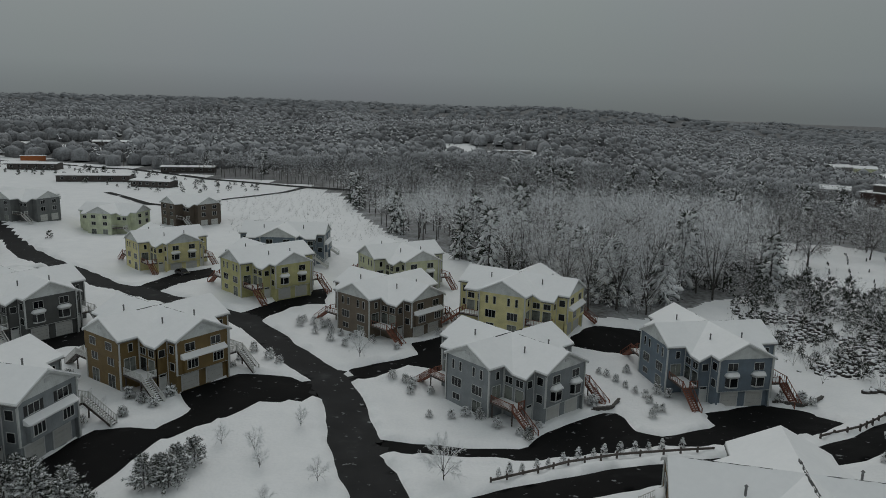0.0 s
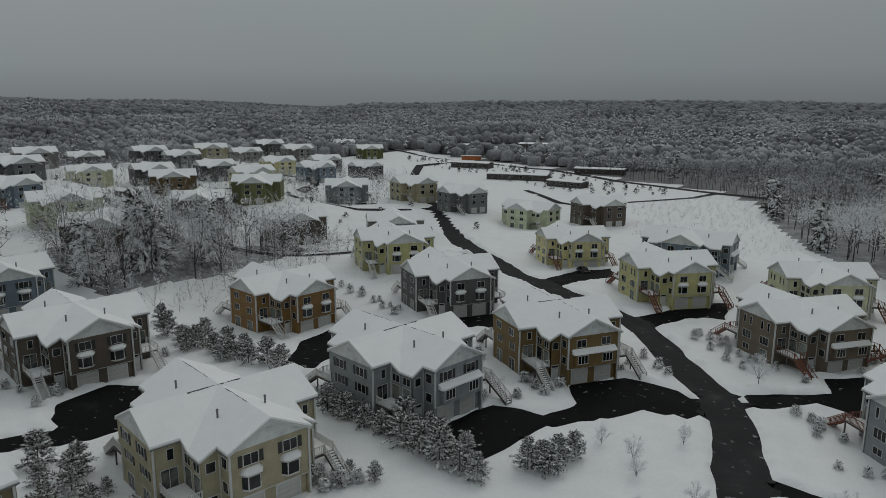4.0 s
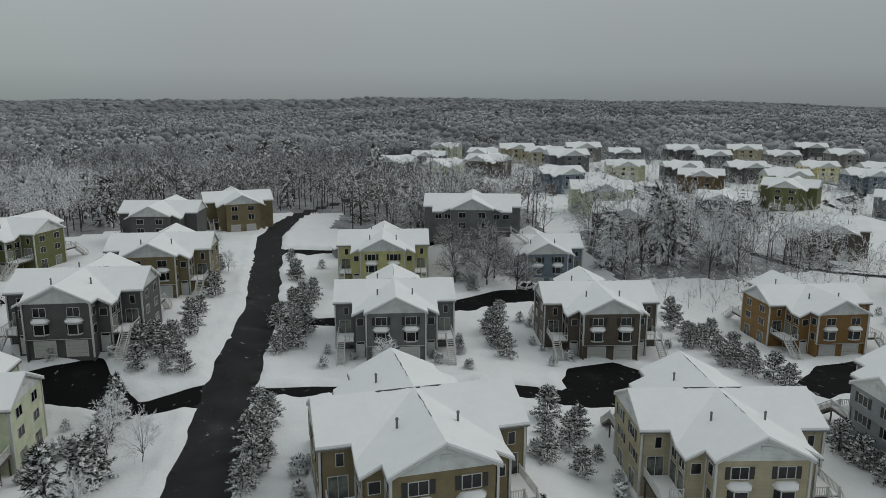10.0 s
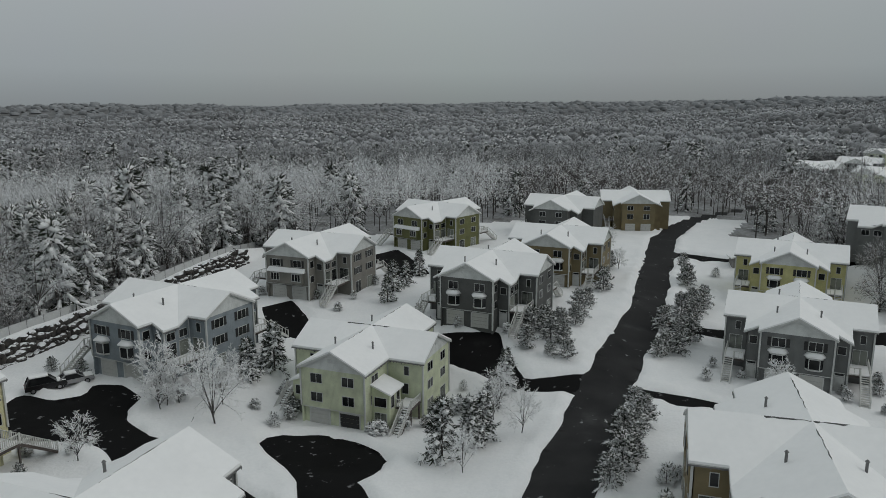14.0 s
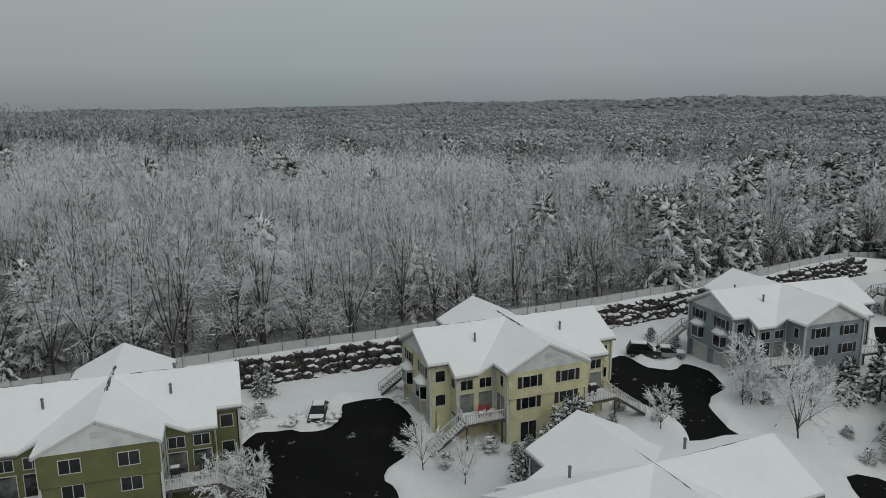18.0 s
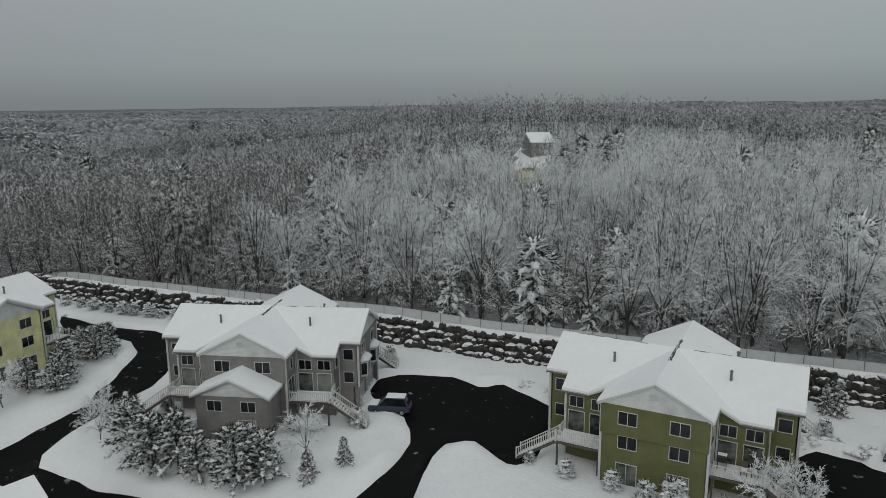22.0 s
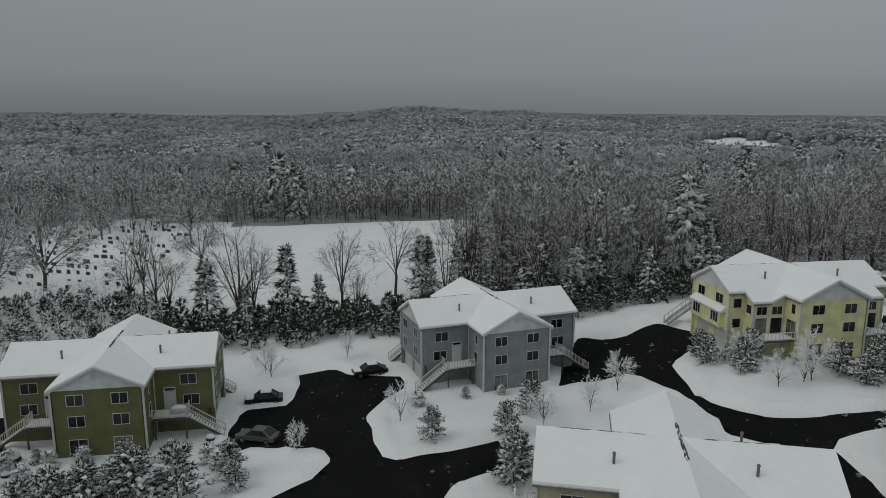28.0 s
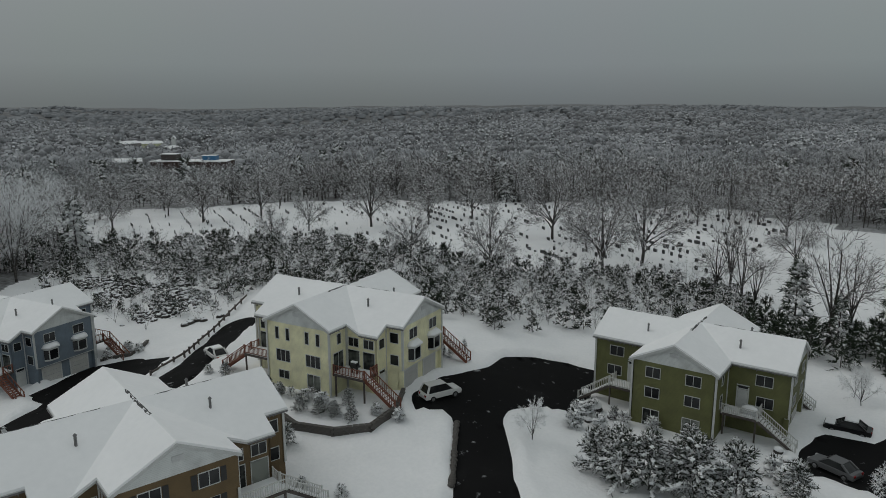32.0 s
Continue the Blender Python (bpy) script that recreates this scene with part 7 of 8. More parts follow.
woods("rock_scree", scree_kinds, scree, sizes(scree, 62, 0.45, 1.35), [ROCK], "bank of tumbled dark rocks half buried in snow", 63)
tagged(bpy.data.objects["rock_scree"], category="rocks")

# fence above the boulder wall
fence = thing("fence", "grey slatted panel fence on the bank before the woods", "fence", kind="structure")
POST = shared("fence_post", lambda bm: box(bm, 0, 0, 0.8, 0.09, 0.09, 1.7), VENT_METAL)
PANEL = shared("fence_panel", lambda bm: (box(bm, 0, 0, 0.78, 2.95, 0.05, 1.4), box(bm, 0, 0, 1.5, 2.95, 0.08, 0.06)), FENCE_GREY)
fx = 108.0
while fx > -140:
    y0 = float(np.interp(fx, [p[0] for p in ROCK_LINE[::-1]], [p[1] for p in ROCK_LINE[::-1]])) - 5.0
    y1 = float(np.interp(fx - 3, [p[0] for p in ROCK_LINE[::-1]], [p[1] for p in ROCK_LINE[::-1]])) - 5.0
    z0, z1 = (float(land(np.array([a]), np.array([b]))[0]) for a, b in ((fx, y0), (fx - 3, y1)))
    part("post", POST, fence, Matrix.Translation((fx, y0, z0)))
    part("panel", PANEL, fence, pose(fx - 1.5, (y0 + y1) / 2, (z0 + z1) / 2 + 0.1, 0, math.degrees(math.atan2(z1 - z0, 3)), math.degrees(math.atan2(y0 - y1, 3))))
    fx -= 3.0

# headstones
STONE_DARK = snowed("headstone_granite", (0.02, 0.02, 0.021), (0.07, 0.07, 0.07), 0.75, 0.1, 3.0, 0.5, 0.2)


def headstone(w, h, curved):
    def make(bm):
        top = [(w / 2 * math.cos(a), h - 0.16 + 0.16 * math.sin(a)) for a in (0.0, 0.6, 1.2, 1.9, 2.5, math.pi)] if curved else [(w / 2, h), (-w / 2, h)]
        pts = [(-w / 2, -0.2), (w / 2, -0.2)] + top
        f = [bm.verts.new((x, -0.11, z)) for x, z in pts]
        k = [bm.verts.new((x, 0.11, z)) for x, z in pts]
        bm.faces.new(f)
        bm.faces.new(k[::-1])
        for i in range(len(f)):
            j = (i + 1) % len(f)
            bm.faces.new((f[i], k[i], k[j], f[j]))
    return make


HEADSTONES = [shared(("grave", i), headstone(w, h, c), STONE_DARK) for i, (w, h, c) in enumerate(((0.9, 0.85, True), (1.2, 0.8, False), (0.7, 1.0, True), (1.5, 0.9, False), (0.6, 0.6, True)))]
GRAVES = [(108, 92), (127.5, 56), (122, 28), (147, 29), (203, 34), (218, 50), (204, 100), (193, 138), (163, 165), (144, 185), (112, 212), (97, 216), (97, 172), (108, 132)]
rnd = random.Random(72)
plots = []
for row in range(-30, 60):
    for k in range(-40, 60):
        # rows run obliquely across the slope, with gaps
        u, v = 165 + k * 2.4 + rnd.uniform(-0.4, 0.4), 115 + row * 4.8 + rnd.uniform(-0.3, 0.3)
        x, y = 165 + (u - 165) * 0.47 - (v - 115) * 0.88, 115 + (u - 165) * 0.88 + (v - 115) * 0.47
        if rnd.random() < 0.80 * float(value_noise(x, y, 17.0, 6)) + 0.08 and bool(inside(np.array([x]), np.array([y]), GRAVES)[0]):
            plots.append((math.hypot(x - 115, y - 75), x, y))
plots.sort()
far_stones = bmesh.new()
for k, (d, x, y) in enumerate(plots):
    m = pose(x, y, float(land(np.array([x]), np.array([y]))[0]) + 0.1, 0, rnd.uniform(-4, 4), 62 + rnd.uniform(-6, 6))
    if k < 290:
        g = thing("headstone", "dark granite headstone standing in deep snow", "headstone", "headstones", data=rnd.choice(HEADSTONES))
        g.matrix_basis = m
    else:
        n = len(far_stones.verts)
        far_stones.from_mesh(rnd.choice(HEADSTONES))
        far_stones.verts.ensure_lookup_table()
        bmesh.ops.transform(far_stones, matrix=m, verts=far_stones.verts[n:])
far_rows = new("headstone_rows", finish(far_stones, STONE_DARK))
tagged(far_rows, "further rows of dark headstones standing in the snow", "headstones", kind="stuff")


# ---- cars ----
TYRE = mottled("tyre_rubber", (0.01, 0.01, 0.01), (0.02, 0.02, 0.02), 5, 0.9)
RIM = mottled("wheel_rim", (0.25, 0.25, 0.26), (0.4, 0.4, 0.41), 4, 0.35, 0.05, 0.02, None, 0.8)
LAMP_GLASS = mottled("lamp_glass", (0.3, 0.3, 0.3), (0.5, 0.5, 0.5), 6, 0.15, 0.02)
TAIL = mottled("tail_lamp", (0.18, 0.01, 0.01), (0.28, 0.02, 0.02), 6, 0.2, 0.02)
PAINTS = {"white": (0.62, 0.62, 0.61), "black": (0.012, 0.012, 0.013), "grey": (0.09, 0.092, 0.095), "silver": (0.30, 0.30, 0.31), "blue": (0.03, 0.04, 0.07)}
PAINT = {k: mottled("car_paint_" + k, [c * 0.9 for c in v], v, 2, 0.3, 0.02) for k, v in PAINTS.items()}


def car(x, y, turn, paint, tall=False, snow=True, dz=0.0):
    """A parked car. tall: a sport utility or pick-up height."""
    h, roof = (0.98, 1.72) if tall else (0.86, 1.42)
    z = float(land(np.array([x]), np.array([y]))[0]) - 0.12 + dz
    what = ("utility car" if tall else "saloon car")
    c = thing("car", "%s %s parked %s" % (paint, what, "under a blanket of snow" if snow else "on wet asphalt"), "car", "parked cars")
    c.matrix_basis = pose(x, y, z, 0, 0, turn)
    def body(bm):
        prof = [(-2.2, 0.35), (2.15, 0.35), (2.25, 0.6), (2.15, h - 0.12), (1.1, h), (-2.1, h), (-2.25, 0.7)]
        rows_ = []
        for yy, k in ((-0.9, 0.94), (-0.86, 1.0), (0.86, 1.0), (0.9, 0.94)):
            rows_.append([bm.verts.new((px * k, yy, 0.6 + (pz - 0.6) * k)) for px, pz in prof])
        for a, b in zip(rows_, rows_[1:]):
            for i in range(len(prof)):
                j = (i + 1) % len(prof)
                bm.faces.new((a[i], a[j], b[j], b[i]))
        bm.faces.new(rows_[0])
        bm.faces.new(rows_[-1][::-1])
    def cabin(bm):
        back = -2.05 if tall else -1.75
        low = [(1.15, h), (back, h)]
        top = [(0.35, roof), (back + (0.35 if tall else 0.8), roof)]
        v = [bm.verts.new((px, sy * w, pz)) for (px, pz), w in ((low[0], 0.8), (low[1], 0.8), (top[1], 0.64), (top[0], 0.64)) for sy in (-1, 1)]
        for f in ((0, 2, 4, 6), (1, 7, 5, 3), (0, 6, 7, 1), (2, 3, 5, 4), (4, 5, 7, 6)):
            bm.faces.new([v[i] for i in f])
    def top(bm):
        back = -2.05 + 0.35 if tall else -1.75 + 0.8
        box(bm, (0.35 + back) / 2, 0, roof + 0.02, 0.35 - back + 0.06, 1.3, 0.05)
    def load(bm):
        back = -2.05 + 0.35 if tall else -1.75 + 0.8
        box(bm, (0.35 + back) / 2, 0, roof + 0.11, 0.35 - back - 0.02, 1.22, 0.16)
        bmesh.ops.bevel(bm, geom=bm.edges[:], offset=0.07, segments=2, affect="EDGES")
    def bonnet(bm):
        box(bm, 1.65, 0, h + 0.03, 0.95, 1.5, 0.12)
        bmesh.ops.bevel(bm, geom=bm.edges[:], offset=0.05, segments=1, affect="EDGES")
    part("body", shared(("car_body", paint, tall), body, PAINT[paint]), c)
    part("glazing", shared(("car_cabin", tall), cabin, GLASS), c)
    part("roof", shared(("car_roof", paint, tall), top, PAINT[paint]), c)
    ends = (-2.05, -1.7) if tall else (-1.75, -0.95)
    for sy in (-1, 1):
        part("pillar", shared(("car_front", paint, tall, sy), lambda bm: beam(bm, (1.17, sy * 0.81, h), (0.36, sy * 0.65, roof + 0.01), 0.09, 0.07), PAINT[paint]), c)
        part("pillar", shared(("car_rear", paint, tall, sy), lambda bm: beam(bm, (ends[0], sy * 0.81, h), (ends[1], sy * 0.65, roof + 0.01), 0.2, 0.12), PAINT[paint]), c)
    if snow:
        part("snow", shared(("car_load", tall), load, ROOF_SNOW), c)
        part("bonnet_snow", shared(("car_bonnet", tall), bonnet, ROOF_SNOW), c)
    def wheel(bm):
        bmesh.ops.create_cone(bm, cap_ends=True, segments=14, radius1=0.33, radius2=0.33, depth=0.22, matrix=Matrix.Rotation(math.pi / 2, 4, "X"))
    def rim(bm):
        bmesh.ops.create_cone(bm, cap_ends=True, segments=10, radius1=0.2, radius2=0.2, depth=0.25, matrix=Matrix.Rotation(math.pi / 2, 4, "X"))
    for px in (-1.4, 1.38):
        for py in (-0.82, 0.82):
            w = part("wheel", shared("car_wheel", wheel, TYRE), c, Matrix.Translation((px, py, 0.33)))
            part("rim", shared("car_rim", rim, RIM), w)
    for py in (-0.62, 0.62):
        part("headlight", shared("car_light", lambda bm: box(bm, 0, 0, 0, 0.1, 0.36, 0.16), LAMP_GLASS), c, Matrix.Translation((2.17, py, 0.7)))
        part("tail_light", shared("car_tail", lambda bm: box(bm, 0, 0, 0, 0.1, 0.3, 0.2), TAIL), c, Matrix.Translation((-2.2, py, 0.74)))


car(-63.7, 168.5, -40, "black", False, False)
car(83.6, 8.4, 92, "black", False, True)
car(87.5, -4.6, 100, "black", False, True)
car(73.5, 8.2, 68, "grey", False, False)
car(60.2, 44.6, -22, "white", True, False)
car(53.8, 75.6, 75, "white", False, True)
car(-20.6, -68.8, 65, "black", False, True)
car(-64.2, -66.2, 140, "black", True, True, 0.25)
car(-66.6, -64.4, 142, "silver", False, True, 0.25)
car(27.3, -64.4, 12, "blue", True, True)
car(-126.5, 55.6, 120, "white", False, True)
car(-113.2, 8.6, 60, "silver", False, True)


# ---- guard rails, garden walls, poles, sheds ----
def guard_rail(points):
    g = thing("guard_rail", "low dark timber guard rail along the road edge", "guard rail", kind="structure")
    for (ax, ay), (bx, by) in zip(points, points[1:]):
        n = max(1, round(math.hypot(bx - ax, by - ay) / 2.4))
        for i in range(n):
            p, q = ((ax + (bx - ax) * t, ay + (by - ay) * t) for t in (i / n, (i + 1) / n))
            zp, zq = (float(land(np.array([a]), np.array([b]))[0]) for a, b in (p, q))
            part("post", shared("rail_post", lambda bm: box(bm, 0, 0, 0.45, 0.2, 0.2, 1.2), DARK_WOOD), g, Matrix.Translation((*p, zp)))
            length = math.dist((*p, zp), (*q, zq))
            part("rail", shared(("rail_bar", round(length, 1)), lambda bm: box(bm, 0, 0, 0, length, 0.12, 0.26), DARK_WOOD), g,
                 pose((p[0] + q[0]) / 2, (p[1] + q[1]) / 2, (zp + zq) / 2 + 0.72, 0, -math.degrees(math.atan2(zq - zp, length)), math.degrees(math.atan2(by - ay, bx - ax))))


guard_rail([(6, 69), (11.5, 71.9), (15.3, 74.2), (21.3, 76.0), (26.9, 76.4), (33, 76.8)])
guard_rail([(47, 79.6), (53.9, 83), (60.7, 88.8), (70.3, 95.5), (77, 99.5)])


def garden_wall(points, courses, label):
    g = thing("garden_wall", label, "wall", kind="structure")
    block = shared("wall_block", lambda bm: box(bm, 0, 0, 0, 0.58, 0.4, 0.22), STONE_WALL)
    rnd = random.Random(len(points))
    for c in range(courses):
        for (ax, ay), (bx, by) in zip(points, points[1:]):
            n = max(1, round(math.hypot(bx - ax, by - ay) / 0.6))
            for i in range(n):
                t = (i + (0.5 if c % 2 else 0.0)) / n
                x, y = ax + (bx - ax) * t, ay + (by - ay) * t
                z = float(land(np.array([x]), np.array([y]))[0])
                part("block", block, g, pose(x, y, z + 0.1 + c * 0.23, 0, 0, math.degrees(math.atan2(by - ay, bx - ax)) + rnd.uniform(-3, 3)))


garden_wall([(46.8, 56), (46.2, 52), (47.5, 48), (50, 45.4), (54, 45.6), (57.6, 47.6)], 4, "curved garden wall of dark stone blocks capped with snow")
garden_wall([(26.6, 96.5), (25.2, 94.2), (22.0, 93.6)], 3, "low block wall beside the garage court")
garden_wall([(57.5, 98.5), (53.5, 95.4), (49.5, 97.2)], 3, "low block wall beside the garage court")

DARK_BOARD = siding("dark_boards", (0.06, 0.05, 0.045), 0.2)
BRICK = mottled("red_brick", (0.03, 0.020, 0.018), (0.07, 0.042, 0.034), 1.5, 0.9)
ORANGE = mottled("orange_steel", (0.32, 0.09, 0.02), (0.45, 0.13, 0.03), 0.8, 0.5)
METAL_BLUE = mottled("blue_sheet", (0.03, 0.12, 0.25), (0.05, 0.18, 0.34), 0.8, 0.4)


def low_building(x, y, turn, length, width, height, wall, label, pitch=0.12, windows=6, name="building"):
    b = thing(name, label, name.replace("_", " "))
    z = float(land(np.array([x]), np.array([y]))[0])
    b.matrix_basis = pose(x, y, z, 0, 0, turn)
    part("wall", shared(("lb", length, width, height, wall.name), lambda bm: box(bm, 0, 0, height / 2 - 0.5, length, width, height + 1), wall), b)
    def cap(bm):
        for s in (1, -1):
            pts = [(-length / 2 - 0.4, 0, height + width / 2 * pitch + 0.3), (length / 2 + 0.4, 0, height + width / 2 * pitch + 0.3),
                   (length / 2 + 0.4, s * (width / 2 + 0.5), height + 0.25), (-length / 2 - 0.4, s * (width / 2 + 0.5), height + 0.25)]
            slab(bm, pts if s < 0 else pts[::-1], 0.3)
    part("roof_snow", shared(("lbr", length, width, height, pitch), cap, ROOF_SNOW), b)
    for i in range(windows):
        px = -length / 2 + length * (i + 0.5) / windows
        part("window", window_frame(1.4, 1.1, 2, True), b, pose(px, -width / 2, height * 0.45))
    return b


low_building(-175, 353, 12, 34, 9, 3.4, DARK_BOARD, "long low dark motel block under a snowy roof")
low_building(-140, 340, -8, 20, 8, 3.2, DARK_BOARD, "short low dark block under a snowy roof")
low_building(-150, 415, 10, 30, 9, 3.4, DARK_BOARD, "low dark building beside the main road")
low_building(-232, 400, 8, 26, 10, 3.6, DARK_BOARD, "flat-roofed dark building with snow on it")
low_building(-262, 450, 20, 14, 3, 3.2, ORANGE, "orange steel container in the snowy yard", 0.02, 0, "container")
low_building(-255, 560, 15, 40, 14, 4.0, DARK_BOARD, "wide low store under snow")
low_building(-300, 520, 15, 26, 14, 4.0, MAT["dove"], "wide low store under snow")
low_building(255, 380, -55, 46, 16, 8.0, BRICK, "flat-roofed red-brick school beyond the trees", 0.01, 9)
low_building(248, 392, -55, 9, 8, 12.0, DARK_BOARD, "dark plant tower of the school", 0.01, 0, "tower")
low_building(262, 372, -55, 8, 6, 11.0, METAL_BLUE, "blue plant room on the school roof", 0.05, 0, "plant_room")
low_building(372, 590, 30, 22, 10, 8, MAT["cream"], "white-painted church beyond the valley", 0.5, 4, "church")
low_building(380, 596, 30, 3.2, 3.2, 17, WHITE_TRIM, "slim white church tower beyond the valley", 1.6, 0, "church_tower")
low_building(390, 695, 20, 26, 12, 9, MAT["dove"], "far grey house under a snowy roof", 0.4, 5, "far_house")
low_building(420, 704, -20, 24, 12, 9, MAT["cream"], "far pale house under a snowy roof", 0.4, 5, "far_house")
low_building(234, 417, -30, 16, 10, 7, MAT["dove"], "grey house under a snowy roof beside the school", 0.4, 3, "far_house")
low_building(640, -400, 58, 66, 22, 2.6, DARK_BOARD, "far warehouse in a snowy clearing", 0.03, 0)
low_building(60, 610, 0, 30, 10, 2.4, MAT["dove"], "far low store in a clearing", 0.05, 0)
low_building(51.5, -266, 35, 9, 9, 4.6, MAT["dove"], "grey house on the wooded hill", 0.75, 3, "hill_house")
low_building(44, -212, 110, 10, 7, 7.2, MAT["lemon"], "yellow house among the trees on the hill", 0.5, 3, "hill_house")
low_building(-157, 22, 10, 3, 2.4, 2.2, MAT["dove"], "small garden shed beside the lane", 0.5, 0, "shed")
low_building(-250, 162, 10, 5, 4, 2.6, DARK_BOARD, "small dark shed between the houses", 0.4, 0, "shed")


def pole(x, y):
    p = thing("utility_pole", "weathered wooden utility pole with a crossarm", "pole", "utility poles")
    p.matrix_basis = pose(x, y, float(land(np.array([x]), np.array([y]))[0]), 0, 0, 20)
    def shaft(bm):
        bmesh.ops.create_cone(bm, cap_ends=True, segments=8, radius1=0.17, radius2=0.11, depth=11.5, matrix=Matrix.Translation((0, 0, 5.25)))
    part("shaft", shared("pole_shaft", shaft, DARK_WOOD), p)
    part("crossarm", shared("pole_arm", lambda bm: box(bm, 0, 0, 10.3, 0.12, 2.4, 0.14), DARK_WOOD), p)


POLES = [(-240, 470), (-200, 440), (-160, 412), (-120, 385), (-80, 362), (-50, 345)]
for px, py in POLES:
    pole(px, py)
wires = bmesh.new()
for (ax, ay), (bx, by) in zip(POLES, POLES[1:]):
    za, zb = (float(land(np.array([a]), np.array([b]))[0]) + 10.4 for a, b in ((ax, ay), (bx, by)))
    for off in (-1.1, 0.0, 1.1):
        pts = [(ax + (bx - ax) * t, ay + (by - ay) * t + off, za + (zb - za) * t - 3.2 * t * (1 - t)) for t in (0, 0.25, 0.5, 0.75, 1)]
        for p, q in zip(pts, pts[1:]):
            beam(wires, p, q, 0.05, 0.05)
thing("power_lines", "sagging black power lines between poles", "power lines", kind="stuff", data=finish(wires, SHUTTER))


# ---- small things by the nearest houses ----
edging = thing("drive_edging", "row of dark stones lining the drive", "edging", kind="structure")
rnd = random.Random(95)
EDGE = [(56.6, 39.8), (54.6, 38.5), (52.9, 37.4), (51.0, 36.1), (49.2, 34.9), (47.7, 34.0)]
for i in range(26):
    t = i / 25
    k = min(len(EDGE) - 2, int(t * (len(EDGE) - 1)))
    f = t * (len(EDGE) - 1) - k
    x, y = (EDGE[k][j] * (1 - f) + EDGE[k + 1][j] * f for j in (0, 1))
    part("stone", shared(("edge_stone", i % 3), boulder(50 + i % 3), STONE_WALL), edging, pose(x, y, float(land(np.array([x]), np.array([y]))[0]) + 0.12, 0, 0, rnd.uniform(0, 180)) @ Matrix.Diagonal((0.55, 0.45, 0.5, 1)))
for x, y, k in [(75.5, 34.5, 1.0), (72.4, 31.8, 1.2), (71.8, 29.7, 0.9), (70.9, 33.8, 0.8), (69.4, 27.9, 1.1), (69.1, 31.2, 0.7), (74.3, 13.2, 0.8), (71.2, 13.5, 0.7), (72.6, 12.0, 0.9)]:
    g = thing("boulder", "dark garden boulder under a thick cap of snow", "boulder", "garden boulders")
    g.matrix_basis = pose(x, y, float(land(np.array([x]), np.array([y]))[0]) + 0.3 * k, 0, 0, rnd.uniform(0, 180)) @ Matrix.Diagonal((k, k, k, 1))
    part("stone", rnd.choice(ROCKS), g)
    part("snow", shared("boulder_cap", lambda bm: (bmesh.ops.create_icosphere(bm, subdivisions=2, radius=0.62), bmesh.ops.transform(bm, matrix=Matrix.Translation((0, 0, 0.36)) @ Matrix.Diagonal((1.05, 0.9, 0.55, 1)), verts=bm.verts)), SNOW, True), g)


def on_deck(home, x, y):
    """Where a thing stands on one of a house's decks."""
    hx, hy, hz, turn = home
    return pose(hx, hy, hz, 0, 0, turn) @ Matrix.Translation((x, y, DECK_Z + 0.14))


def grill(m):
    g = thing("grill", "black covered grill with snow on its lid, standing on the deck", "grill")
    g.matrix_basis = m
    part("body", shared("grill_body", lambda bm: (box(bm, 0, 0, 0.78, 0.75, 0.5, 0.3), box(bm, 0.55, 0, 0.88, 0.34, 0.45, 0.04)), SHUTTER), g)
    def hood(bm):
        pts = [(-0.26, 0.93), (0.26, 0.93), (0.24, 1.1), (0.12, 1.22), (-0.12, 1.22), (-0.24, 1.1)]
        f = [bm.verts.new((-0.38, y, z)) for y, z in pts]
        k = [bm.verts.new((0.38, y, z)) for y, z in pts]
        bm.faces.new(f[::-1])
        bm.faces.new(k)
        for i in range(6):
            bm.faces.new((f[i], f[(i + 1) % 6], k[(i + 1) % 6], k[i]))
    part("lid", shared("grill_lid", hood, SHUTTER), g)
    part("snow", shared("grill_snow", lambda bm: box(bm, 0, 0, 1.27, 0.7, 0.34, 0.12), ROOF_SNOW), g)
    for x in (-0.33, 0.33):
        part("leg", shared("grill_leg", lambda bm: box(bm, 0, 0, 0.31, 0.05, 0.42, 0.64), SHUTTER), g, Matrix.Translation((x, 0, 0)))


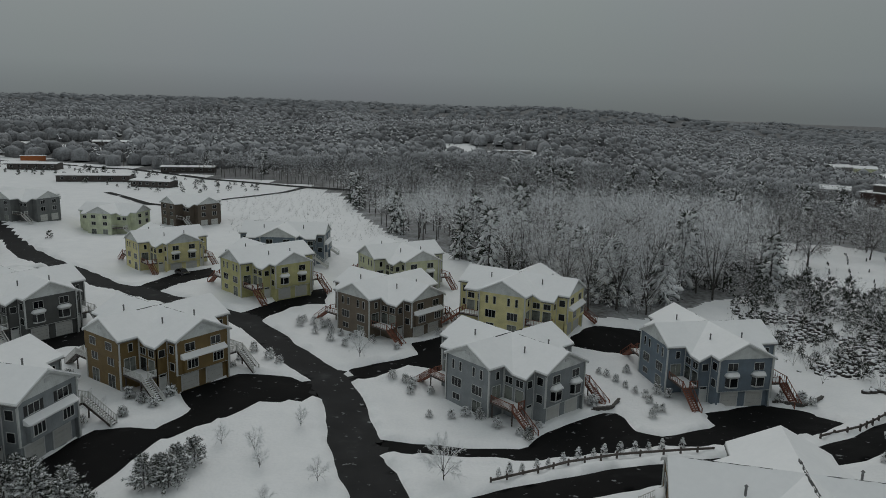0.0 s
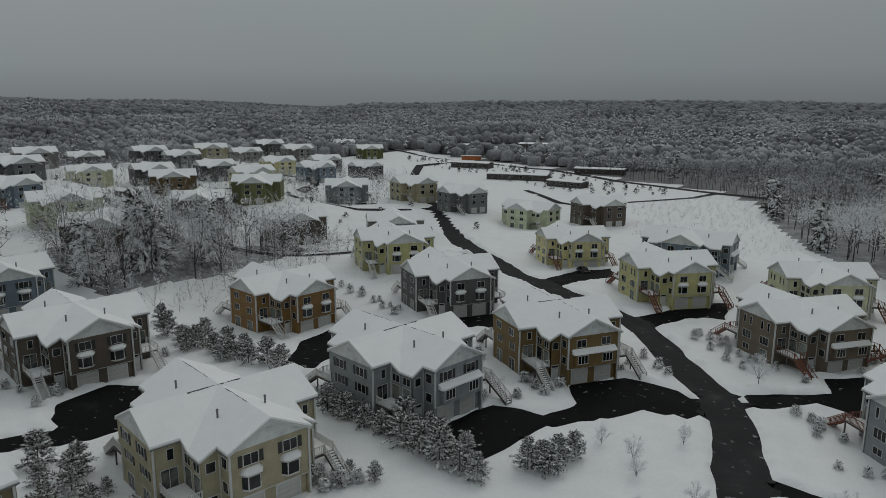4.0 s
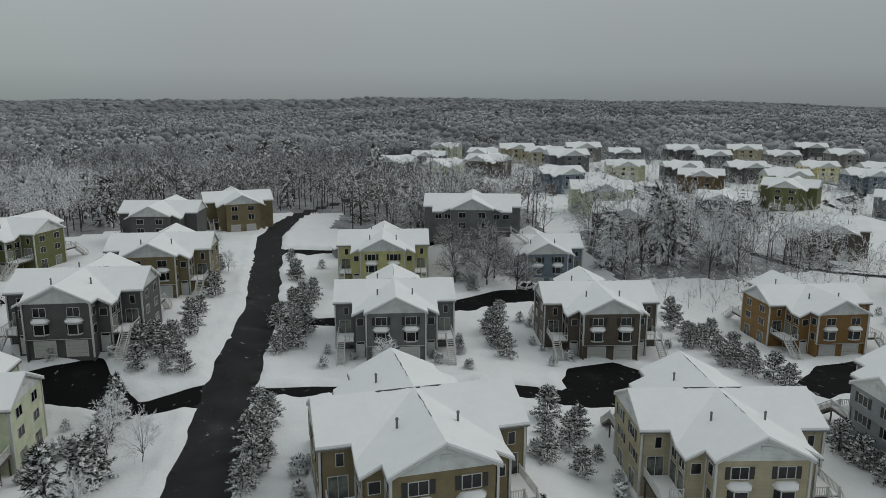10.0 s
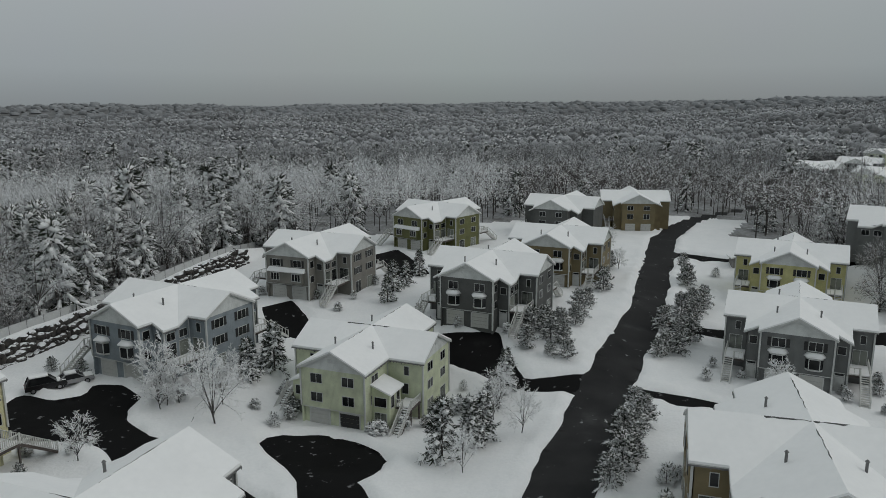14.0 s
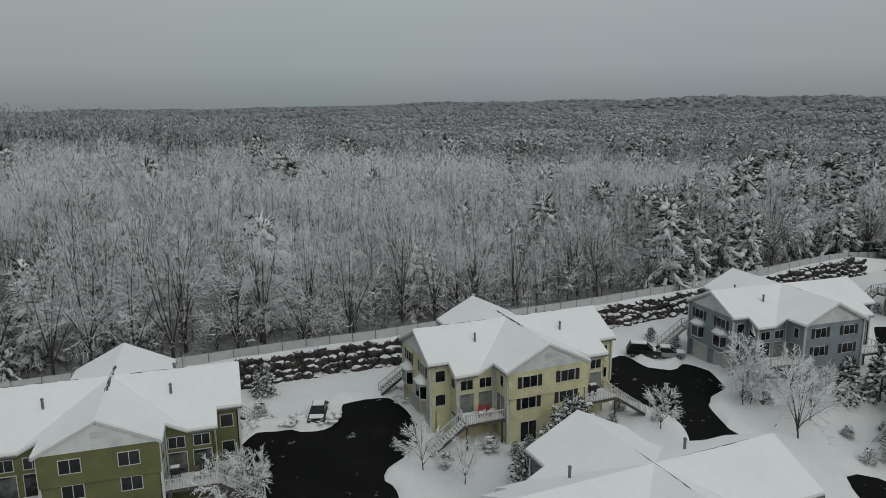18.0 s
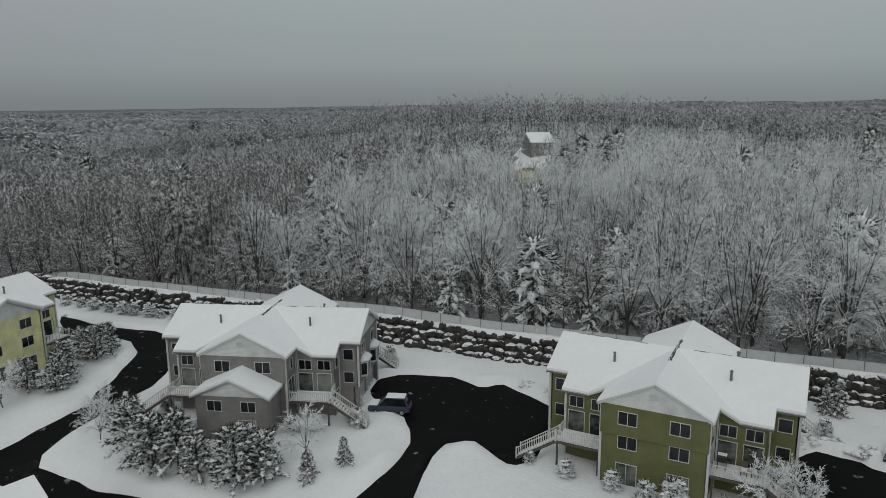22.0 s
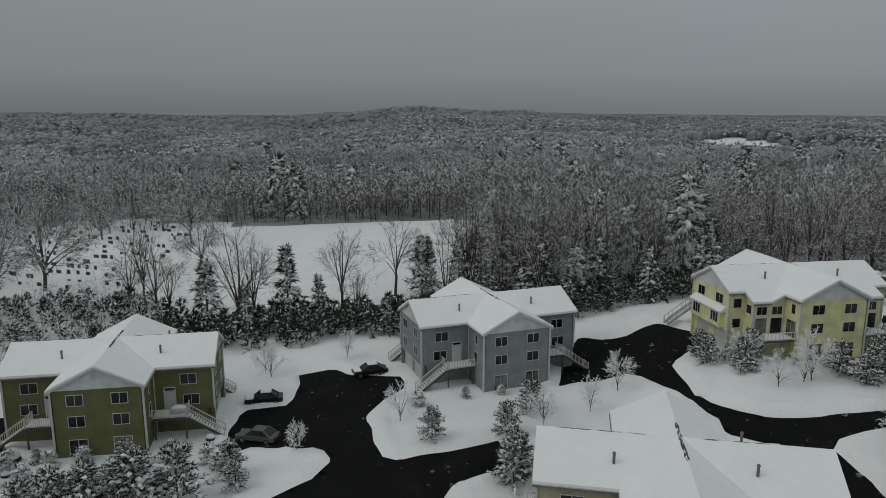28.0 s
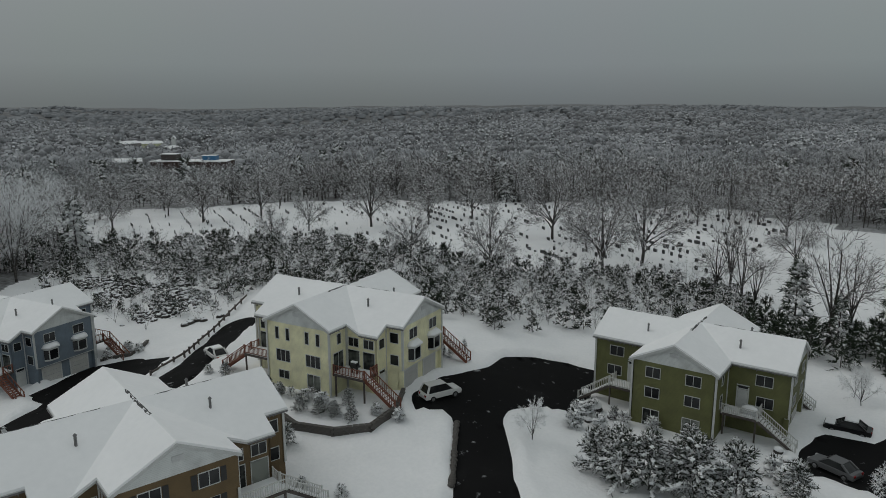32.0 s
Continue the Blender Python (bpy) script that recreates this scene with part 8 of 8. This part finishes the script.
def deck_chair(m, paint, label):
    c = thing("deck_chair", label, "chair", "deck chairs")
    c.matrix_basis = m
    part("seat", shared(("dc_seat", paint.name), lambda bm: box(bm, 0, 0, 0.4, 0.52, 0.5, 0.05), paint), c)
    part("backrest", shared(("dc_back", paint.name), lambda bm: beam(bm, (0, 0.24, 0.42), (0, 0.4, 1.0), 0.5, 0.04), paint), c)
    part("snow", shared("dc_snow", lambda bm: box(bm, 0, -0.02, 0.47, 0.46, 0.42, 0.09), ROOF_SNOW), c)
    for x in (-0.23, 0.23):
        for y in (-0.22, 0.22):
            part("leg", shared(("dc_leg", paint.name), lambda bm: box(bm, 0, 0, 0.2, 0.05, 0.05, 0.4), paint), c, Matrix.Translation((x, y, 0)))


def deck_sofa(m):
    c = thing("deck_sofa", "outdoor sofa buried under thick snow on the deck", "sofa")
    c.matrix_basis = m
    part("frame", shared("sofa_frame", lambda bm: (box(bm, 0, 0, 0.25, 1.7, 0.75, 0.3), box(bm, 0, 0.34, 0.6, 1.7, 0.1, 0.5)), FENCE_GREY), c)
    part("snow", shared("sofa_snow", lambda bm: (bmesh.ops.create_icosphere(bm, subdivisions=2, radius=0.8), bmesh.ops.transform(bm, matrix=Matrix.Translation((0, 0.05, 0.55)) @ Matrix.Diagonal((1.05, 0.45, 0.42, 1)), verts=bm.verts)), ROOF_SNOW, True), c)


RED_PAINT = mottled("red_chair_paint", (0.25, 0.02, 0.02), (0.36, 0.03, 0.03), 3, 0.5)
GREEN_HOME, BUTTER_HOME, OLIVE_HOME, LEMON_HOME, SOUTH_HOME = (81.4, 23.7, 3.0, -88.8), (60.5, 58.7, 6.4, -82.6), (-1.0, -65.3, 8.1, 170.4), (81.0, -58.0, 8.8, -89.9), (-39.8, -61.4, 8.8, 174.5)
deck_sofa(on_deck(GREEN_HOME, 7.0, -5.5))
grill(on_deck(BUTTER_HOME, 6.6, -7.6))
grill(on_deck(OLIVE_HOME, 5.2, -7.2))
grill(on_deck(SOUTH_HOME, 6.2, -7.4))
for k, (dx, dy) in enumerate(((-5.6, -7.6), (-6.5, -7.5))):
    deck_chair(on_deck(SOUTH_HOME, dx, dy) @ Matrix.Rotation(radians(20 - 35 * k), 4, "Z"), RED_PAINT, "red deck chair dusted with snow")
for dx in (6.9, 7.7):
    deck_chair(on_deck(OLIVE_HOME, dx, -7.4), DARK_WOOD, "dark deck chair with snow on its seat")
deck_chair(on_deck(LEMON_HOME, 6.0, -7.4), DARK_WOOD, "dark deck chair with snow on its seat")
